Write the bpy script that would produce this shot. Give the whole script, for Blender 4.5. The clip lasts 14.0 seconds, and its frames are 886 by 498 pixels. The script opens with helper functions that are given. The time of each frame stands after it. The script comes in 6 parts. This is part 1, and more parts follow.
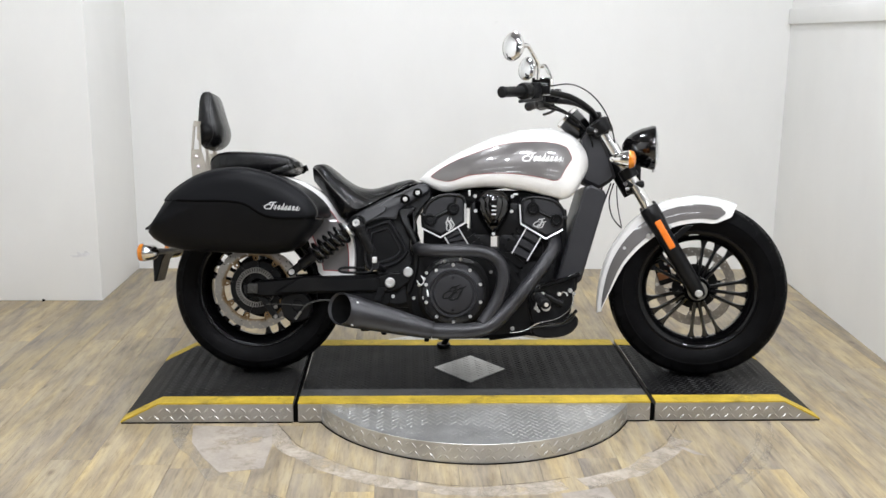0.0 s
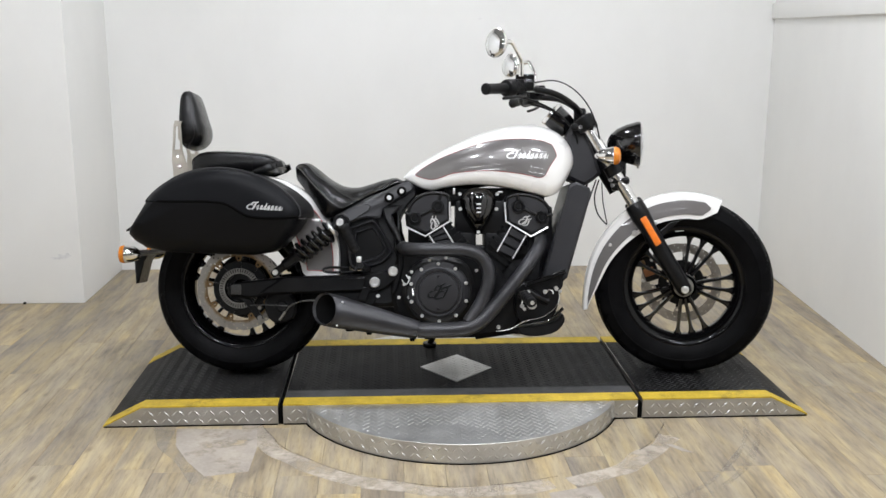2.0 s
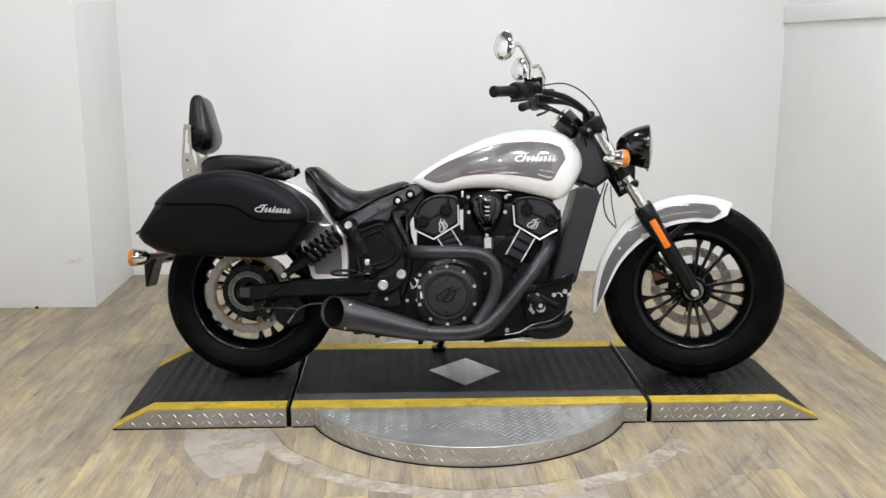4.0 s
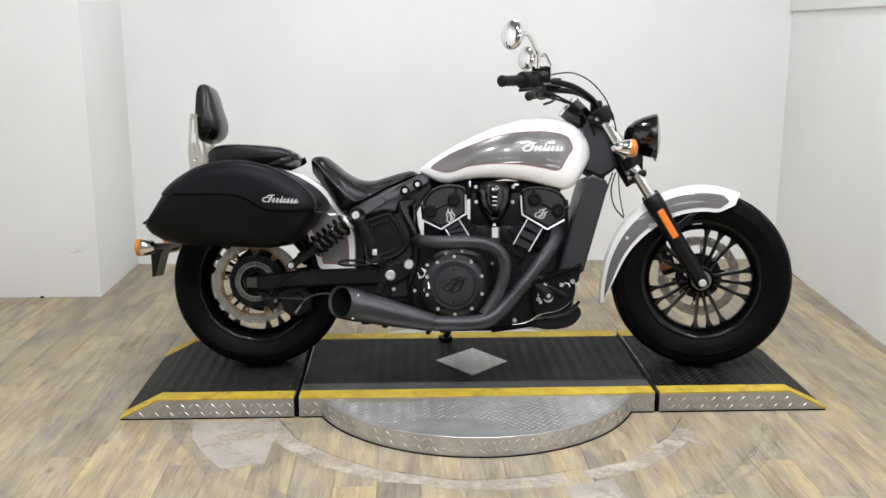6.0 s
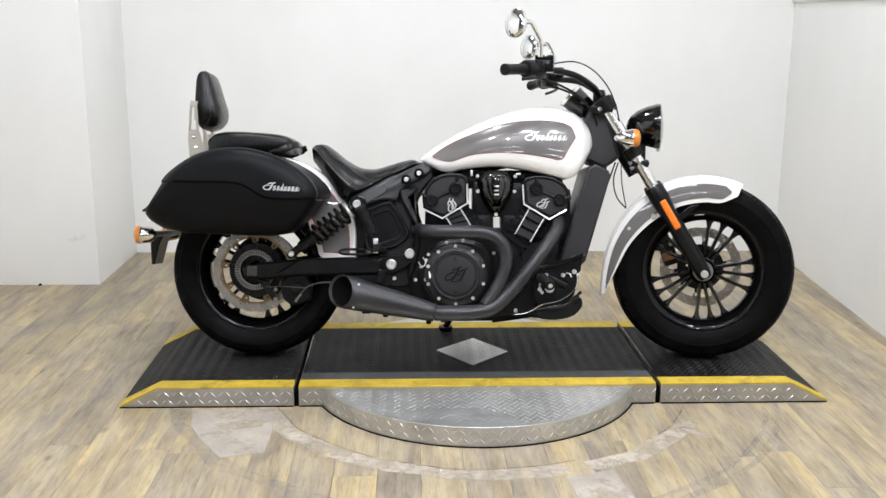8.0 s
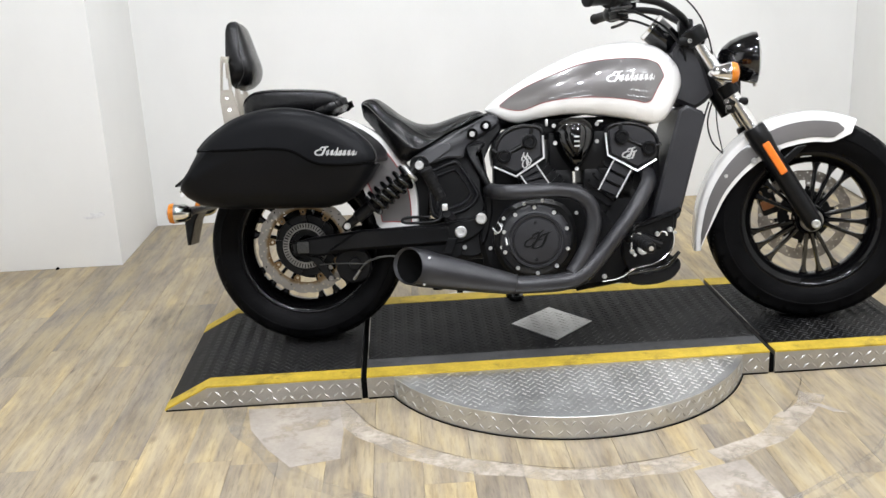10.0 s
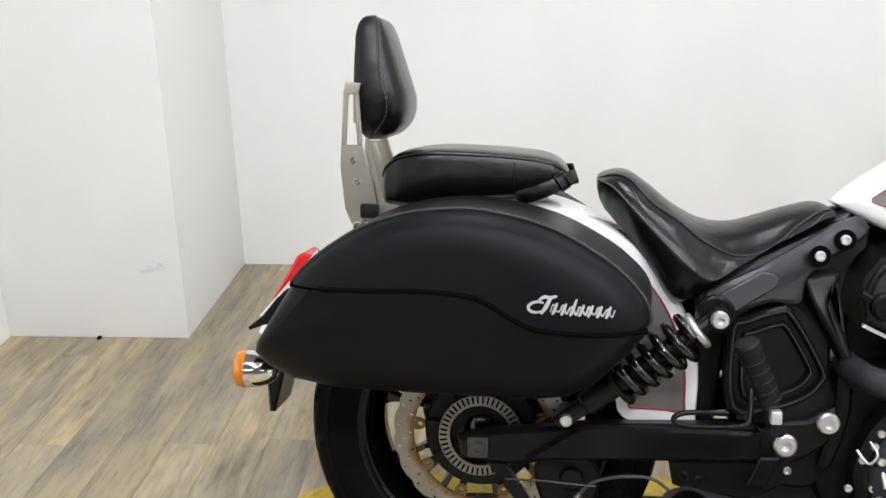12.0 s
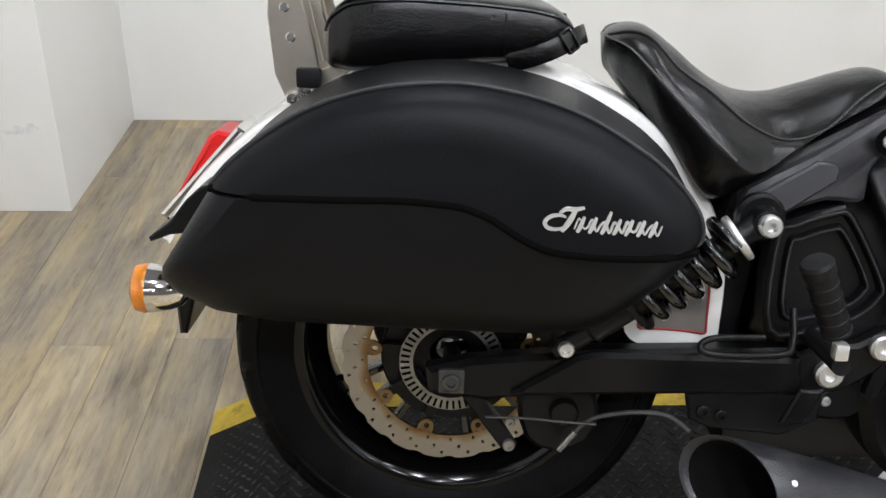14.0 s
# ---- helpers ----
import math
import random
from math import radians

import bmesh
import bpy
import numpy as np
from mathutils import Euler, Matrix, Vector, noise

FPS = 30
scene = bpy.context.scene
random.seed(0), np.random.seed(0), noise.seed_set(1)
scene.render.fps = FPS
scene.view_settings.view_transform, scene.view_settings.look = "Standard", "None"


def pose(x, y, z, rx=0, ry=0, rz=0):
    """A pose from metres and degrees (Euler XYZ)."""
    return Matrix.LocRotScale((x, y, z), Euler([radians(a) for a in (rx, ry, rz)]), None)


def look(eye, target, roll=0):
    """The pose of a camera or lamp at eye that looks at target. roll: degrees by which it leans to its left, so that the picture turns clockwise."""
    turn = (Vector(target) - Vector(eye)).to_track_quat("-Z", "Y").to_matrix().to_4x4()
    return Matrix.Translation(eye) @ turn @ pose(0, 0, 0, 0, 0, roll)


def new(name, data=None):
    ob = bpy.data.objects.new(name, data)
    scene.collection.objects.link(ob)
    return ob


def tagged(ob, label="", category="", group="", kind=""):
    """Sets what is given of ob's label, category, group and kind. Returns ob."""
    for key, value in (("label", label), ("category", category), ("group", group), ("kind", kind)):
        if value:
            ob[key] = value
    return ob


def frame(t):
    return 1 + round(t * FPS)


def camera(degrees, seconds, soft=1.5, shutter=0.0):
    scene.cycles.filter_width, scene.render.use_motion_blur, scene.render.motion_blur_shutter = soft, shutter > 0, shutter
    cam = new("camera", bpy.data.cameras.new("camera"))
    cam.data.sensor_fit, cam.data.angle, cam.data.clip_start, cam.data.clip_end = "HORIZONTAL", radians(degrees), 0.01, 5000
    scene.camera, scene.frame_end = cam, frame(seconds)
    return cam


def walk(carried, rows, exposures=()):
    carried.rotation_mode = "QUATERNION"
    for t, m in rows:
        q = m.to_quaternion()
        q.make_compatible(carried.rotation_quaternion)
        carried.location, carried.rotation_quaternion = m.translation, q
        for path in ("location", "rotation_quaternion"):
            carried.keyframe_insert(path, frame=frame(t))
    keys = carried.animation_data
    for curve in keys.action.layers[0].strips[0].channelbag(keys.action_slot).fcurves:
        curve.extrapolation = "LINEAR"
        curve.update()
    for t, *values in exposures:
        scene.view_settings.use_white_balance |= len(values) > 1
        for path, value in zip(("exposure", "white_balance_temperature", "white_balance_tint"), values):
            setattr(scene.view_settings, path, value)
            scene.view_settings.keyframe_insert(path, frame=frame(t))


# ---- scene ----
cam = camera(49.0, 14.0)
PATH = [
    (0, (-0.249, -3.381, 1.276), (-0.173, -1.429, 0.846), 0.6),
    (0.5, (-0.244, -3.379, 1.277), (-0.159, -1.428, 0.848), 0.7),
    (1, (-0.245, -3.367, 1.276), (-0.148, -1.416, 0.844), 0.3),
    (1.5, (-0.247, -3.36, 1.27), (-0.14, -1.41, 0.836), 0.3),
    (2, (-0.243, -3.356, 1.275), (-0.139, -1.407, 0.84), 0.2),
    (2.2, (-0.237, -3.35, 1.281), (-0.137, -1.403, 0.833), 0.3),
    (4.3, (-0.224, -3.358, 1.254), (-0.153, -1.403, 0.838), 0.1),
    (4.5, (-0.243, -3.354, 1.27), (-0.167, -1.401, 0.844), 0.6),
    (5, (-0.244, -3.355, 1.267), (-0.176, -1.404, 0.834), -0.1),
    (5.5, (-0.245, -3.354, 1.27), (-0.177, -1.403, 0.838), -0.2),
    (6, (-0.247, -3.349, 1.261), (-0.173, -1.4, 0.819), -0.0),
    (6.5, (-0.248, -3.346, 1.264), (-0.185, -1.397, 0.818), -0.0),
    (7, (-0.251, -3.344, 1.261), (-0.192, -1.397, 0.808), -0.1),
    (9.3, (-0.324, -3.235, 1.244), (-0.198, -1.299, 0.76), 0.6),
    (9.5, (-0.376, -3.196, 1.242), (-0.222, -1.274, 0.71), -2.1),
    (10, (-0.472, -2.919, 1.218), (-0.397, -1.002, 0.65), -2.7),
    (10.5, (-0.542, -2.531, 1.245), (-0.605, -0.604, 0.713), -1.6),
    (11, (-0.67, -2.158, 1.239), (-0.643, -0.239, 0.675), -2.9),
    (11.5, (-0.697, -1.781, 1.227), (-0.764, 0.14, 0.676), -2.2),
    (12, (-0.734, -1.455, 1.227), (-0.871, 0.43, 0.572), -1.2),
    (12.5, (-0.825, -1.213, 1.252), (-0.775, 0.685, 0.621), -1.5),
    (13, (-0.865, -1.108, 1.266), (-0.832, 0.782, 0.614), -1.0),
    (13.5, (-0.853, -1.085, 1.225), (-0.834, 0.756, 0.444), -0.3),
    (14, (-0.844, -1.087, 1.153), (-0.768, 0.668, 0.197), 1.3),
]
walk(cam, [(t, look(eye, target, roll)) for t, eye, target, roll in PATH], [(0.0, -0.1), (1.0, -0.18), (2.0, -0.24), (4.5, -0.25), (5.5, -0.2), (7.0, -0.1), (9.5, 0.05), (12.0, 0.02), (14.0, -0.12)])

# ---- world and light ----
world = bpy.data.worlds.new("world")
world.use_nodes = True
world.node_tree.nodes["Background"].inputs[0].default_value = (0.9, 0.95, 1.0, 1)
world.node_tree.nodes["Background"].inputs[1].default_value = 0.0
scene.world = world
CEIL = 3.3


def disc_lamp(x, y, z, size, watts, colour=(0.915, 0.94, 1.0)):
    data = bpy.data.lights.new("lamp", "AREA")
    data.shape, data.size, data.energy, data.color = "DISK", size, watts, colour
    ob = new("lamp_light", data)
    ob.matrix_world = look((x, y, z), (x, y + 0.001, 0))
    return ob


# ---- materials ----
def principled(name, colour, rough=0.5, metal=0.0, coat=0.0, spec=0.5):
    m = bpy.data.materials.new(name)
    m.use_nodes = True
    b = m.node_tree.nodes["Principled BSDF"]
    b.inputs["Base Color"].default_value = (*colour, 1)
    b.inputs["Roughness"].default_value = rough
    b.inputs["Metallic"].default_value = metal
    b.inputs["Coat Weight"].default_value = coat
    b.inputs["Coat Roughness"].default_value = 0.015
    b.inputs["Specular IOR Level"].default_value = spec
    return m


def node(m, kind, **inputs):
    n = m.node_tree.nodes.new(kind)
    for key, value in inputs.items():
        n.inputs[key.replace("_", " ")].default_value = value
    return n


def link(m, a, b):
    m.node_tree.links.new(a, b)


def coords(m):
    return node(m, "ShaderNodeTexCoord").outputs["Object"]


def noise_tex(m, scale, detail=4, rough=0.55, stretch=(1, 1, 1), source=None):
    mapping = node(m, "ShaderNodeMapping")
    mapping.inputs["Scale"].default_value = stretch
    link(m, source or coords(m), mapping.inputs["Vector"])
    n = node(m, "ShaderNodeTexNoise", Scale=scale, Detail=detail, Roughness=rough)
    link(m, mapping.outputs[0], n.inputs["Vector"])
    return n.outputs["Fac"]


def ramp(m, fac, stops):
    r = node(m, "ShaderNodeValToRGB")
    while len(r.color_ramp.elements) < len(stops):
        r.color_ramp.elements.new(0.5)
    for e, (p, c) in zip(r.color_ramp.elements, stops):
        e.position, e.color = p, (*c, 1)
    link(m, fac, r.inputs[0])
    return r.outputs[0]


def shade(c, f):
    return tuple(min(1.0, v * f) for v in c)


def surface(name, colour, rough=0.5, metal=0.0, coat=0.0, vary=0.12, scale=14.0, grain=180.0, bump=0.0, rough_vary=0.1, spec=0.5):
    """A worn real surface: two scales of tone, a fine relief and uneven gloss."""
    m = principled(name, colour, rough, metal, coat, spec)
    b = m.node_tree.nodes["Principled BSDF"]
    big, fine = noise_tex(m, scale), noise_tex(m, grain, 2)
    mix = node(m, "ShaderNodeMath")
    mix.operation = "MULTIPLY_ADD"
    link(m, fine, mix.inputs[0])
    mix.inputs[1].default_value = 0.35
    link(m, big, mix.inputs[2])
    tone = ramp(m, mix.outputs[0], [(0.42, shade(colour, 1 - vary)), (0.95, shade(colour, 1 + vary))])
    link(m, tone, b.inputs["Base Color"])
    if rough_vary:
        rr = node(m, "ShaderNodeMapRange")
        rr.inputs["To Min"].default_value = max(0.02, rough - rough_vary)
        rr.inputs["To Max"].default_value = min(1.0, rough + rough_vary)
        link(m, big, rr.inputs["Value"])
        link(m, rr.outputs[0], b.inputs["Roughness"])
    if bump:
        bp = node(m, "ShaderNodeBump", Strength=min(1.0, bump), Distance=0.002)
        link(m, fine, bp.inputs["Height"])
        link(m, bp.outputs[0], b.inputs["Normal"])
    return m




def creased(m, scale, strength, stretch=(1, 1, 1)):
    """Adds a broader, softer relief below the fine grain of a surface."""
    b = m.node_tree.nodes["Principled BSDF"]
    bp = node(m, "ShaderNodeBump", Strength=strength, Distance=0.006)
    link(m, noise_tex(m, scale, 5, 0.6, stretch), bp.inputs["Height"])
    if b.inputs["Normal"].links:
        link(m, b.inputs["Normal"].links[0].from_socket, bp.inputs["Normal"])
    link(m, bp.outputs[0], b.inputs["Normal"])
    return m


WHITE = surface("pearl_white_paint", (0.80, 0.79, 0.77), 0.28, 0, 1.0, 0.03, 6, 300, 0, 0.03)
GREY = surface("grey_paint", (0.15, 0.142, 0.138), 0.32, 0.25, 1.0, 0.06, 6, 900, 0, 0.03)
RED_LINE = principled("red_pinstripe", (0.30, 0.02, 0.025), 0.4)
LEATHER = surface("black_leather", (0.0028, 0.0028, 0.0031), 0.24, 0, 0.0, 0.25, 22, 420, 0.22, 0.09, spec=0.34)
creased(LEATHER, 26, 0.32)
WELT = surface("worn_welt_edge", (0.030, 0.030, 0.031), 0.5, 0, 0, 0.4, 40, 400, 0.1, 0.1, spec=0.25)
VINYL = surface("black_saddlebag_vinyl", (0.0054, 0.0057, 0.0068), 0.40, 0, 0, 0.22, 5, 620, 0.16, 0.05, spec=0.10)
creased(VINYL, 9, 0.10)
RUBBER = surface("tyre_rubber", (0.0036, 0.0036, 0.0040), 0.42, 0, 0, 0.5, 14, 260, 0.4, 0.14, spec=0.045)
GLOSS = surface("black_gloss_paint", (0.0024, 0.0024, 0.0027), 0.10, 0, 0.5, 0.1, 10, 200, 0, 0.05)
RIM = surface("black_rim_paint", (0.0022, 0.0022, 0.0025), 0.12, 0, 0.0, 0.1, 10, 200, 0, 0.04, spec=0.26)
# Dark grey parts; on the frame rail this grey paints the sheen from above.
RAIL = surface("dark_grey_paint_and_sheen", (0.022, 0.022, 0.025), 0.38, 0, 0, 0.15, 12, 500, 0.12, 0.06, spec=0.4)
SATIN = surface("black_satin_cast_metal", (0.0036, 0.0037, 0.0042), 0.33, 0.0, 0, 0.25, 16, 700, 0.22, 0.10, spec=0.23)
GREYSATIN = surface("dark_grey_satin_plastic", (0.019, 0.019, 0.0215), 0.38, 0.0, 0, 0.2, 12, 420, 0.4, 0.08, spec=0.36)
PIPE = surface("satin_grey_exhaust_coating", (0.027, 0.027, 0.030), 0.33, 0.3, 0, 0.3, 16, 380, 0.34, 0.08)
# Near black with hardly any gloss, for the bore and the lugs.
PIPE_IN = principled("near_black_pipe_bore", (0.004, 0.004, 0.004), 0.9, spec=0.05)
CHROME = surface("chrome", (0.78, 0.77, 0.75), 0.09, 1.0, 0, 0.05, 20, 200, 0, 0.04)
POLISHED = surface("polished_stainless_plate", (0.47, 0.435, 0.375), 0.29, 1.0, 0, 0.06, 10, 200, 0, 0.05)
STEEL = surface("machined_steel", (0.72, 0.72, 0.71), 0.45, 1.0, 0, 0.12, 30, 500, 0.06, 0.1)
DISC = surface("brake_disc_steel", (0.40, 0.375, 0.34), 0.34, 1.0, 0, 0.22, 26, 380, 0.1, 0.12)
BRONZE = surface("bronze_disc_carrier", (0.19, 0.12, 0.055), 0.42, 0.75, 0, 0.2, 30, 300, 0.1, 0.1)


def rusted_disc():
    """Brake steel, bright at the swept outside and bronze with heat and rust towards its inner edge."""
    m = surface("heat_tinted_brake_disc", (0.40, 0.38, 0.35), 0.34, 1.0, 0, 0.22, 26, 380, 0.1, 0.12)
    b = m.node_tree.nodes["Principled BSDF"]
    flat = node(m, "ShaderNodeVectorMath")
    flat.operation = "MULTIPLY"
    link(m, coords(m), flat.inputs[0])
    flat.inputs[1].default_value = (1, 0, 1)
    far = node(m, "ShaderNodeVectorMath")
    far.operation = "LENGTH"
    link(m, flat.outputs[0], far.inputs[0])
    wob = node(m, "ShaderNodeMath")
    wob.operation = "MULTIPLY_ADD"
    link(m, noise_tex(m, 30, 4), wob.inputs[0])
    wob.inputs[1].default_value = 0.022
    link(m, far.outputs["Value"], wob.inputs[2])
    tone = node(m, "ShaderNodeMapRange", From_Min=0.123, From_Max=0.138, To_Min=0.0, To_Max=1.0)
    link(m, wob.outputs[0], tone.inputs["Value"])
    link(m, ramp(m, tone.outputs[0], [(0.0, (0.17, 0.10, 0.040)), (0.55, (0.27, 0.205, 0.13)), (1.0, (0.34, 0.325, 0.30))]), b.inputs["Base Color"])
    return m


DISC_HOT = rusted_disc()
RING_STEEL = surface("dark_sensor_steel", (0.27, 0.265, 0.25), 0.4, 0.9, 0, 0.25, 40, 400, 0.1, 0.1)
SILVER_HOSE = surface("grey_braided_hose", (0.05, 0.05, 0.048), 0.45, 0.2, 0, 0.2, 60, 400, 0.2, 0.08)
COPPER = surface("copper_brake_pad_back", (0.40, 0.17, 0.07), 0.5, 0.4, 0, 0.2, 30, 300, 0.1, 0.1)
SILVER = surface("silver_machined_edge", (0.72, 0.72, 0.72), 0.32, 0.6, 0, 0.06, 40, 300, 0, 0.08)
EMBLEM = surface("silver_emblem", (0.60, 0.60, 0.59), 0.32, 0.45, 0, 0.08, 60, 300, 0, 0.05)
FORK_CHROME = surface("hard_chrome_tube", (0.80, 0.80, 0.79), 0.24, 1.0, 0, 0.04, 30, 300, 0, 0.04)
AMBER = surface("amber_lens", (0.60, 0.19, 0.012), 0.18, 0, 0.4, 0.25, 60, 500, 0, 0.05)
ORANGE = surface("orange_reflector", (0.85, 0.20, 0.02), 0.25, 0, 0.5, 0.1, 60, 500, 0.1, 0.05)
RED_LENS = surface("red_lens", (0.52, 0.008, 0.008), 0.30, 0, 0.0, 0.15, 30, 300, 0, 0.05)
MIRROR = principled("mirror_glass", (0.86, 0.87, 0.88), 0.02, 1.0)
GLASS_DARK = principled("lamp_glass", (0.55, 0.57, 0.6), 0.06, 0.4, 1.0)
HOSE = surface("black_hose_rubber", (0.005, 0.005, 0.0055), 0.5, 0, 0, 0.2, 30, 300, 0.1, 0.1, spec=0.18)
STITCH = principled("grey_stitching", (0.085, 0.082, 0.08), 0.7)
# Near black: shade put into gaps, recesses and slots; also the chip's colour.
SEAM_DARK = principled("shade_and_chip_black", (0.0025, 0.0025, 0.0025), 0.9, spec=0.03)


def dirty(m, dirt, low, high, most, scale):
    """Lays dirt in blotches over a surface's own colour."""
    b = m.node_tree.nodes["Principled BSDF"]
    tone = b.inputs["Base Color"].links[0].from_socket
    mask = node(m, "ShaderNodeMapRange", From_Min=low, From_Max=high, To_Min=0.0, To_Max=most)
    link(m, noise_tex(m, scale, 7, 0.72), mask.inputs["Value"])
    mix = node(m, "ShaderNodeMixRGB")
    link(m, mask.outputs[0], mix.inputs[0])
    link(m, tone, mix.inputs[1])
    mix.inputs[2].default_value = (*dirt, 1)
    link(m, mix.outputs[0], b.inputs["Base Color"])
    return m


YELLOW = dirty(surface("yellow_safety_tape", (0.54, 0.385, 0.045), 0.6, 0, 0, 0.28, 14, 120, 0.2, 0.1, spec=0.25), (0.09, 0.075, 0.03), 0.56, 0.72, 0.75, 11)
MAT_RUBBER = dirty(surface("black_rubber_mat", (0.0055, 0.0055, 0.0058), 0.45, 0, 0, 0.4, 7, 240, 0.2, 0.12, spec=0.09), (0.022, 0.021, 0.02), 0.48, 0.7, 0.8, 5)
MAT_TREAD = dirty(surface("worn_rubber_tread", (0.012, 0.012, 0.0125), 0.36, 0, 0, 0.4, 7, 240, 0.2, 0.12, spec=0.34), (0.045, 0.044, 0.042), 0.44, 0.66, 0.8, 4)
GREY_TAPE = dirty(surface("grey_grip_tape", (0.062, 0.062, 0.063), 0.7, 0, 0, 0.3, 9, 300, 0.3, 0.1, spec=0.2), (0.010, 0.010, 0.010), 0.5, 0.7, 0.7, 8)
PLATE = surface("diamond_plate_steel", (0.56, 0.56, 0.55), 0.40, 0.85, 0, 0.2, 9, 260, 0.15, 0.12)
# Ramp sides are darker than the top plate.
PLATE_SIDE = surface("darker_diamond_plate_side", (0.44, 0.43, 0.41), 0.42, 0.85, 0, 0.16, 12, 260, 0.12, 0.1)
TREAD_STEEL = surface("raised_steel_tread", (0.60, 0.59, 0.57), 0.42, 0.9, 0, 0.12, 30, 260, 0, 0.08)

# Tread bars in a tone between the ramp sides and the top plate.
SIDE_TREAD = surface("darker_steel_tread", (0.50, 0.49, 0.47), 0.44, 0.88, 0, 0.14, 30, 260, 0, 0.08)


# Same black as the frame; the paler grey puts in light from above.
def worn_film(name, colour, most, low, high, scale, rough=0.6):
    """A thin worn film on the floor: it covers in blotches and lets the planks show between."""
    m = surface(name, colour, rough, 0, 0, 0.25, 9, 90, 0.15, 0.1, spec=0.2)
    cover = node(m, "ShaderNodeMapRange", From_Min=low, From_Max=high, To_Min=0.0, To_Max=most)
    link(m, noise_tex(m, scale, 6, 0.65), cover.inputs["Value"])
    link(m, cover.outputs[0], m.node_tree.nodes["Principled BSDF"].inputs["Alpha"])
    return m


PATCH = worn_film("worn_floor_patch", (0.48, 0.43, 0.375), 0.72, 0.24, 0.48, 8)
RING_WEAR = worn_film("scuffed_floor_band", (0.56, 0.50, 0.425), 0.62, 0.30, 0.58, 12)
GREY_WEAR = worn_film("grey_scuffed_band", (0.36, 0.335, 0.30), 0.42, 0.36, 0.66, 11)
GROOVE = worn_film("floor_cut", (0.09, 0.07, 0.05), 0.55, 0.36, 0.6, 16)
# Dark grey in place of an unlit room behind the viewpoint; also the ceiling.
UNSEEN_GREY = surface("unseen_dim_room_grey", (0.24, 0.24, 0.245), 0.7, vary=0.1, scale=2.0)
LAMP_GLOW = principled("lamp_diffuser", (0.9, 0.9, 0.9), 0.5)
LAMP_GLOW.node_tree.nodes["Principled BSDF"].inputs["Emission Color"].default_value = (0.915, 0.94, 1.0, 1)
LAMP_GLOW.node_tree.nodes["Principled BSDF"].inputs["Emission Strength"].default_value = 30.0
LAMP_CASE = surface("white_lamp_housing", (0.7, 0.7, 0.69), 0.4)


def wall_paint():
    m = principled("white_wall_paint", (0.82, 0.82, 0.80), 0.55)
    b = m.node_tree.nodes["Principled BSDF"]
    big = noise_tex(m, 1.1, 5, 0.6, (1, 1, 0.6))
    tone = ramp(m, big, [(0.30, (0.77, 0.77, 0.75)), (0.55, (0.82, 0.82, 0.80)), (0.8, (0.845, 0.845, 0.83))])
    scuff = noise_tex(m, 7.0, 6, 0.7, (1, 1, 2.2))
    mask = node(m, "ShaderNodeMapRange", From_Min=0.74, From_Max=0.82, To_Min=0.0, To_Max=0.45)
    link(m, scuff, mask.inputs["Value"])
    mix = node(m, "ShaderNodeMixRGB")
    link(m, mask.outputs[0], mix.inputs[0])
    link(m, tone, mix.inputs[1])
    mix.inputs[2].default_value = (0.42, 0.42, 0.42, 1)
    link(m, mix.outputs[0], b.inputs["Base Color"])
    bp = node(m, "ShaderNodeBump", Strength=0.18, Distance=0.002)
    link(m, noise_tex(m, 90, 3), bp.inputs["Height"])
    link(m, bp.outputs[0], b.inputs["Normal"])
    return m


WALL = wall_paint()
SMUDGE = surface("grey_smudge", (0.72, 0.72, 0.72), 0.6, 0, 0, 0.2, 30, 200)


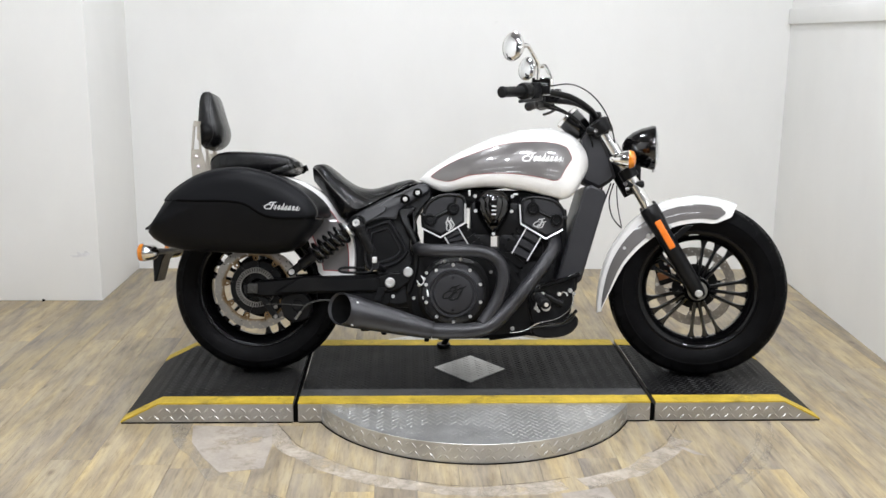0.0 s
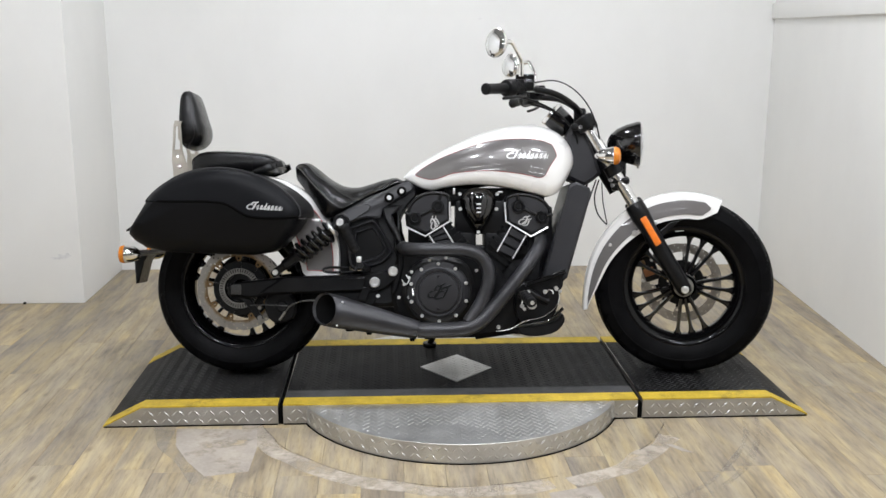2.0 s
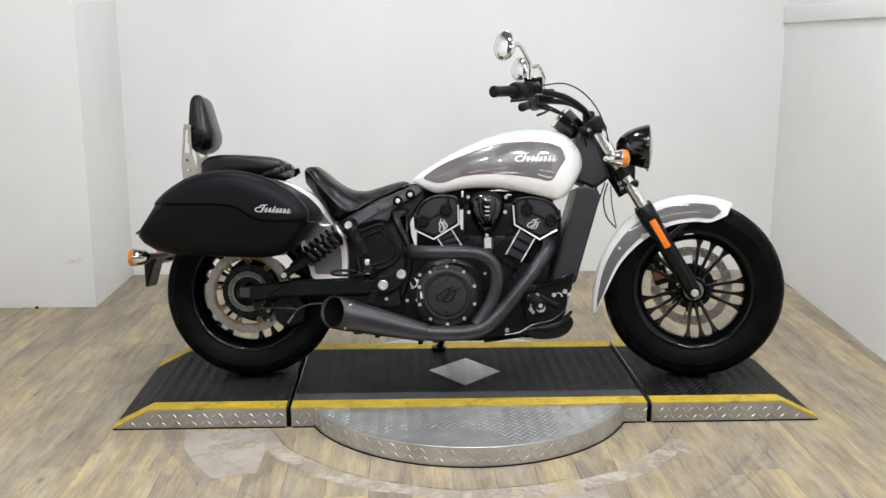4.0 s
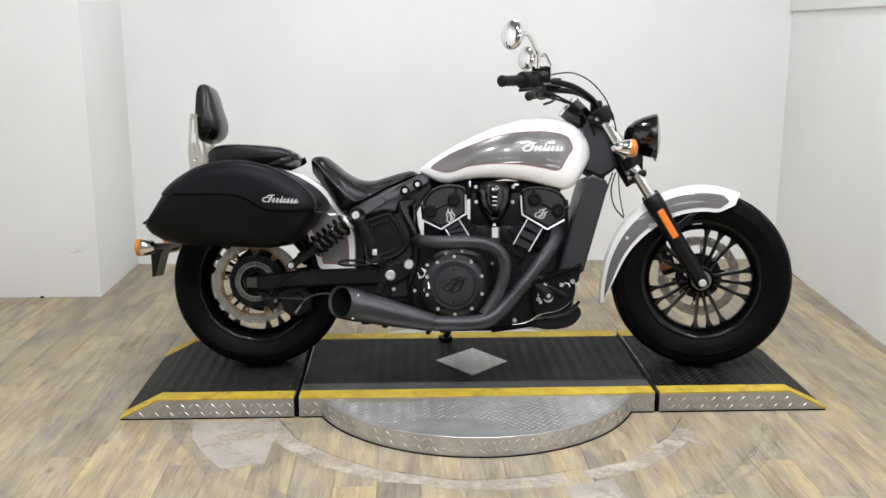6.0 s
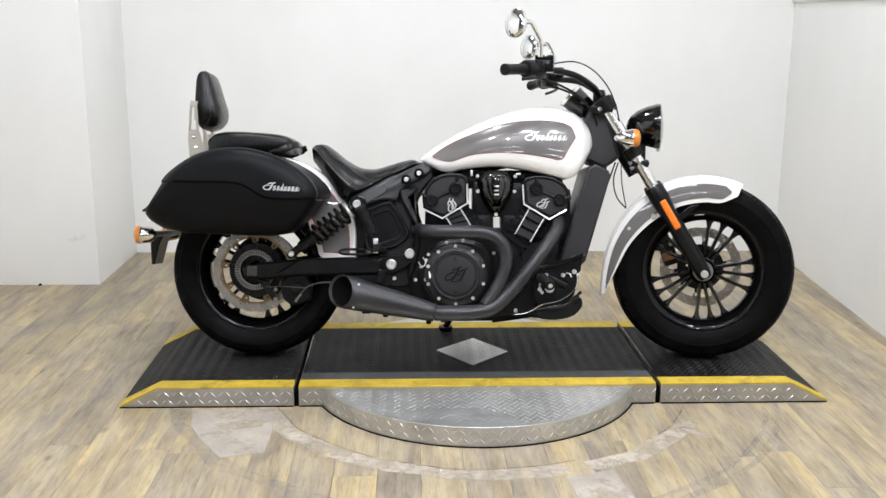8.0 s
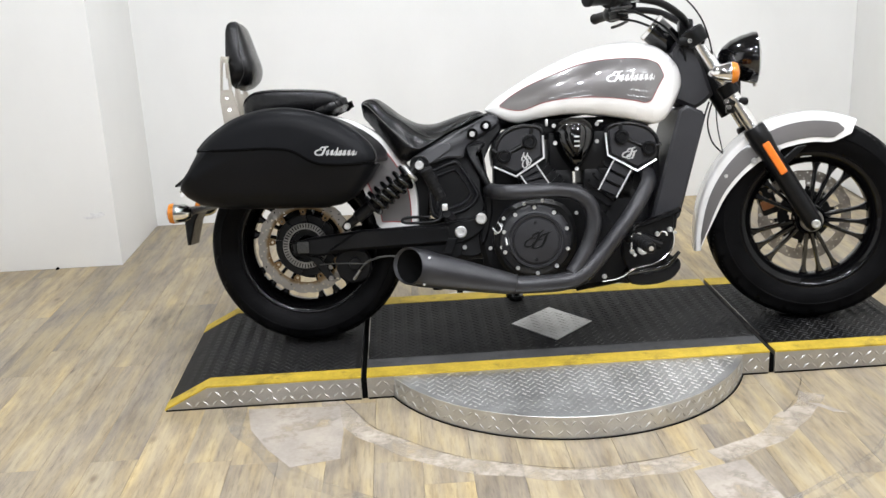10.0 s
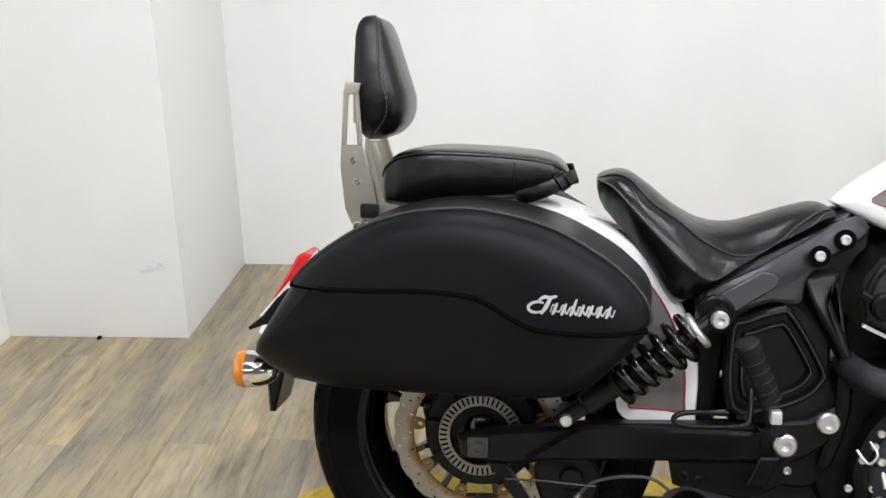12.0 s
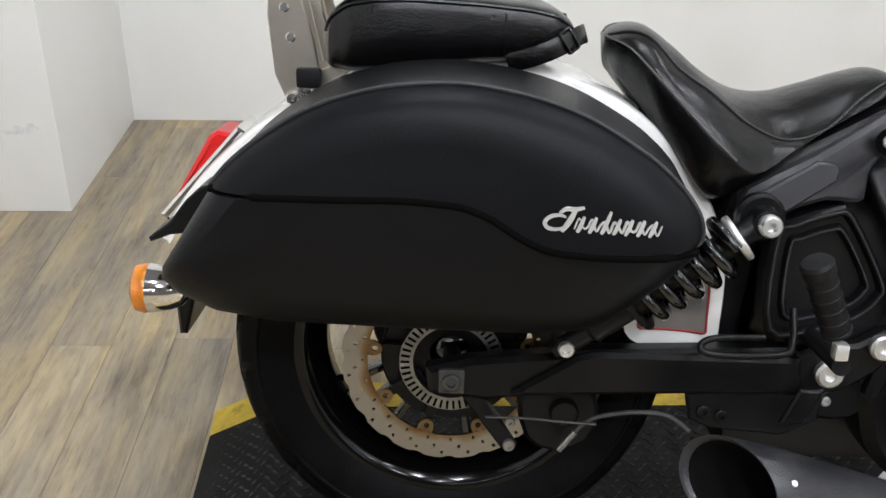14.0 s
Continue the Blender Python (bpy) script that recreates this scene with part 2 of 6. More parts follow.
def plank_wood():
    m = principled("vinyl_oak_planks", (0.4, 0.32, 0.22), 0.42, spec=0.28)
    b = m.node_tree.nodes["Principled BSDF"]
    info = node(m, "ShaderNodeObjectInfo").outputs["Random"]
    c = coords(m)
    shift = node(m, "ShaderNodeVectorMath")
    shift.operation = "ADD"
    comb = node(m, "ShaderNodeCombineXYZ")
    for k, f in ((0, 3.7), (1, 11.3), (2, 5.1)):
        mul = node(m, "ShaderNodeMath")
        mul.operation = "MULTIPLY"
        mul.inputs[1].default_value = f
        link(m, info, mul.inputs[0])
        link(m, mul.outputs[0], comb.inputs[k])
    link(m, c, shift.inputs[0])
    link(m, comb.outputs[0], shift.inputs[1])
    src = shift.outputs[0]
    broad = noise_tex(m, 5.0, 6, 0.64, (3.4, 0.66, 1), src)
    grain = noise_tex(m, 11.0, 6, 0.66, (6.5, 0.34, 1), src)
    fine = noise_tex(m, 60.0, 3, 0.6, (5.0, 0.4, 1), src)
    mixed = node(m, "ShaderNodeMath")
    mixed.operation = "MULTIPLY_ADD"
    link(m, grain, mixed.inputs[0])
    mixed.inputs[1].default_value = 0.40
    link(m, broad, mixed.inputs[2])
    tone = ramp(m, mixed.outputs[0], [(0.44, (0.165, 0.142, 0.115)), (0.57, (0.245, 0.212, 0.168)), (0.68, (0.315, 0.272, 0.206)), (0.80, (0.390, 0.336, 0.238)), (0.92, (0.430, 0.376, 0.272))])
    tint = ramp(m, info, [(0.0, (0.80, 0.80, 0.83)), (0.2, (0.92, 0.91, 0.92)), (0.4, (1.00, 0.98, 0.96)), (0.7, (1.15, 1.09, 0.95)), (1.0, (0.94, 0.95, 0.98))])
    mul = node(m, "ShaderNodeMixRGB")
    mul.blend_type = "MULTIPLY"
    mul.inputs[0].default_value = 1.0
    link(m, tone, mul.inputs[1])
    link(m, tint, mul.inputs[2])
    hue = ramp(m, noise_tex(m, 4.5, 5, 0.6, (3.6, 0.5, 1), src), [(0.34, (0.92, 0.93, 0.97)), (0.50, (1.0, 0.985, 0.94)), (0.68, (1.10, 1.03, 0.84))])
    warm = node(m, "ShaderNodeMixRGB")
    warm.blend_type = "MULTIPLY"
    warm.inputs[0].default_value = 1.0
    link(m, mul.outputs[0], warm.inputs[1])
    link(m, hue, warm.inputs[2])
    fleck = node(m, "ShaderNodeMixRGB")
    fleck.blend_type = "MULTIPLY"
    fleck.inputs[0].default_value = 1.0
    link(m, warm.outputs[0], fleck.inputs[1])
    link(m, ramp(m, noise_tex(m, 24.0, 5, 0.7, (5.0, 0.5, 1), src), [(0.32, (0.74, 0.72, 0.69)), (0.48, (1.0, 1.0, 1.0)), (0.70, (1.05, 1.04, 1.01))]), fleck.inputs[2])
    mul = fleck
    knot = node(m, "ShaderNodeTexVoronoi", Scale=3.0)
    km = node(m, "ShaderNodeMapping")
    km.inputs["Scale"].default_value = (2.2, 1.0, 1.0)
    link(m, src, km.inputs["Vector"])
    link(m, km.outputs[0], knot.inputs["Vector"])
    kmask = node(m, "ShaderNodeMapRange", From_Min=0.03, From_Max=0.095, To_Min=0.62, To_Max=0.0)
    link(m, knot.outputs["Distance"], kmask.inputs["Value"])
    kmix = node(m, "ShaderNodeMixRGB")
    link(m, kmask.outputs[0], kmix.inputs[0])
    link(m, mul.outputs[0], kmix.inputs[1])
    kmix.inputs[2].default_value = (0.10, 0.07, 0.045, 1)
    link(m, kmix.outputs[0], b.inputs["Base Color"])
    rr = node(m, "ShaderNodeMapRange", To_Min=0.34, To_Max=0.58)
    link(m, broad, rr.inputs["Value"])
    link(m, rr.outputs[0], b.inputs["Roughness"])
    bp = node(m, "ShaderNodeBump", Strength=0.25, Distance=0.001)
    link(m, fine, bp.inputs["Height"])
    link(m, bp.outputs[0], b.inputs["Normal"])
    return m


PLANK = plank_wood()


# ---- mesh helpers ----
def part(name, bm, material, parent=None, label="", m=None, angle=38, kind=""):
    bmesh.ops.recalc_face_normals(bm, faces=bm.faces)
    data = bpy.data.meshes.new(name)
    bm.to_mesh(data)
    bm.free()
    for p in data.polygons:
        p.use_smooth = True
    data.set_sharp_from_angle(angle=radians(angle))
    data.materials.append(material)
    ob = new(name, data)
    if parent:
        ob.parent = parent
    if m is not None:
        ob.matrix_basis = m
    return tagged(ob, label, kind=kind)


def box(x0, x1, y0, y1, z0, z1, bevel=0.0, bm=None, m=None, seg=2):
    bm = bm or bmesh.new()
    mat = Matrix.Translation(((x0 + x1) / 2, (y0 + y1) / 2, (z0 + z1) / 2)) @ Matrix.Diagonal((x1 - x0, y1 - y0, z1 - z0, 1))
    made = bmesh.ops.create_cube(bm, size=1, matrix=(m @ mat) if m else mat)
    if bevel:
        edges = list({e for v in made["verts"] for e in v.link_edges})
        bmesh.ops.bevel(bm, geom=edges, offset=bevel, segments=seg, affect="EDGES", profile=0.6)
    return bm


def rings(bm, loops, close=True, caps=(True, True)):
    """Joins loops of points, one after another, into a skin."""
    made = [[bm.verts.new(p) for p in loop] for loop in loops]
    for a, b in zip(made, made[1:]):
        n = len(a)
        for i in range(n if close else n - 1):
            j = (i + 1) % n
            bm.faces.new((a[i], a[j], b[j], b[i]))
    if close and caps[0]:
        bm.faces.new(made[0][::-1])
    if close and caps[1]:
        bm.faces.new(made[-1])
    return made


def lathe(profile, seg=48, bm=None, m=None, around="Y", closed=False, caps=True):
    """Turns a profile of (radius, along) about an axis."""
    bm = bm or bmesh.new()
    loops = []
    for r, h in profile:
        loop = []
        for i in range(seg):
            a = 2 * math.pi * i / seg
            p = {"Y": (r * math.cos(a), h, r * math.sin(a)), "Z": (r * math.cos(a), r * math.sin(a), h), "X": (h, r * math.cos(a), r * math.sin(a))}[around]
            loop.append(m @ Vector(p) if m else Vector(p))
        loops.append(loop)
    if closed:
        loops.append(loops[0])
        made = rings(bm, loops, True, (False, False))
        bmesh.ops.remove_doubles(bm, verts=made[0] + made[-1], dist=1e-6)
    else:
        rings(bm, loops, True, (caps and profile[0][0] > 1e-5, caps and profile[-1][0] > 1e-5))
    return bm


def curve_points(pts, steps=6):
    """A smooth line through the points (Catmull-Rom)."""
    pts = [Vector(p) for p in pts]
    out = []
    for i in range(len(pts) - 1):
        p0, p1, p2, p3 = pts[max(i - 1, 0)], pts[i], pts[i + 1], pts[min(i + 2, len(pts) - 1)]
        for k in range(steps):
            t = k / steps
            out.append(0.5 * (2 * p1 + (p2 - p0) * t + (2 * p0 - 5 * p1 + 4 * p2 - p3) * t * t + (3 * p1 - p0 - 3 * p2 + p3) * t ** 3))
    out.append(pts[-1])
    return out


def tube(pts, radius, seg=12, bm=None, steps=6, caps=True):
    """A pipe along a smooth line; radius is a number or one for each given point."""
    bm = bm or bmesh.new()
    line = curve_points(pts, steps) if steps > 1 else [Vector(p) for p in pts]
    n = len(line)
    if isinstance(radius, (int, float)):
        radii = [radius] * n
    else:
        radii = [float(v) for v in np.interp(np.linspace(0, len(pts) - 1, n), range(len(pts)), radius)]
    loops, side = [], None
    for i, p in enumerate(line):
        d = (line[min(i + 1, n - 1)] - line[max(i - 1, 0)]).normalized()
        if side is None:
            side = d.orthogonal().normalized()
        side = (side - d * side.dot(d)).normalized()
        up = d.cross(side)
        loops.append([p + radii[i] * (math.cos(a) * side + math.sin(a) * up) for a in (2 * math.pi * k / seg for k in range(seg))])
    rings(bm, loops, True, (caps, caps))
    return bm


def inset_loop(poly, d):
    """Moves a closed outline of (x, z) inwards by d."""
    n = len(poly)
    area = sum(poly[i][0] * poly[(i + 1) % n][1] - poly[(i + 1) % n][0] * poly[i][1] for i in range(n))
    s = 1 if area > 0 else -1
    out = []
    for i in range(n):
        a, b, c = Vector(poly[i - 1]), Vector(poly[i]), Vector(poly[(i + 1) % n])
        e1, e2 = (b - a).normalized(), (c - b).normalized()
        n1, n2 = Vector((-e1.y, e1.x)) * s, Vector((-e2.y, e2.x)) * s
        bis = n1 + n2
        if bis.length < 1e-4:
            bis = n1
        bis.normalize()
        k = d / max(0.5, bis.dot(n1))
        out.append((b.x + bis.x * k, b.y + bis.y * k))
    return out


def smooth_loop(poly, steps=4):
    """A closed outline through the points, rounded."""
    n = len(poly)
    pts = [Vector((p[0], p[1], 0)) for p in poly]
    out = []
    for i in range(n):
        p0, p1, p2, p3 = pts[i - 1], pts[i], pts[(i + 1) % n], pts[(i + 2) % n]
        for k in range(steps):
            t = k / steps
            v = 0.5 * (2 * p1 + (p2 - p0) * t + (2 * p0 - 5 * p1 + 4 * p2 - p3) * t * t + (3 * p1 - p0 - 3 * p2 + p3) * t ** 3)
            out.append((v.x, v.y))
    return out


def slab(poly, layers, bm=None):
    """A plate seen from the side: an outline of (x, z) carried across layers of (y, inset)."""
    bm = bm or bmesh.new()
    rings(bm, [[Vector((x, y, z)) for x, z in (inset_loop(poly, d) if d else poly)] for y, d in layers])
    return bm


def plate_y(poly, y0, y1, edge=0.003, bm=None):
    """A cast plate between two sides, with softened edges."""
    s = 1 if y1 > y0 else -1
    return slab(poly, [(y0, edge), (y0 + s * edge, 0), (y1 - s * edge, 0), (y1, edge)], bm)


def rod(a, b, r, seg=12, bm=None):
    return tube([a, b], r, seg, bm, 1)


def bolt(at, axis, r=0.008, h=0.006, bm=None):
    """A round bolt head with a socket, its axis outwards."""
    bm = bm or bmesh.new()
    q = Vector(axis).normalized().to_track_quat("Z", "Y").to_matrix().to_4x4()
    return lathe([(r * 0.95, 0), (r, h * 0.3), (r, h * 0.75), (r * 0.82, h), (r * 0.45, h), (r * 0.42, h * 0.5), (0, h * 0.5)], 14, bm, Matrix.Translation(at) @ q, "Z")


def ribbon(bm, line, width, place, size, thick):
    """A flat band along a line of (u, v), thickest in its middle, laid on a surface by place(u, v, h)."""
    pts = curve_points([(u, v, 0) for u, v in line], 5)
    n, loops = len(pts), []
    for i, p in enumerate(pts):
        d = (pts[min(i + 1, n - 1)] - pts[max(i - 1, 0)]).normalized()
        w = width * (0.55 + 0.45 * math.sin(math.pi * i / (n - 1)))
        s = Vector((-d.y, d.x, 0)) * w / 2
        l, r = p + s, p - s
        loops.append([place(q.x * size, q.y * size, g) for q, g in ((l, 0), (l, thick), (r, thick), (r, 0))])
    rings(bm, loops)
    return bm


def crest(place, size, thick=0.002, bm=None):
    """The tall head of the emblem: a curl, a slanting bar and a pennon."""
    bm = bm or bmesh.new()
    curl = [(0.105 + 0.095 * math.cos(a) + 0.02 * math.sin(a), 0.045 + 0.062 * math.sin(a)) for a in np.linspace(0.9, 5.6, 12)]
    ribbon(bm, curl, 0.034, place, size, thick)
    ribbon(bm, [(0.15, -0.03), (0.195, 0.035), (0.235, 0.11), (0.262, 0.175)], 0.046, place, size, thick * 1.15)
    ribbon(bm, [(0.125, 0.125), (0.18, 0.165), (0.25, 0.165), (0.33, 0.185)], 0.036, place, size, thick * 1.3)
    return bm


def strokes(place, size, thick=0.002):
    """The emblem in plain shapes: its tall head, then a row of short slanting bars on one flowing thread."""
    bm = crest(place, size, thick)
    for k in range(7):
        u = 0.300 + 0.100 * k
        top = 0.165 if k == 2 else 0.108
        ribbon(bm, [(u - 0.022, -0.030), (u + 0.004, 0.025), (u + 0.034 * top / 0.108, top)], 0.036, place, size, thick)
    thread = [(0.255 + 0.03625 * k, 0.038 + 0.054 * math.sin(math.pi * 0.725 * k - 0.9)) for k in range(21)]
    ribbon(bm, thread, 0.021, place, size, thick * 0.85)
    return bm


# ---- the room ----
def structure(name, bm, material, label, category):
    ob = part(name, bm, material, None, label, kind="structure")
    return tagged(ob, category=category)


XL, YB, YF = -2.29, 1.898, -10.0
floor_ob = structure("floor", box(-7.2, 7.2, YF - 0.2, 2.3, -0.12, -0.006), PLANK, "vinyl oak plank floor in yellow brown and grey", "floor")
structure("wall_back", box(-1.73, 2.05, YB, YB + 0.2, 0, CEIL), WALL, "white painted wall with faint grey scuffs", "wall")
pil = box(XL - 0.2, -1.720, 1.230, YB + 0.2, 0, CEIL, 0.004)
structure("wall_pilaster", pil, WALL, "white painted square wall pilaster with a smudge", "wall")
structure("wall_left", box(XL - 0.2, XL, -2.6, 1.228, 0, CEIL), WALL, "plain white painted side wall", "wall")
tilt = radians(4.2)
RWM = Matrix.Translation((1.812, YB - 0.001, 0)) @ Matrix.Rotation(-tilt, 4, "Z")
structure("wall_right", box(0, 0.2, -4.4, 0, 0, CEIL, m=RWM), WALL, "plain white painted side wall with a ledge board", "wall")
# Unseen walls, added so that the bike mirrors a dim room.
structure("wall_front", box(-7, 7, YF - 0.2, YF, 0, CEIL), UNSEEN_GREY, "added unseen dim wall far behind the viewpoint", "wall")
structure("wall_unseen_left", box(-7.2, -7, YF, -2.6, 0, CEIL), UNSEEN_GREY, "added unseen dim side wall", "wall")
structure("wall_unseen_right", box(7, 7.2, YF, -2.6, 0, CEIL), UNSEEN_GREY, "added unseen dim side wall", "wall")
structure("wall_return_left", box(-7, XL - 0.2, -2.6, -2.4, 0, CEIL), UNSEEN_GREY, "added unseen dim return wall", "wall")
structure("wall_return_right", box(1.70, 7, -2.6, -2.4, 0, CEIL), UNSEEN_GREY, "added unseen dim return wall", "wall")
structure("ceiling", box(-7.2, 7.2, YF - 0.2, YB + 0.2, CEIL, CEIL + 0.1), UNSEEN_GREY, "plain grey ceiling", "ceiling")
structure("trim_board", box(-0.016, -0.0005, -4.38, -0.004, 1.352, 1.432, 0.003, m=RWM), WALL, "white painted horizontal ledge board on the wall", "trim")

# scuffs on the pilaster
bm = bmesh.new()
for k, (dx, dz, w, h) in enumerate(((0, 0, 0.022, 0.008), (0.022, 0.008, 0.016, 0.013), (0.040, 0.004, 0.012, 0.006), (0.052, 0.014, 0.016, 0.009))):
    loop = [(-1.835 + dx + w * math.cos(a) * (1 + 0.3 * math.sin(3 * a + k)), 0.222 + dz + h * math.sin(a) * (1 + 0.35 * math.cos(2 * a + k))) for a in np.linspace(0, 2 * math.pi, 15)[:-1]]
    slab(loop, [(1.2294 - 0.0004 * k, 0), (1.2302, 0)], bm)
structure("smudge_mark", bm, SMUDGE, "grey smudge mark on the white pilaster", "mark")

chip = tagged(part("debris_chip", plate_y([(0.0, 0.0), (0.012, 0.001), (0.016, 0.006), (0.009, 0.012), (0.002, 0.009)], -0.004, 0.004, 0.001), SEAM_DARK, None, "small dark chip of debris lying at the wall base", m=Matrix.Translation((-2.005, 1.215, 0.001))), category="debris")


def downlight(x, y, watts):
    ob = part("ceiling_light", lathe([(0.0, 0.07), (0.08, 0.07), (0.115, 0.055), (0.125, 0.0), (0.117, -0.004), (0.104, 0.012), (0.0, 0.012)], 40, around="Z"), LAMP_CASE, None, "round white ceiling light, switched on", m=Matrix.Translation((x, y, CEIL - 0.07)))
    tagged(ob, category="ceiling light", group="round ceiling lights")
    part("diffuser", lathe([(0.102, 0.010), (0.099, -0.005), (0.07, -0.012), (0.0, -0.015)], 40, around="Z"), LAMP_GLOW, ob, "glowing white diffuser")
    disc_lamp(x, y, CEIL - 0.10, 0.20, watts)


def far_tube(x, y, length):
    ob = part("tube_light", box(-length / 2 - 0.03, length / 2 + 0.03, -0.09, 0.09, 0.0, 0.07, 0.01), LAMP_CASE, None, "long white ceiling tube light, switched on", m=Matrix.Translation((x, y, CEIL - 0.07)))
    tagged(ob, category="ceiling light", group="showroom tube lights")
    part("diffuser", box(-length / 2, length / 2, -0.06, 0.06, -0.022, -0.001, 0.008), LAMP_GLOW, ob, "glowing white diffuser")


for lx, ly, lw in ((-0.7, 0.35, 25), (0.85, 0.35, 25), (-1.1, -1.65, 27), (0.03, -1.65, 27), (1.2, -1.65, 27), (-0.62, -3.05, 48), (0.62, -3.05, 48), (1.9, -3.05, 30)):
    downlight(lx, ly, lw)
for lx, ly in ((-2.2, -6.8), (3.6, -6.8), (-2.2, -9.2), (3.6, -9.2)):
    far_tube(lx, ly, 3.4)

# ---- the turntable and its mats ----
MZ = 0.066
CX, CY, CR = -0.015, -0.070, 0.567


def lozenges(spots, z, length, width, height, place=None):
    """Raised tread: low pointed bars, each at a spot of (x, y, angle)."""
    verts, faces = [], []
    for x, y, a in spots:
        c, s, n = math.cos(a), math.sin(a), len(verts)
        for u, v, w in ((-length / 2, 0, 0), (0, -width / 2, 0), (length / 2, 0, 0), (0, width / 2, 0), (-length * 0.22, 0, height), (length * 0.22, 0, height)):
            p = (x + u * c - v * s, y + u * s + v * c, z + w)
            verts.append(place(p) if place else p)
        faces += [(n, n + 1, n + 4), (n + 1, n + 5, n + 4), (n + 1, n + 2, n + 5), (n + 2, n + 3, n + 5), (n + 3, n + 4, n + 5), (n + 3, n, n + 4)]
    data = bpy.data.meshes.new("tread")
    data.from_pydata(verts, [], faces)
    bm = bmesh.new()
    bm.from_mesh(data)
    bpy.data.meshes.remove(data)
    return bm


def tread_spots(x0, x1, y0, y1, pitch, inside):
    out, row = [], 0
    y = y0
    while y < y1:
        x, col = x0 + (pitch / 2 if row % 2 else 0), 0
        while x < x1:
            if inside(x, y):
                out.append((x, y, radians(45 if (row + col) % 2 else -45)))
            x += pitch
            col += 1
        y += pitch * 0.62
        row += 1
    return out


turn = tagged(new("turntable"), "round diamond plate steel turntable set on the floor", "turntable")
turn.location = (CX, CY, 0)
bm = lathe([(CR - 0.001, 0.001), (CR, 0.002), (CR, MZ - 0.002), (CR - 0.0008, MZ - 0.001), (0, MZ - 0.001)], 128, around="Z")
disc = part("disc", bm, PLATE, turn)
spots = tread_spots(-CR, CR, -CR, 0.55, 0.0235, lambda x, y: math.hypot(x, y) < CR - 0.015 and (y < -0.24 or y > 0.455))
rubbed = lambda x, y: noise.noise(Vector((x * 7, y * 7, 3))) * 0.35 + math.hypot((x + 0.11) / 0.20, (y + 0.55) / 0.15) < 1.0
part("tread", lozenges([p for p in spots if not rubbed(p[0], p[1])], MZ - 0.0012, 0.0185, 0.0058, 0.0018), TREAD_STEEL, turn, "raised steel tread bars", kind="stuff")
part("worn_tread", lozenges([p for p in spots if rubbed(p[0], p[1])], MZ - 0.0012, 0.0165, 0.0044, 0.0009), SIDE_TREAD, turn, "tread bars worn nearly smooth", kind="stuff")
rim_spots = []
for k in range(150):
    a = 2 * math.pi * k / 150
    for r in range(2):
        rim_spots.append((a + (0.021 if r else 0), 0.019 + 0.028 * r, radians(45 if (k + r) % 2 else -45)))


def on_rim(p):
    a, z, h = p[0] / CR, p[1], p[2]
    return ((CR + h) * math.cos(a), (CR + h) * math.sin(a), z)


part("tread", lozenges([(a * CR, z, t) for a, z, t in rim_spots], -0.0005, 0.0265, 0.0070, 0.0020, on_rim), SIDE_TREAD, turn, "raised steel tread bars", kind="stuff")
# Black ring that paints the shadow line at the turntable's foot.
part("base_shade_ring", lathe([(CR - 0.006, 0.0), (CR + 0.0035, 0.0), (CR + 0.0035, 0.003), (CR - 0.006, 0.003)], 128, around="Z", closed=True), SEAM_DARK, turn)

Y0, Y1 = -0.305, 0.380


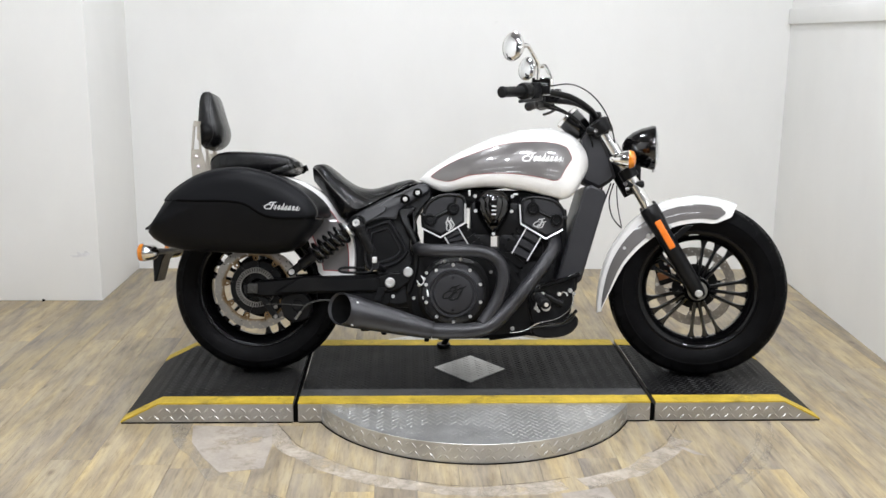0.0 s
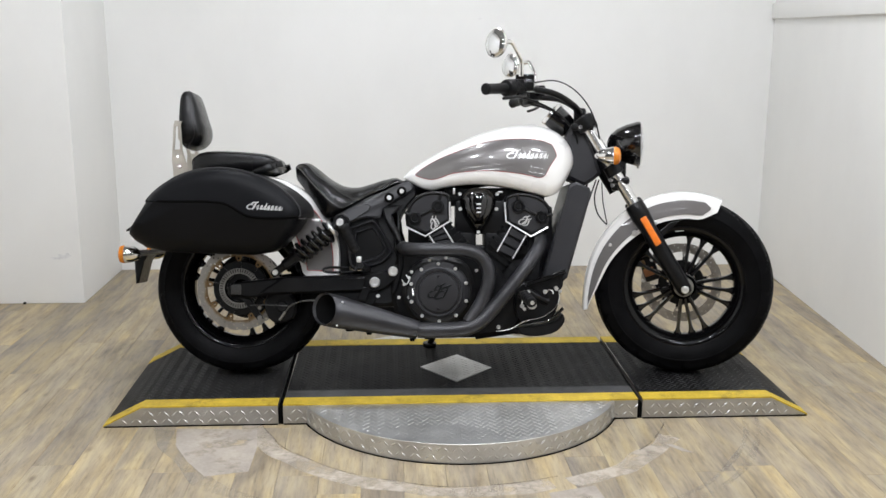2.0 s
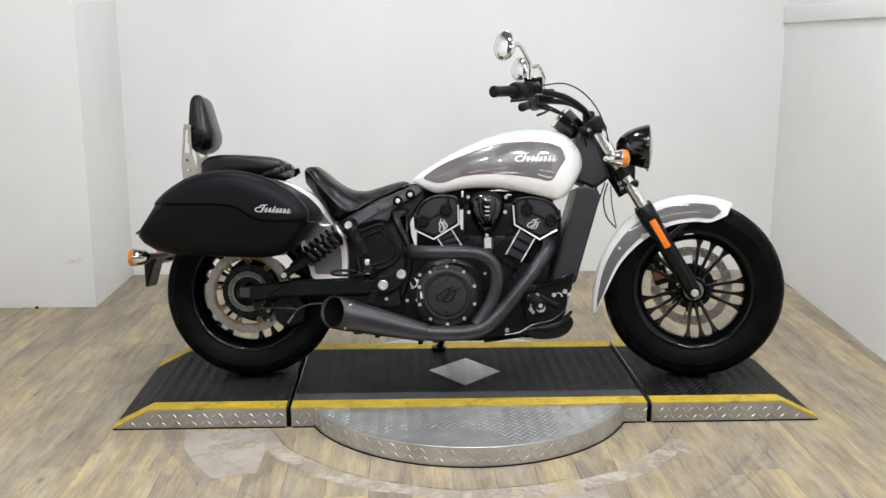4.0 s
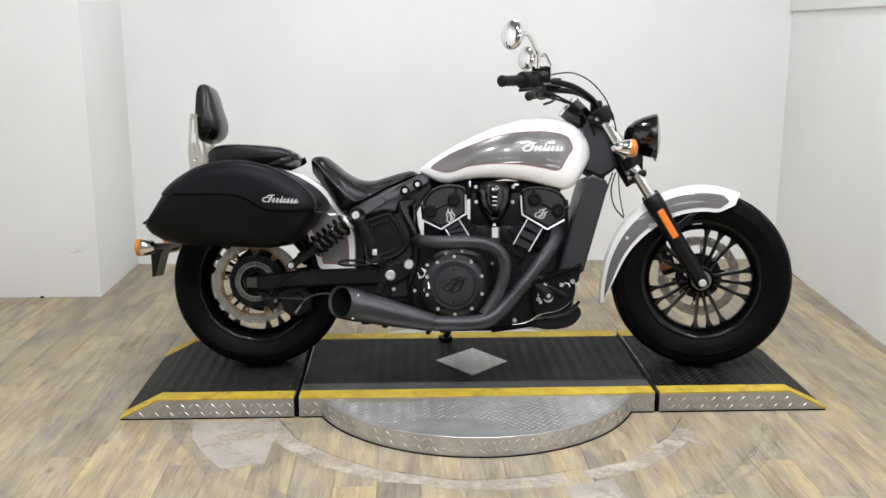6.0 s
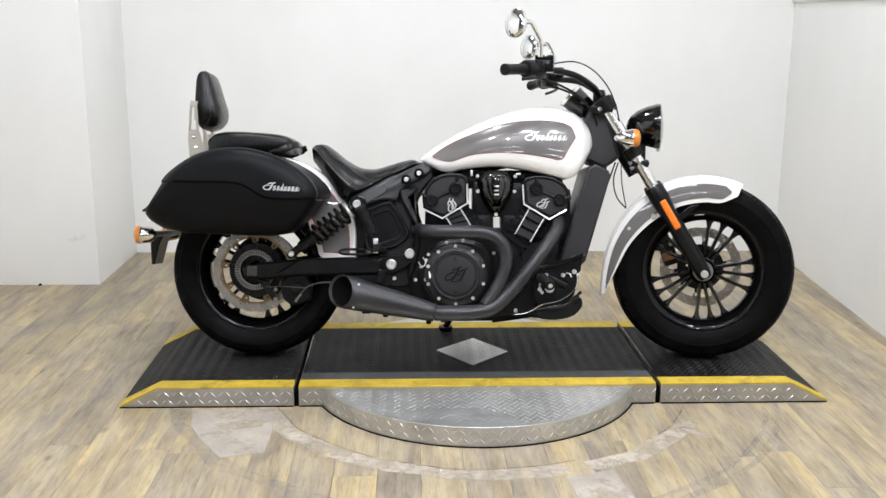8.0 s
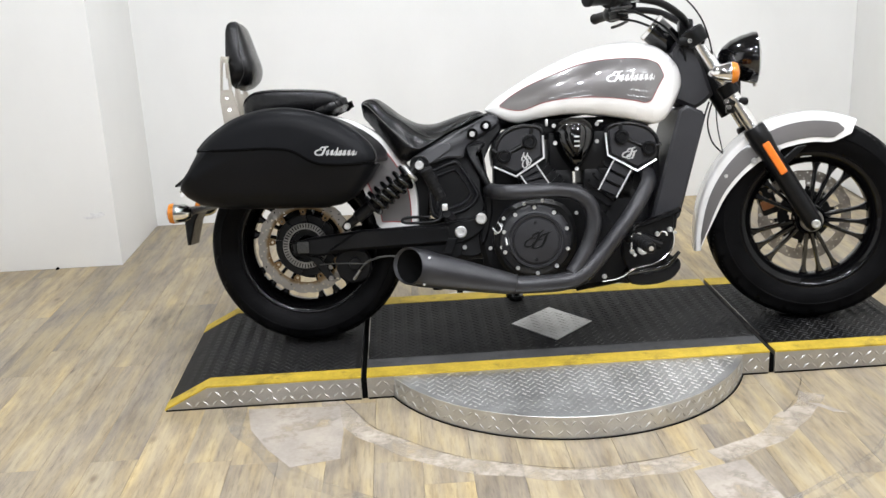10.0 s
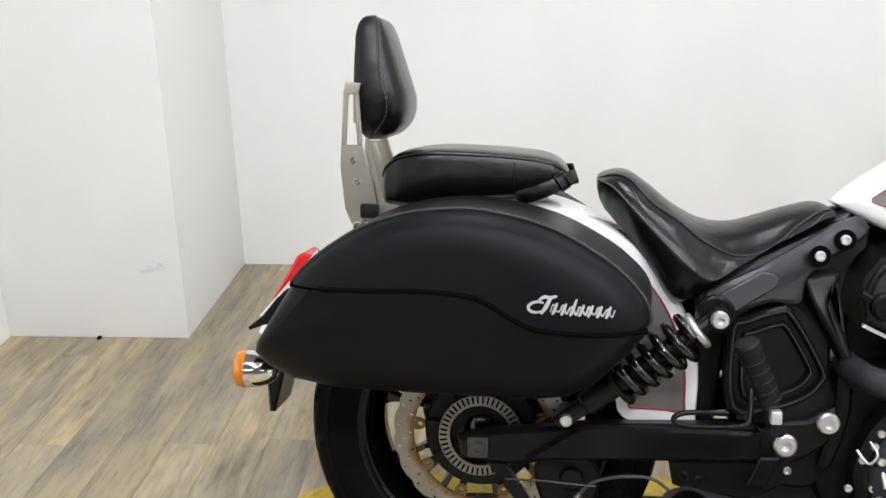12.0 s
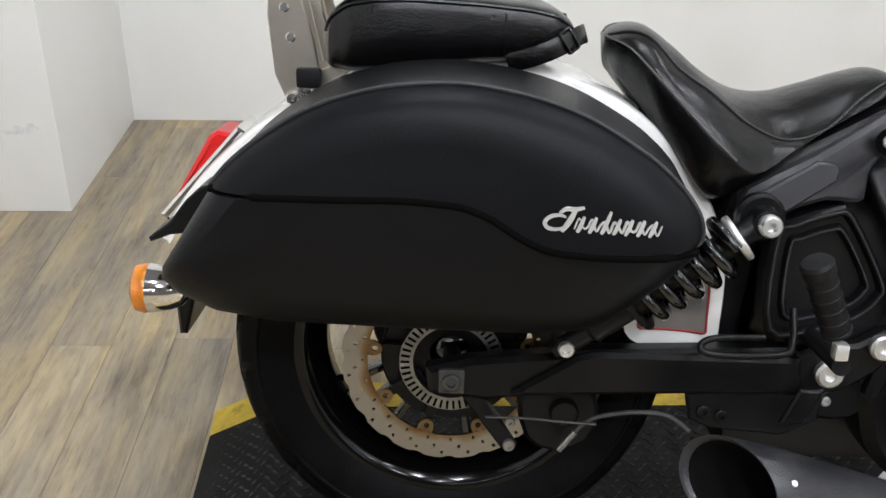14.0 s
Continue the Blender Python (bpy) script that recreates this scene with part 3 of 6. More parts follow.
def ramp_section(name, label, x0, x1, slope):
    """A mat-topped steel section from x0 to x1; slope is the side (-1, 1 or 0) that runs down to the floor over 0.125 m."""
    ob = tagged(new(name), label, "ramp", "turntable ramp sections")
    ob.location = ((x0 + x1) / 2, 0, 0)
    o = ob.location.x
    a, b = x0 - o, x1 - o
    run = 0.128
    top = [(a, 0.001), (b, 0.001), (b, MZ), (a, MZ)]
    if slope < 0:
        top = [(a, 0.001), (b, 0.001), (b, MZ), (a + run, MZ), (a, 0.004)]
    if slope > 0:
        top = [(a, 0.001), (b, 0.001), (b, 0.004), (b - run, MZ), (a, MZ)]
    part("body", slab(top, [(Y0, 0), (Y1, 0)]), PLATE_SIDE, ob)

    def height(x):
        if slope < 0 and x < a + run:
            return MZ * max(0.03, (x - a) / run)
        if slope > 0 and x > b - run:
            return MZ * max(0.03, (b - x) / run)
        return MZ

    cuts = sorted({a, b, *([a + run] if slope < 0 else []), *([b - run] if slope > 0 else [])})

    def strip(y0, y1, t0, t1):
        bm = bmesh.new()
        rings(bm, [[Vector((x, y0, height(x) + t0)), Vector((x, y1, height(x) + t0)), Vector((x, y1, height(x) + t1)), Vector((x, y0, height(x) + t1))] for x in cuts])
        return bm

    if slope >= 0:
        part("edge_strip", box(a, a + 0.0028, Y0 + 0.13, Y1 - 0.075, MZ + 0.0008, MZ + 0.0062, 0.0008, seg=1), DISC, ob, "dull steel edge strip along the gap")
    # Black strip that paints the shadow line along the ramp's foot.
    part("base_shade", box(a + 0.002, b - 0.002, Y0 - 0.0015, Y0 + 0.004, 0.0, 0.0045), SEAM_DARK, ob)
    part("rubber_mat", strip(Y0 + 0.058, Y1 - 0.07, 0.0005, 0.005), MAT_RUBBER, ob, "black rubber mat with raised tread")
    part("yellow_edge", strip(Y0 - 0.001, Y0 + 0.060, 0.0008, 0.0062), YELLOW, ob, "worn yellow safety tape")
    part("yellow_edge", strip(Y1 - 0.072, Y1, 0.0008, 0.0062), YELLOW, ob, "worn yellow safety tape")
    keep = (lambda x, y: not (slope == 0 and abs(x + o + 0.012) / 0.135 + abs(y - 0.03) / 0.152 < 1.0))
    if slope == 0:
        part("grip_tape", strip(Y0 + 0.059, Y0 + 0.124, 0.0008, 0.0058), GREY_TAPE, ob, "smooth grey grip tape along the edge")
    spots = tread_spots(a + 0.012, b - 0.012, Y0 + (0.136 if slope == 0 else 0.07), Y1 - 0.08, 0.0215, keep)
    part("mat_tread", lozenges(spots, 0.0048, 0.0195, 0.0072, 0.0020, lambda p: (p[0], p[1], p[2] + height(p[0]))), MAT_TREAD, ob, "raised black rubber tread", kind="stuff")
    side = []
    x, k = a + 0.02, 0
    while x < b - 0.012:
        for r in range(2):
            z = 0.018 + 0.027 * r
            xx = x + (0.0125 if r else 0)
            if z + 0.012 < height(xx):
                side.append((xx, z, radians(45 if (k + r) % 2 else -45)))
        x += 0.025
        k += 1
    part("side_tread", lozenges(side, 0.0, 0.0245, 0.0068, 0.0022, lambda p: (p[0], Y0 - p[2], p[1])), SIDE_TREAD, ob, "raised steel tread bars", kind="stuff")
    return ob


ramp_section("rear_ramp", "steel ramp with black rubber mat and yellow edges", -1.198, -0.626, -1)
for gx in (-0.6175, 0.5885):
    # Black block set in the gap to paint its shade.
    structure("trim_gap_shade", box(gx - 0.0082, gx + 0.0082, Y0 + 0.006, Y1 - 0.006, 0.0, MZ - 0.012), SEAM_DARK, "black strip as shade in the gap between two platform sections", "gap")
middle = ramp_section("centre_section", "steel platform section with black rubber mat and yellow edges", -0.609, 0.580, 0)
ramp_section("front_ramp", "steel ramp with black rubber mat and yellow edges", 0.597, 1.168, 1)
bm = bmesh.new()
mo = middle.location.x
rhomb = [(-0.144, 0.042), (-0.020, -0.118), (0.117, 0.022), (0.000, 0.176)]
rings(bm, [[Vector((x - mo, y, MZ + 0.0035)) for x, y in rhomb], [Vector((x - mo, y, MZ + 0.0078)) for x, y in rhomb]])
part("diamond_plate", bm, PLATE, middle, "worn silver diamond plate lozenge")
spots = tread_spots(-0.15 - mo, 0.12 - mo, -0.12, 0.18, 0.022, lambda x, y: abs(x + mo + 0.0125) / 0.122 + abs(y - 0.03) / 0.138 < 1)
part("tread", lozenges(spots, MZ + 0.0076, 0.020, 0.007, 0.0018), TREAD_STEEL, middle, "raised steel tread bars", kind="stuff")

# worn ring, seam and patches in the floor round the turntable
def arc_band(r0, r1, a0, a1, z0, z1, wobble=0.0, n=90):
    bm = bmesh.new()
    loops = []
    for k in range(n + 1):
        a = radians(a0 + (a1 - a0) * k / n)
        w = wobble * noise.noise(Vector((a * 5, r0 * 9, 0)))
        w2 = w if r1 - r0 < 0.01 else wobble * noise.noise(Vector((a * 6 + 30, r1 * 9, 0)))
        c, s = math.cos(a), math.sin(a)
        loops.append([Vector((CX + (r0 + w) * c, CY + (r0 + w) * s, z)) for z in (z0,)] + [Vector((CX + (r1 + w2) * c, CY + (r1 + w2) * s, z0)), Vector((CX + (r1 + w2) * c, CY + (r1 + w2) * s, z1)), Vector((CX + (r0 + w) * c, CY + (r0 + w) * s, z1))])
    rings(bm, loops)
    return bm


structure("floor_groove", arc_band(0.707, 0.7105, 196, 291, -0.002, 0.0006, 0.012), GROOVE, "thin circular cut line in the floor", "groove")
structure("floor_groove", arc_band(0.728, 0.732, 318, 338, -0.002, 0.0006, 0.006), GROOVE, "thin circular cut line in the floor", "groove")
structure("floor_ring_mark", arc_band(0.713, 0.775, 198, 288, -0.002, 0.0004, 0.02), RING_WEAR, "pale scuffed ring mark in the floor", "floor mark")
structure("floor_ring_mark", arc_band(0.735, 0.80, 292, 330, -0.002, 0.0004, 0.03), RING_WEAR, "pale scuffed ring mark in the floor", "floor mark")
structure("floor_ring_mark", arc_band(0.975, 1.035, 190, 250, -0.002, 0.0005, 0.03), GREY_WEAR, "scuffed grey ring mark in the floor", "floor mark")
structure("floor_ring_mark", arc_band(0.984, 1.000, 290, 352, -0.002, 0.0005, 0.012), GREY_WEAR, "scuffed grey ring mark in the floor", "floor mark")
structure("floor_ring_mark", arc_band(1.022, 1.044, 286, 350, -0.002, 0.0005, 0.012), GREY_WEAR, "scuffed grey ring mark in the floor", "floor mark")


def floor_patch(outline, label):
    bm = bmesh.new()
    rings(bm, [[Vector((x, y, z)) for x, y in outline] for z in (-0.002, 0.0011)])
    structure("floor_patch", bm, PATCH, label, "floor patch")


floor_patch([(-0.955, -0.325), (-0.69, -0.345), (-0.672, -0.50), (-0.675, -0.655), (-0.80, -0.685), (-0.87, -0.58), (-0.93, -0.46)], "pale worn patch in the plank floor")
floor_patch([(0.195, -0.835), (0.335, -0.795), (0.352, -0.90), (0.365, -1.005), (0.22, -1.06), (0.205, -0.95)], "pale worn patch in the plank floor")
floor_patch([(0.615, -0.512), (0.640, -0.520), (0.690, -0.585), (0.655, -0.572)], "small chipped spot in the plank floor")
# ---- the motorcycle, leaning on its side stand ----
bike = tagged(new("motorcycle"), "white and grey cruiser motorcycle with black saddlebags leaning on its stand", "motorcycle")
BIKE_Z = 0.0712
bike.matrix_basis = Matrix.Translation((-0.781, 0.027, BIKE_Z)) @ Matrix.Rotation(radians(-2.5), 4, "Z") @ Matrix.Rotation(radians(-11.0), 4, "X") @ Matrix.Translation((0.781, 0, 0))
FRONT, REAR = Vector((0.807, 0, 0.317)), Vector((-0.781, 0, 0.308))
STEM = Vector((0.747, 0, 0.310))
STEER = Matrix.Translation(STEM) @ Matrix.Rotation(radians(-11), 4, Vector((-math.sin(radians(21)), 0, math.cos(radians(21))))) @ Matrix.Translation(-STEM)


def flow(xs, ys):
    """A smooth function through the points."""
    xs, ys = np.array(xs, float), np.array(ys, float)
    d = np.gradient(ys, xs)

    def value(x):
        x = min(max(x, xs[0]), xs[-1])
        i = min(max(int(np.searchsorted(xs, x)) - 1, 0), len(xs) - 2)
        h = xs[i + 1] - xs[i]
        t = (x - xs[i]) / h
        return float((2 * t**3 - 3 * t**2 + 1) * ys[i] + (t**3 - 2 * t**2 + t) * h * d[i] + (3 * t**2 - 2 * t**3) * ys[i + 1] + (t**3 - t**2) * h * d[i + 1])

    return value


# -- wheels --
def tyre_mesh(R, W, bead):
    prof = [(bead - 0.004, -0.36), (bead + 0.006, -0.40), (bead + 0.020, -0.455), (bead + 0.042, -0.497), (bead + 0.050, -0.499), (bead + 0.052, -0.512), (bead + 0.055, -0.512), (bead + 0.057, -0.499), (R - 0.030, -0.482), (R - 0.022, -0.455), (R - 0.0165, -0.425), (R - 0.0125, -0.37), (R - 0.0088, -0.31), (R - 0.0058, -0.24), (R - 0.0035, -0.18), (R - 0.001, -0.07), (R, 0.0)]
    prof = prof + [(r, -w) for r, w in prof[-2::-1]]
    seg, loops = 336, []
    for i in range(seg):
        a = 2 * math.pi * i / seg
        loop = []
        for r, w in prof:
            skew = (i + (abs(w) * 46)) % 16
            if 0.10 < abs(w) < 0.47 and r > R - 0.04 and skew < 2.6:
                r -= 0.0065
            if abs(abs(w) - 0.07) < 0.01 and i % 1 == 0:
                r -= 0.003
            loop.append(Vector((r * math.cos(a), w * W, r * math.sin(a))))
        loops.append(loop)
    bm = bmesh.new()
    loops.append(loops[0])
    made = rings(bm, loops, False)
    bmesh.ops.remove_doubles(bm, verts=made[0] + made[-1], dist=1e-6)
    return bm


def wheel(name, label, at, m, R, W, rim, deep, group_turn, hub):
    place = m @ Matrix.Translation(at)
    prof = [(rim - deep, -0.020), (rim - deep + 0.006, -0.030), (rim - 0.010, -W * 0.375), (rim - 0.002, -W * 0.40), (rim + 0.006, -W * 0.395), (rim + 0.006, -W * 0.36), (rim - 0.008, -W * 0.33), (rim - 0.010, 0.0)]
    prof = prof + [(r, -y) for r, y in prof[-2::-1]]
    ob = part(name, lathe(prof, 96, closed=True), RIM, bike, label, place)
    part("tyre", tyre_mesh(R, W, rim), RUBBER, ob, "black rubber tyre")
    bm = lathe([(0.0, -0.062), (0.020, -0.062), (0.030, -0.055), (0.034, -0.040), (hub - 0.003, -0.030), (hub, -0.012), (hub, 0.012), (hub - 0.003, 0.030), (0.034, 0.045), (0.030, 0.058), (0.0, 0.060)], 40)
    part("hub", bm, GLOSS, ob)
    a0, b0, n = hub - 0.007, rim - deep + 0.006, 10
    bm = bmesh.new()
    loops = []
    for k in range(n):
        t = k / (n - 1)
        x, w, d = a0 + (b0 - a0) * t, 0.0074 - 0.0014 * math.sin(math.pi * t) + 0.011 * max(0, (t - 0.76) / 0.24) ** 2.2, 0.012 - 0.004 * t
        loops.append([Vector((x, -d, -w * 0.6)), Vector((x, -d * 0.5, -w)), Vector((x, d, -w)), Vector((x, d, w)), Vector((x, -d * 0.5, w)), Vector((x, -d, w * 0.6))])
    rings(bm, loops)
    first = None
    for g in range(5):
        for s in (-16.5, 0, 16.5):
            m4 = Matrix.Rotation(radians(-(g * 72 + s + group_turn)), 4, "Y")
            if first is None:
                first = part("spoke", bm, GLOSS, ob, "", m4)
            else:
                o = new("spoke", first.data)
                o.parent, o.matrix_basis = ob, m4
    return ob


front_wheel = wheel("front_wheel", "black cast wheel with grouped spokes", FRONT, STEER, 0.317, 0.134, 0.212, 0.034, -6, 0.050)
rear_wheel = wheel("rear_wheel", "black cast wheel with grouped spokes", REAR, Matrix(), 0.308, 0.156, 0.213, 0.035, 8, 0.055)


def perforated(y, r0, r1, n, waves, deep, omit, half=0.0022):
    """A flat ring with square-cut holes right through it and a scalloped rim."""
    cuts = (0.0, 0.14, 0.28, 0.43, 0.57, 0.72, 0.86, 1.0)
    verts, faces = [], []
    for i in range(n):
        a = 2 * math.pi * i / n
        ro = r1 - deep * min(1.0, max(0.0, 1.6 * math.cos(a * waves) - 0.35))
        for c in cuts:
            r = r0 + (ro - r0) * c
            verts += [(r * math.cos(a), y - half, r * math.sin(a)), (r * math.cos(a), y + half, r * math.sin(a))]
    m = len(cuts)
    at = lambda i, j, k: ((i % n) * m + j) * 2 + k
    gone = lambda i, j: not 0 <= j < m - 1 or omit(i % n, j)
    for i in range(n):
        for j in range(m - 1):
            if gone(i, j):
                continue
            faces += [(at(i, j, 0), at(i, j + 1, 0), at(i + 1, j + 1, 0), at(i + 1, j, 0)), (at(i, j, 1), at(i + 1, j, 1), at(i + 1, j + 1, 1), at(i, j + 1, 1))]
            for gap, p, q in ((gone(i, j - 1), (i, j), (i + 1, j)), (gone(i, j + 1), (i, j + 1), (i + 1, j + 1)), (gone(i - 1, j), (i, j), (i, j + 1)), (gone(i + 1, j), (i + 1, j), (i + 1, j + 1))):
                if gap:
                    faces.append((at(*p, 0), at(*q, 0), at(*q, 1), at(*p, 1)))
    data = bpy.data.meshes.new("ring")
    data.from_pydata(verts, [], faces)
    bm = bmesh.new()
    bm.from_mesh(data)
    bpy.data.meshes.remove(data)
    bmesh.ops.delete(bm, geom=[v for v in bm.verts if not v.link_faces], context="VERTS")
    return bm


def brake_disc(parent, y, r0, r1, side, waves, deep, material, ears, arm_label):
    """A drilled disc, held by small eyed lugs to a dark carrier."""
    holes = lambda i, j: (i % 9 == 0 and j == 1) or (i % 9 == 3 and j == 3) or (i % 9 == 6 and j == 5)
    disc_ob = part("brake_disc", perforated(y, r0, r1, 216, waves, deep, holes), material, parent, "drilled steel brake disc")
    for i in range(ears):
        m4 = Matrix.Rotation(-2 * math.pi * (i + 0.3) / ears, 4, "Y")
        rc = r0 - 0.0095
        bm = lathe([(0.0042, -0.0025), (0.0095, -0.0025), (0.0100, 0.0), (0.0095, 0.0025), (0.0042, 0.0025)], 16, None, m4 @ Matrix.Translation((rc, y, 0)), closed=True)
        for sgn in (-1, 1):
            box(rc, r0 + 0.004, y - 0.002, y + 0.002, sgn * 0.0085 - 0.0022, sgn * 0.0085 + 0.0022, bm=bm, m=m4)
        part("disc_lug", bm, BRONZE if material is DISC_HOT else material, parent, "small eyed disc lug")
        loops = []
        for t in (0.0, 0.4, 0.8, 1.0):
            r, w = 0.046 + (rc - 0.004 - 0.046) * t, 0.0105 - 0.005 * t
            loops.append([m4 @ Vector((r, y + 0.006 + dy, dz)) for dy, dz in ((-0.003, -w), (-0.003, w), (0.003, w), (0.003, -w))])
        bm = bmesh.new()
        rings(bm, loops)
        part("disc_carrier", bm, SATIN, parent, arm_label)
    return disc_ob


brake_disc(rear_wheel, -0.088, 0.114, 0.149, -1, 20, 0.003, DISC_HOT, 9, "black disc carrier arm")
brake_disc(front_wheel, 0.070, 0.113, 0.146, -1, 12, 0.002, DISC, 10, "black disc carrier arm")
part("carrier_ring", lathe([(0.052, 0.066), (0.080, 0.066), (0.083, 0.069), (0.083, 0.076), (0.052, 0.078)], 64, closed=True), SATIN, front_wheel, "black brake disc carrier")
part("hub_spacer", lathe([(0.022, -0.066), (0.0335, -0.066), (0.035, -0.063), (0.035, -0.056), (0.022, -0.055)], 40, closed=True), RING_STEEL, front_wheel, "bright ring on the hub")
part("wheel_weight", box(0.1985, 0.2020, -0.050, -0.040, -0.016, 0.016, 0.001, m=Matrix.Rotation(radians(-95), 4, "Y")), STEEL, front_wheel, "stick-on steel balance weight")
bm = lathe([(0.052, -0.099), (0.070, -0.099), (0.071, -0.096), (0.070, -0.093), (0.052, -0.093)], 72, closed=True)
part("sensor_ring", bm, RING_STEEL, rear_wheel, "slotted dark steel sensor ring")
part("hub_flange", lathe([(0.03, -0.074), (0.094, -0.074), (0.097, -0.070), (0.097, -0.062), (0.03, -0.060)], 64, closed=True), SATIN, rear_wheel, "black hub flange")
bm = bmesh.new()
for i in range(46):
    box(0.0565, 0.0685, -0.0998, -0.0988, -0.0017, 0.0017, bm=bm, m=Matrix.Rotation(2 * math.pi * i / 46, 4, "Y"))
# Flat black bars stand for the shade in the slots.
part("sensor_slot", bm, SEAM_DARK, rear_wheel, "", kind="stuff")
part("belt_pulley", lathe([(0.03, 0.085), (0.120, 0.085), (0.123, 0.088), (0.123, 0.112), (0.120, 0.115), (0.03, 0.112)], 80, closed=True), SATIN, rear_wheel, "black belt pulley")
bm = rod((0, -0.135, 0), (0, 0.135, 0), 0.012, 20)
part("axle", bm, SATIN, rear_wheel)
bm = bmesh.new()
box(-0.017, 0.017, -0.159, -0.150, -0.017, 0.017, 0.003, bm)
bolt((0, -0.159, 0), (0, -1, 0), 0.012, 0.007, bm)
part("axle_nut", bm, SILVER_HOSE, rear_wheel, "dark square axle block and nut")

# -- front end --
fork_dir = Vector((-math.sin(radians(31)), 0, math.cos(radians(31))))
fork = part("front_fork", box(0.405, 0.485, -0.125, 0.125, 0.872, 0.898, 0.008, m=Matrix()), SATIN, bike, "front fork with chrome tubes and black lower legs", STEER)
for s in (-1, 1):
    foot = Vector((0.807, s * 0.098, 0.314))
    p = lambda d: foot + fork_dir * d
    bm = tube([p(0.30), p(0.66), p(0.705)], 0.0205, 20, steps=1)
    part("fork_tube", bm, FORK_CHROME, fork, "chrome fork tube")
    bm = lathe([(0.0, -0.018), (0.020, -0.016), (0.026, 0.0), (0.0285, 0.06), (0.029, 0.25), (0.032, 0.29), (0.034, 0.30), (0.034, 0.345), (0.030, 0.352), (0.021, 0.354)], 24, None, Matrix.Translation(foot) @ fork_dir.to_track_quat("Z", "Y").to_matrix().to_4x4(), "Z")
    part("fork_leg", bm, SATIN, fork, "black lower fork leg")
    bm = lathe([(0.022, 0.655), (0.034, 0.658), (0.036, 0.668), (0.036, 0.702), (0.030, 0.708), (0.012, 0.710), (0, 0.708)], 24, None, Matrix.Translation(foot) @ fork_dir.to_track_quat("Z", "Y").to_matrix().to_4x4(), "Z")
    part("clamp_ring", bm, SATIN, fork)
    bm = lathe([(0.022, 0.47), (0.031, 0.472), (0.031, 0.51), (0.022, 0.512)], 24, None, Matrix.Translation(foot) @ fork_dir.to_track_quat("Z", "Y").to_matrix().to_4x4(), "Z")
    part("clamp_ring", bm, SATIN, fork)
    ref = foot + fork_dir * 0.242 + Vector((0.004, 0, 0))
    m4 = Matrix.Translation(ref + Vector((0, s * 0.030, 0))) @ Matrix.Rotation(radians(-30.5), 4, "Y")
    bm = box(-0.0118, 0.0118, -0.006, 0.006, -0.056, 0.056, 0.0055, m=m4, seg=3)
    part("side_reflector", bm, ORANGE, fork, "orange side reflector")
    part("axle_cap", bolt((0.807, s * 0.126, 0.316), (0, s, 0), 0.0135, 0.010), STEEL, fork, "steel axle cap")
bm = box(0.545, 0.612, -0.118, 0.118, 0.684, 0.708, 0.01)
for s in (-1, 1):
    box(0.548, 0.580, s * 0.075 - 0.02, s * 0.075 + 0.02, 0.660, 0.690, 0.008, bm)
part("lower_clamp", bm, SATIN, fork, "black lower fork clamp")
for s in (-1, 1):
    for x, z, y in ((0.545, 0.698, 0.120), (0.552, 0.680, 0.120), (0.440, 0.885, 0.125)):
        part("clamp_bolt", bolt((x, s * y, z), (0, s, 0), 0.0075, 0.006), CHROME, fork, "chrome clamp bolt")
part("steering_head", rod((0.425, 0, 0.90), (0.570, 0, 0.66), 0.032, 24), SATIN, fork)

# brake caliper on the far side
seat_cal = Matrix.Translation((0.690, 0, 0.365)) @ Matrix.Rotation(radians(70), 4, "Y")
bm = box(-0.050, 0.046, 0.060, 0.118, -0.026, 0.030, 0.010, m=seat_cal)
box(-0.062, -0.040, 0.070, 0.100, -0.016, 0.012, 0.006, bm, seat_cal)
cal = part("brake_caliper", bm, SATIN, bike, "black front brake caliper", STEER)
part("caliper_badge", box(-0.006, 0.024, 0.050, 0.0605, -0.022, 0.016, 0.004, m=seat_cal), COPPER, cal, "copper brake pad back")
part("pad_edge", box(-0.040, -0.016, 0.050, 0.0605, -0.026, -0.006, 0.003, m=seat_cal), BRONZE, cal, "tarnished pad edge")
for u, v in ((0.034, -0.034), (-0.030, 0.020)):
    part("caliper_bolt", bolt(seat_cal @ Vector((u, 0.060, v)), (0, -1, 0), 0.0065, 0.006), STEEL, cal, "steel caliper bolt")


# fenders: a crown with side skirts, concentric with the wheel
def fender_point(c, deg, u, crown, half, skirt, lift=0.0):
    drop = 0.019 if c.x > 0 else 0.013
    a, s = radians(deg), (1 if u >= 0 else -1)
    q = abs(u)
    rc = crown(deg)
    if q <= 0.55:
        k = q / 0.55
        y, r = half * math.sin(k * math.pi / 2) ** 0.9, rc - drop * (1 - math.sqrt(max(0.0, 1 - k**2.4)))
    else:
        k = (q - 0.55) / 0.45
        y, r = half + 0.007 * math.sin(k * math.pi / 2), (rc - drop) + (skirt(deg) - rc + drop) * k
    y += lift * (1 if q > 0.5 else 0)
    return Vector((c.x + r * math.cos(a), s * y, c.z + r * math.sin(a)))


def fender_mesh(c, d0, d1, crown, half, skirt, n=56):
    us = [-1 + 2 * k / 36 for k in range(37)]
    loops = []
    for i in range(n + 1):
        d = d0 + (d1 - d0) * i / n
        outer = [fender_point(c, d, u, crown, half, skirt) for u in us]
        inner = []
        for u in reversed(us):
            p = fender_point(c, d, u, lambda g: crown(g) - 0.004, half - 0.0035, lambda g: skirt(g) + 0.001)
            inner.append(p)
        loops.append(outer + inner)
    bm = bmesh.new()
    rings(bm, loops)
    return bm


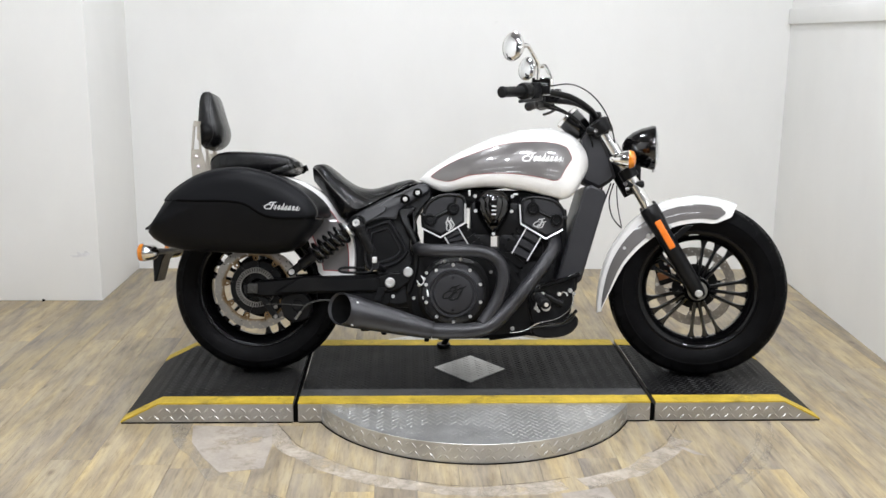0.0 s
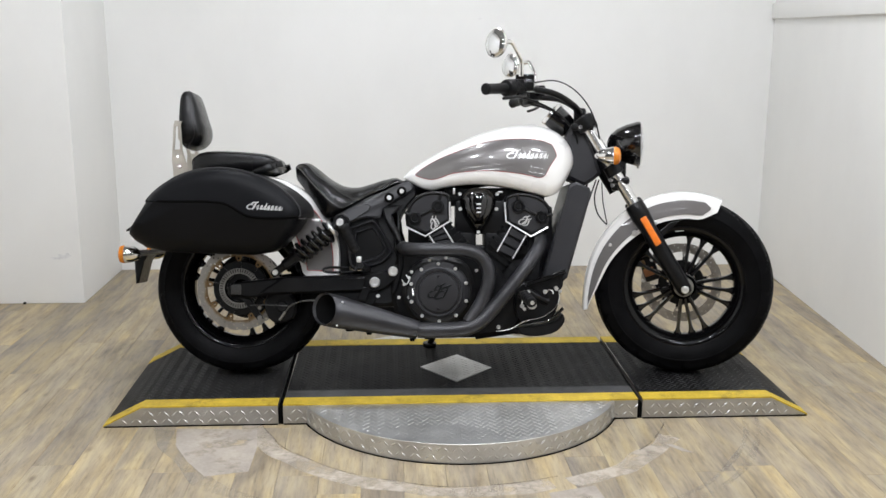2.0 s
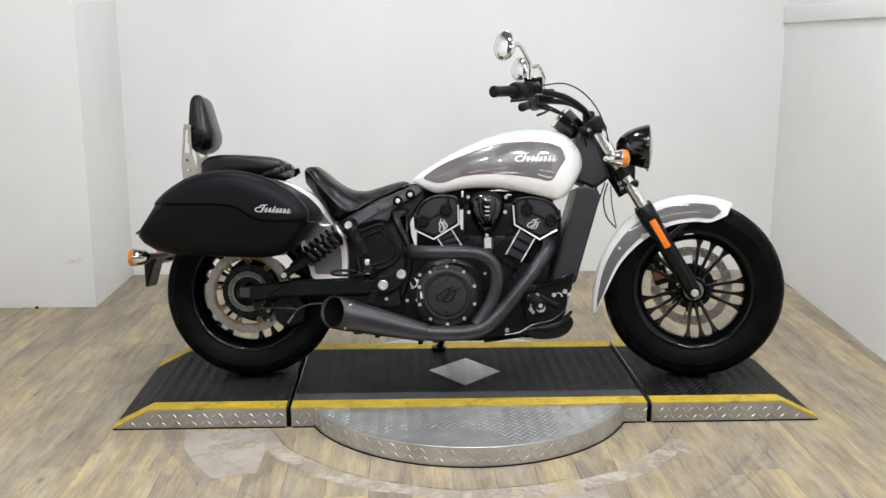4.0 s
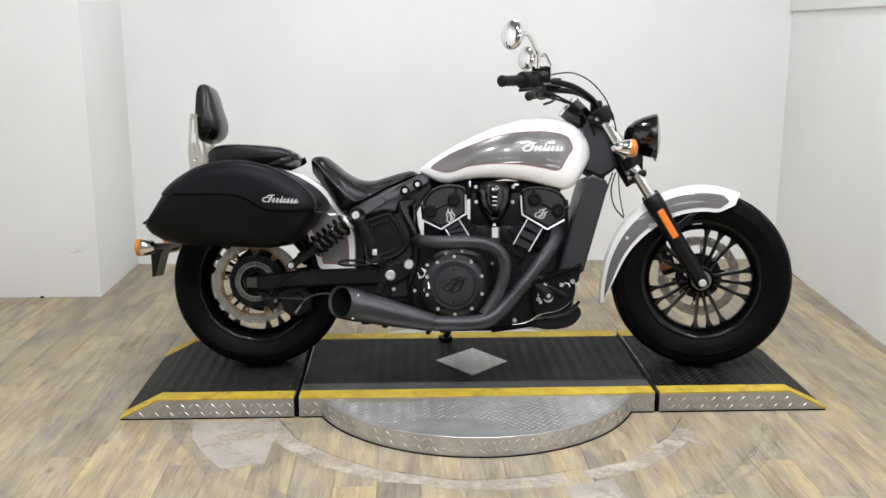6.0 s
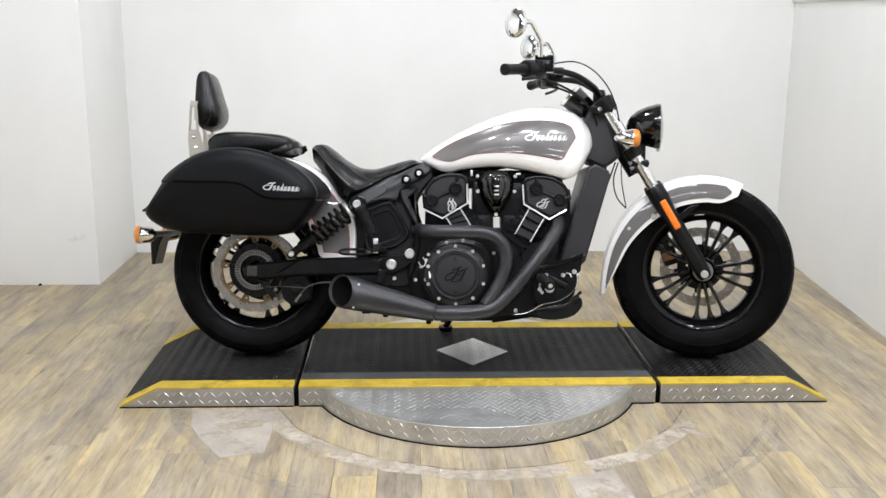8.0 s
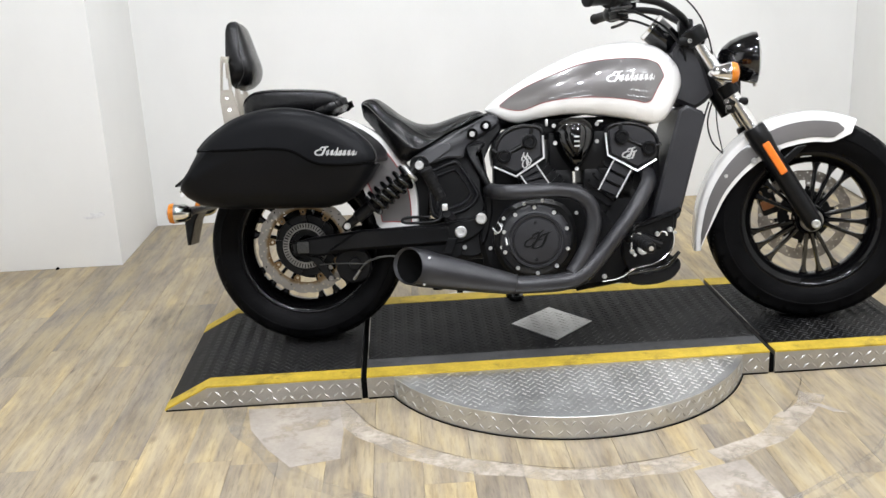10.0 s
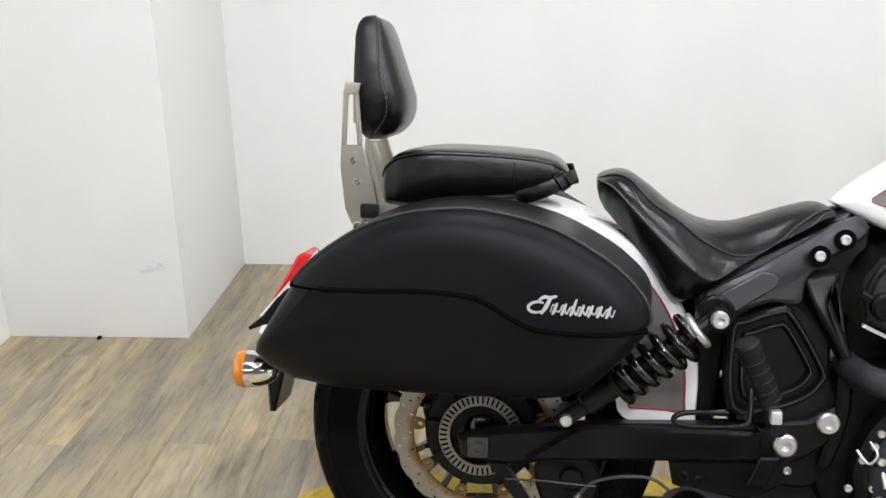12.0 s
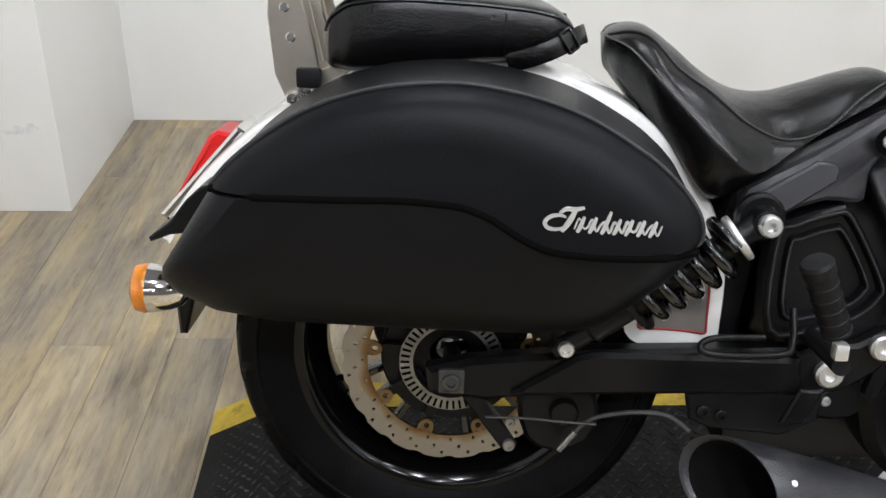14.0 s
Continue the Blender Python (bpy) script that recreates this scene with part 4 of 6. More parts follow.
def fender_panel(c, d0, d1, k0, k1, crown, half, skirt, side, lift, n=44, lean=0.0, blunt=0.25):
    """A painted panel on a skirt, between two depths of the skirt."""
    bm = bmesh.new()
    loops = []
    for i in range(n + 1):
        e = min(1.0, min(i, n - i) / 2.5 + blunt)
        turn = [d0 + lean * j / 6 + (d1 - d0 - lean * j / 6) * i / n for j in range(7)]
        mid, hw = (k0 + k1) / 2, (k1 - k0) / 2 * e
        pts = [fender_point(c, turn[j], side * (0.55 + 0.45 * (mid + hw * (2 * j / 6 - 1))), crown, half, skirt, lift) for j in range(7)]
        back = [fender_point(c, turn[j], side * (0.55 + 0.45 * (mid + hw * (2 * j / 6 - 1))), crown, half, skirt, -0.002) for j in range(6, -1, -1)]
        loops.append(pts + back)
    rings(bm, loops)
    return bm


f_crown = flow([64, 74, 90, 120, 160, 184, 194], [0.336, 0.337, 0.339, 0.340, 0.345, 0.358, 0.369])
f_skirt = flow([64, 69, 76, 90, 112, 134, 158, 183, 194], [0.312, 0.283, 0.254, 0.246, 0.246, 0.250, 0.270, 0.311, 0.350])
ff = part("front_fender", fender_mesh(FRONT, 68, 194, f_crown, 0.078, f_skirt), WHITE, bike, "white and grey painted front fender", STEER)
for s in (-1, 1):
    part("painted_panel", fender_panel(FRONT, 73, 191, 0.13, 0.80, f_crown, 0.078, f_skirt, s, 0.0030, n=56), GREY, ff, "grey painted side panel")
    for d, r in ((115, 0.253), (132, 0.262)):
        part("fender_bolt", bolt((FRONT.x + r * math.cos(radians(d)), s * 0.085, FRONT.z + r * math.sin(radians(d))), (0, s, 0), 0.010, 0.007), STEEL, ff, "bright fender bolt")
    part("fender_bolt", bolt((FRONT.x + 0.300 * math.cos(radians(150)), s * 0.085, FRONT.z + 0.300 * math.sin(radians(150))), (0, s, 0), 0.006, 0.004), STEEL, ff, "bright fender bolt")
    bm = plate_y([(0.757, 0.552), (0.787, 0.555), (0.697, 0.467), (0.667, 0.477)], s * 0.086, s * 0.093)
    part("fender_bracket", bm, SATIN, ff)

r_crown = flow([1, 10, 28, 50, 90, 120, 135, 150, 161], [0.352, 0.362, 0.394, 0.412, 0.407, 0.405, 0.409, 0.416, 0.420])
r_skirt = flow([1, 6, 12, 20, 40, 58, 75, 110, 130, 145, 161], [0.325, 0.275, 0.238, 0.235, 0.250, 0.290, 0.330, 0.345, 0.368, 0.390, 0.404])
rf = part("rear_fender", fender_mesh(REAR, 1, 155.5, r_crown, 0.112, r_skirt), WHITE, bike, "white rear fender with grey side panel")
for s in (-1, 1):
    part("painted_panel", fender_panel(REAR, 9.5, 46, 0.12, 0.84, r_crown, 0.112, r_skirt, s, 0.0012, lean=5.0, blunt=0.9), GREY, rf, "grey painted side panel")
    edge = [fender_point(REAR, d, s * (0.55 + 0.45 * 0.11), r_crown, 0.1135, r_skirt) for d in range(10, 47, 3)]
    edge2 = [fender_point(REAR, d, s * (0.55 + 0.45 * 0.85), r_crown, 0.1135, r_skirt) for d in range(15, 47, 3)]
    bm = tube(edge, 0.0016, 6, steps=1)
    tube(edge2, 0.0016, 6, bm, 1)
    foot_line = [fender_point(REAR, 9.8 + 5.0 * j / 6, s * (0.55 + 0.45 * (0.12 + 0.72 * j / 6)), r_crown, 0.1135, r_skirt) for j in range(7)]
    tube(foot_line, 0.0016, 6, bm, 1)
    part("pinstripe", bm, RED_LINE, rf, "thin red pinstripe")
    part("fender_tab", plate_y([(-0.483, 0.362), (-0.461, 0.362), (-0.466, 0.350), (-0.465, 0.332), (-0.479, 0.332), (-0.478, 0.350)], s * 0.109, s * 0.113, 0.001), WHITE, rf, "small white mounting tab")

# -- tank --
t_top = flow([-0.206, -0.195, -0.128, -0.006, 0.095, 0.217, 0.298, 0.345, 0.375, 0.398, 0.408], [0.704, 0.716, 0.764, 0.829, 0.869, 0.892, 0.886, 0.868, 0.842, 0.806, 0.775])
t_bot = flow([-0.206, -0.18, -0.146, -0.107, -0.060, 0.0, 0.088, 0.206, 0.270, 0.310, 0.345, 0.375, 0.398, 0.408], [0.700, 0.684, 0.666, 0.656, 0.664, 0.673, 0.674, 0.656, 0.640, 0.634, 0.655, 0.700, 0.740, 0.758])
t_half = flow([-0.206, -0.18, -0.12, -0.04, 0.05, 0.15, 0.25, 0.32, 0.37, 0.398, 0.408], [0.022, 0.050, 0.092, 0.128, 0.148, 0.158, 0.158, 0.144, 0.112, 0.070, 0.040])


def tank_y(x, z):
    v = min(max((z - t_bot(x)) / (t_top(x) - t_bot(x)), 0.0), 1.0)
    if v < 0.26:
        f = 0.84 + 0.16 * (1 - (1 - v / 0.26) ** 3)
    else:
        f = max(0.0, 1 - ((v - 0.26) / 0.74) ** 2.6) ** 0.5
    return t_half(x) * f


vs = [0.0, 0.02, 0.06] + [0.12 + 0.04 * k for k in range(19)] + [0.88, 0.92, 0.95, 0.975, 0.99, 0.998]
loops = []
for k in range(71):
    x = -0.206 + 0.614 * (0.5 - 0.5 * math.cos(math.pi * k / 70))
    zb, zt = t_bot(x), t_top(x)
    right = [Vector((x, -tank_y(x, zb + v * (zt - zb)), zb + v * (zt - zb))) for v in vs]
    loops.append(right + [Vector((p.x, -p.y, p.z)) for p in reversed(right)])
bm = bmesh.new()
rings(bm, loops)
tank = part("fuel_tank", bm, WHITE, bike, "white teardrop fuel tank with grey side panels", angle=60)
p_up = flow([-0.162, -0.145, -0.107, -0.010, 0.087, 0.184, 0.260, 0.300, 0.322, 0.331], [0.712, 0.726, 0.750, 0.791, 0.822, 0.832, 0.830, 0.820, 0.804, 0.780])
p_low = flow([-0.162, -0.14, -0.107, -0.029, 0.049, 0.166, 0.240, 0.273, 0.290, 0.302, 0.331], [0.708, 0.699, 0.692, 0.712, 0.720, 0.715, 0.703, 0.697, 0.705, 0.728, 0.772])
for s in (-1, 1):
    bm = bmesh.new()
    grid = []
    for i in range(61):
        x = -0.162 + 0.493 * i / 60
        lo, hi = p_low(x), p_up(x)
        grid.append([Vector((x, s * (tank_y(x, z) + 0.0011), z)) for z in (lo + (hi - lo) * j / 12 for j in range(13))])
    rings(bm, grid, False)
    part("painted_panel", bm, GREY, tank, "grey painted tank panel")
    ring = [Vector((x, s * (tank_y(x, p_up(x)) + 0.0012), p_up(x))) for x in (-0.162 + 0.493 * i / 60 for i in range(61))]
    ring += [Vector((x, s * (tank_y(x, p_low(x)) + 0.0012), p_low(x))) for x in (0.331 - 0.493 * i / 60 for i in range(61))]
    part("pinstripe", tube(ring, 0.0009, 6, steps=1), RED_LINE, tank, "thin red pinstripe")
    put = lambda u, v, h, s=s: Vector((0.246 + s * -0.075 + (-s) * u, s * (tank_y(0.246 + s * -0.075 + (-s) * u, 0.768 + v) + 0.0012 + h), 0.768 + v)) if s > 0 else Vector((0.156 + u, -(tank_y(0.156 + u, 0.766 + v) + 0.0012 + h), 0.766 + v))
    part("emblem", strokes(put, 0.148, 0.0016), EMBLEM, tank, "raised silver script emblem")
bm = lathe([(0.034, -0.012), (0.034, 0.004), (0.031, 0.009), (0.020, 0.012), (0.0, 0.013)], 36, None, Matrix.Translation((0.250, 0, 0.882)), "Z")
part("fuel_cap", bm, WHITE, tank, "low white fuel cap")
# -- seat, pillion pad and backrest --
xs = [-0.592, -0.586, -0.572, -0.546, -0.511, -0.470, -0.420, -0.370, -0.320, -0.270, -0.225, -0.205]
s_bot = flow(xs, [0.722, 0.700, 0.680, 0.650, 0.604, 0.553, 0.575, 0.603, 0.632, 0.655, 0.676, 0.680])
s_wb = flow(xs, [0.018, 0.045, 0.072, 0.100, 0.124, 0.142, 0.138, 0.118, 0.098, 0.078, 0.060, 0.045])
s_z1 = flow(xs, [0.737, 0.736, 0.730, 0.705, 0.668, 0.627, 0.592, 0.613, 0.640, 0.662, 0.682, 0.683])
s_w1 = flow(xs, [0.022, 0.052, 0.078, 0.108, 0.132, 0.152, 0.150, 0.126, 0.105, 0.084, 0.064, 0.048])
s_z2 = flow(xs, [0.738, 0.741, 0.746, 0.742, 0.707, 0.679, 0.641, 0.622, 0.634, 0.672, 0.692, 0.686])
s_w2 = flow(xs, [0.012, 0.032, 0.050, 0.068, 0.090, 0.102, 0.104, 0.102, 0.092, 0.070, 0.050, 0.035])
s_mid = flow(xs, [0.739, 0.744, 0.751, 0.753, 0.732, 0.699, 0.672, 0.667, 0.680, 0.695, 0.700, 0.690])
bm = bmesh.new()
loops, seam_1, seam_2 = [], [], []
for k in range(73):
    x = xs[0] + (xs[-1] - xs[0]) * (k / 72) ** 1.35
    zb, z1, z2, zc, wb, w1, w2 = s_bot(x), s_z1(x), s_z2(x), s_mid(x), s_wb(x), s_w1(x), s_w2(x)
    right = [(0.90 * wb, zb), (wb, zb + 0.12 * (z1 - zb)), ((wb + w1) / 2 + 0.002, zb + 0.5 * (z1 - zb)), (w1 + 0.001, zb + 0.9 * (z1 - zb)), (w1, z1), (w1 - 0.25 * (w1 - w2) + 0.003, z1 + 0.35 * (z2 - z1)), (w2 + 0.35 * (w1 - w2) + 0.003, z1 + 0.75 * (z2 - z1)), (w2, z2), (0.82 * w2, z2 + 0.42 * (zc - z2)), (0.55 * w2, z2 + 0.80 * (zc - z2)), (0.25 * w2, zc - 0.04 * (zc - z2)), (0.05 * w2, zc)]
    loops.append([Vector((x, -y, z)) for y, z in right] + [Vector((x, y, z)) for y, z in reversed(right)])
    seam_1.append((x, w1 + 0.0004, z1)), seam_2.append((x, w2 + 0.0004, z2 + 0.0006))
rings(bm, loops)
seat = part("rider_seat", bm, LEATHER, bike, "black leather solo seat with raised back", angle=70)
for s in (-1, 1):
    part("piping", tube([(x, s * y, z) for x, y, z in seam_1[1:36]], 0.0012, 6, steps=1), STITCH, seat, "thin grey side seam")
    part("piping", tube([(x, s * y, z) for x, y, z in seam_2[2:-2]], 0.0017, 6, steps=1), WELT, seat, "raised worn seam piping")
    bm = bmesh.new()
    for a, b in zip(seam_2[4:-4], seam_2[5:-3]):
        a, b = (Vector((p[0], s * (p[1] + 0.0035), p[2] + 0.0012)) for p in (a, b))
        tube([a, a.lerp(b, 0.6)], 0.0006, 5, bm, 1)
    part("stitching", bm, STITCH, seat, "grey stitching", kind="stuff")

px = [-0.946, -0.940, -0.925, -0.895, -0.864, -0.798, -0.725, -0.685, -0.662, -0.650, -0.643, -0.640]
p_bot = flow(px, [0.706, 0.702, 0.699, 0.698, 0.702, 0.709, 0.714, 0.717, 0.722, 0.729, 0.737, 0.743])
p_top = flow(px, [0.748, 0.762, 0.778, 0.788, 0.791, 0.790, 0.785, 0.780, 0.773, 0.765, 0.757, 0.752])
p_half = flow(px, [0.096, 0.112, 0.123, 0.129, 0.131, 0.132, 0.131, 0.128, 0.123, 0.115, 0.104, 0.092])


def pillion_y(x, z):
    """Half the width of the pad at a point of its side."""
    zs = p_top(x) - 0.009
    return p_half(x) * (0.965 + 0.035 * math.sin(math.pi * min(1.0, max(0.0, (z - p_bot(x)) / max(0.004, zs - p_bot(x))))))


bm = bmesh.new()
loops, welt = [], []
for k in range(61):
    x = -0.793 - 0.153 * math.cos(math.pi * k / 60)
    w, zb, zt = p_half(x), p_bot(x), p_top(x)
    zs = max(zb + 0.4 * (zt - zb), zt - 0.009)
    right = [(0.90 * w, zb), (0.965 * w, zb + 0.12 * (zs - zb)), (1.0 * w, zb + 0.5 * (zs - zb)), (0.985 * w, zb + 0.85 * (zs - zb)), (0.965 * w, zs), (0.94 * w, zs + 0.32 * (zt - zs)), (0.88 * w, zs + 0.62 * (zt - zs)), (0.76 * w, zs + 0.86 * (zt - zs)), (0.5 * w, zt - 0.001), (0.15 * w, zt)]
    loops.append([Vector((x, -y, z)) for y, z in right] + [Vector((x, y, z)) for y, z in reversed(right)])
    welt.append((x, 0.965 * w, zs))
rings(bm, loops)
pillion = part("pillion_pad", bm, LEATHER, bike, "black leather pillion pad", angle=70)
for s in (-1, 1):
    part("piping", tube([(x, s * (y + 0.0006), z) for x, y, z in welt[3:-3]], 0.0021, 6, steps=1), LEATHER, pillion, "raised seam piping")
    part("panel_seam", tube([(-0.728, s * (pillion_y(-0.728, z) + 0.0006), z) for z in (0.722, 0.735, 0.748, 0.760, 0.770)], 0.0012, 6), LEATHER, pillion)
    path = curve_points([(-0.722, s * 0.122, 0.712), (-0.700, s * 0.131, 0.719), (-0.676, s * 0.133, 0.728), (-0.656, s * 0.126, 0.737), (-0.641, s * 0.112, 0.744), (-0.632, s * 0.094, 0.746)], 4)
    loops = []
    for i, p in enumerate(path):
        d = (path[min(i + 1, len(path) - 1)] - path[max(i - 1, 0)]).normalized()
        out = Vector((0, s, 0)) - d * d.y * s
        down = Vector((0.35, 0, -1)) - d * Vector((0.35, 0, -1)).dot(d)
        out.normalize(), down.normalize()
        loops.append([p + out * o + down * w for o, w in ((0.0, -0.010), (0.0035, -0.0115), (0.0048, -0.009), (0.0048, 0.009), (0.0035, 0.0115), (0.0, 0.010))])
    bm = bmesh.new()
    rings(bm, loops)
    strap = part("strap", bm, LEATHER, pillion, "black hold-down strap", angle=50)
    at = Matrix.Translation((-0.652, s * 0.129, 0.740)) @ Matrix.Rotation(radians(-32), 4, "Y") @ Matrix.Rotation(radians(s * -38), 4, "Z")
    bm = bmesh.new()
    for x0, x1, z0, z1 in ((-0.009, 0.009, 0.0115, 0.0145), (-0.009, 0.009, -0.0145, -0.0115), (-0.010, -0.007, -0.014, 0.014), (0.007, 0.010, -0.014, 0.014)):
        box(x0, x1, -0.003, 0.003, z0, z1, 0.0012, bm, at, 1)
    part("buckle", bm, GLOSS, pillion, "black strap buckle")

# the backrest pad: flat back, side band and a cushion in front of the seam
rz = [0.812, 0.818, 0.833, 0.857, 0.883, 0.919, 0.962, 0.992, 1.008, 1.013, 1.016]
r_back = flow(rz, [-0.976, -0.982, -0.990, -0.994, -0.996, -0.996, -0.995, -0.993, -0.987, -0.982, -0.975])
r_seam = flow(rz, [-0.973, -0.970, -0.956, -0.943, -0.944, -0.952, -0.955, -0.957, -0.959, -0.961, -0.966])
r_front = flow(rz, [-0.960, -0.943, -0.924, -0.912, -0.911, -0.921, -0.934, -0.944, -0.952, -0.956, -0.964])
r_half = flow(rz, [0.064, 0.078, 0.092, 0.100, 0.102, 0.099, 0.092, 0.085, 0.078, 0.074, 0.066])
bm = bmesh.new()
loops, pad_seam = [], []
for k in range(37):
    z = 0.914 - 0.102 * math.cos(math.pi * k / 36)
    hw, back, seam, front = r_half(z), r_back(z), r_seam(z), r_front(z)
    pts = [(y * hw, x) for y, x in ((0.0, back - 0.003), (0.6, back - 0.002), (0.93, back + 0.001), (0.985, back + 0.08 * (seam - back)), (1.0, back + 0.3 * (seam - back)), (1.0, back + 0.8 * (seam - back)), (0.985, seam), (0.945, seam + 0.45 * (front - seam)), (0.84, seam + 0.78 * (front - seam)), (0.6, front - 0.001), (0.25, front + 0.001), (0.0, front + 0.0015))]
    loops.append([Vector((x, -y, z)) for y, x in pts] + [Vector((x, y, z)) for y, x in reversed(pts[1:-1])])
    pad_seam.append((seam, 0.985 * hw, z))
rings(bm, loops)
rest = part("backrest_pad", bm, LEATHER, bike, "black leather passenger backrest pad", Matrix.Translation((0, 0.016, -0.010)), 70)
for s in (-1, 1):
    part("piping", tube([(x, s * (w + 0.0004), z) for x, w, z in pad_seam[2:-2]], 0.0018, 6, steps=1), LEATHER, rest, "raised seam piping")
bm = bmesh.new()
for a, b in zip(pad_seam[3:-4], pad_seam[4:-3]):
    a, b = (Vector((p[0] + 0.003, -p[1] - 0.0005, p[2])) for p in (a, b))
    tube([a, a.lerp(b, 0.6)], 0.0006, 5, bm, 1)
part("stitching", bm, STITCH, rest, "grey stitching", kind="stuff")

sissy = None
for s in (-1, 1):
    y = s * 0.104
    low = [(-1.011, 0.795), (-1.013, 0.760), (-1.006, 0.690), (-0.990, 0.655), (-0.972, 0.650), (-0.950, 0.690), (-0.957, 0.730), (-0.976, 0.795)]
    bm = plate_y(low, y - 0.004, y + 0.004, 0.0015)
    if sissy is None:
        sissy = part("sissy_bar", bm, POLISHED, bike, "polished steel backrest bracket")
    else:
        part("side_plate", bm, POLISHED, sissy, "polished steel side plate")
    part("upright", plate_y([(-1.011, 0.795), (-1.003, 0.795), (-0.998, 0.884), (-1.006, 0.884)], y - 0.004, y + 0.004, 0.0015), POLISHED, sissy)
    part("upright", plate_y([(-0.984, 0.795), (-0.976, 0.795), (-0.982, 0.884), (-0.990, 0.884)], y - 0.004, y + 0.004, 0.0015), POLISHED, sissy)
    part("top_bar", plate_y([(-1.006, 0.876), (-0.982, 0.876), (-0.978, 0.894), (-1.003, 0.896)], y - 0.004, y + 0.004, 0.0015), POLISHED, sissy)
    part("foot_plate", plate_y([(-0.965, 0.690), (-0.905, 0.715), (-0.902, 0.704), (-0.968, 0.664)], y - s * 0.004, y - s * 0.010, 0.0015), POLISHED, sissy)
    part("inner_brace", plate_y([(-0.974, 0.800), (-0.962, 0.800), (-0.936, 0.712), (-0.952, 0.700)], s * 0.060, s * 0.066, 0.0015), POLISHED, sissy)
    part("rubber_block", box(-0.978, -0.948, min(s * 0.109, s * 0.124), max(s * 0.109, s * 0.124), 0.676, 0.700, 0.004), HOSE, sissy, "black rubber block")
    for x, z in ((-0.992, 0.770), (-0.985, 0.735)):
        part("stud", bolt((x, y + s * 0.004, z), (0, s, 0), 0.006, 0.004), CHROME, sissy, "chrome stud")
    part("stud", bolt((-0.968, y + s * 0.004, 0.672), (0, s, 0), 0.010, 0.012), CHROME, sissy, "chrome stud")
    part("stud", bolt((-0.984, y + s * 0.004, 0.662), (0, s, 0), 0.008, 0.010), CHROME, sissy, "chrome stud")
part("cross_plate", box(-0.992, -0.984, -0.104, 0.104, 0.83, 0.875, 0.002), POLISHED, sissy)

# -- saddlebags --
arch = [(p.x, p.y) for p in curve_points([(x, z, 0) for x, z in ((-1.032, 0.611), (-1.010, 0.636), (-0.976, 0.663), (-0.927, 0.692), (-0.867, 0.711), (-0.810, 0.7175), (-0.767, 0.7165), (-0.710, 0.706), (-0.653, 0.686), (-0.594, 0.651), (-0.564, 0.626), (-0.546, 0.606), (-0.535, 0.588), (-0.531, 0.570), (-0.535, 0.560), (-0.546, 0.5565))], 5)]
lid = arch + [(-0.600, 0.5565), (-0.660, 0.558), (-0.694, 0.563), (-0.720, 0.575), (-0.752, 0.595), (-0.775, 0.604), (-0.806, 0.608), (-0.900, 0.6085), (-1.005, 0.609)]
body = [(-1.034, 0.606), (-0.900, 0.605), (-0.806, 0.604), (-0.775, 0.600), (-0.752, 0.591), (-0.720, 0.571), (-0.694, 0.559), (-0.660, 0.554), (-0.560, 0.552), (-0.532, 0.550), (-0.560, 0.510), (-0.606, 0.458), (-0.642, 0.439), (-0.690, 0.432), (-0.850, 0.436), (-0.980, 0.442), (-1.045, 0.456), (-1.082, 0.480), (-1.096, 0.500), (-1.092, 0.516)]
seam_line = flow([-1.034, -0.92, -0.806, -0.775, -0.752, -0.720, -0.694, -0.660, -0.560, -0.530], [0.6085, 0.6075, 0.606, 0.602, 0.593, 0.573, 0.561, 0.556, 0.5545, 0.5535])


def draw_in(poly, d):
    """Draws an outline in from its ends and towards the lid's seam."""
    xs, hs = [p[0] for p in poly], [abs(z - seam_line(x)) for x, z in poly]
    cx, fx, fz = (min(xs) + max(xs)) / 2, 1 - 1.6 * d / (max(xs) - min(xs)), 1 - d / max(hs)
    return [(cx + (x - cx) * fx, seam_line(cx + (x - cx) * fx) + (z - seam_line(x)) * fz) for x, z in poly]


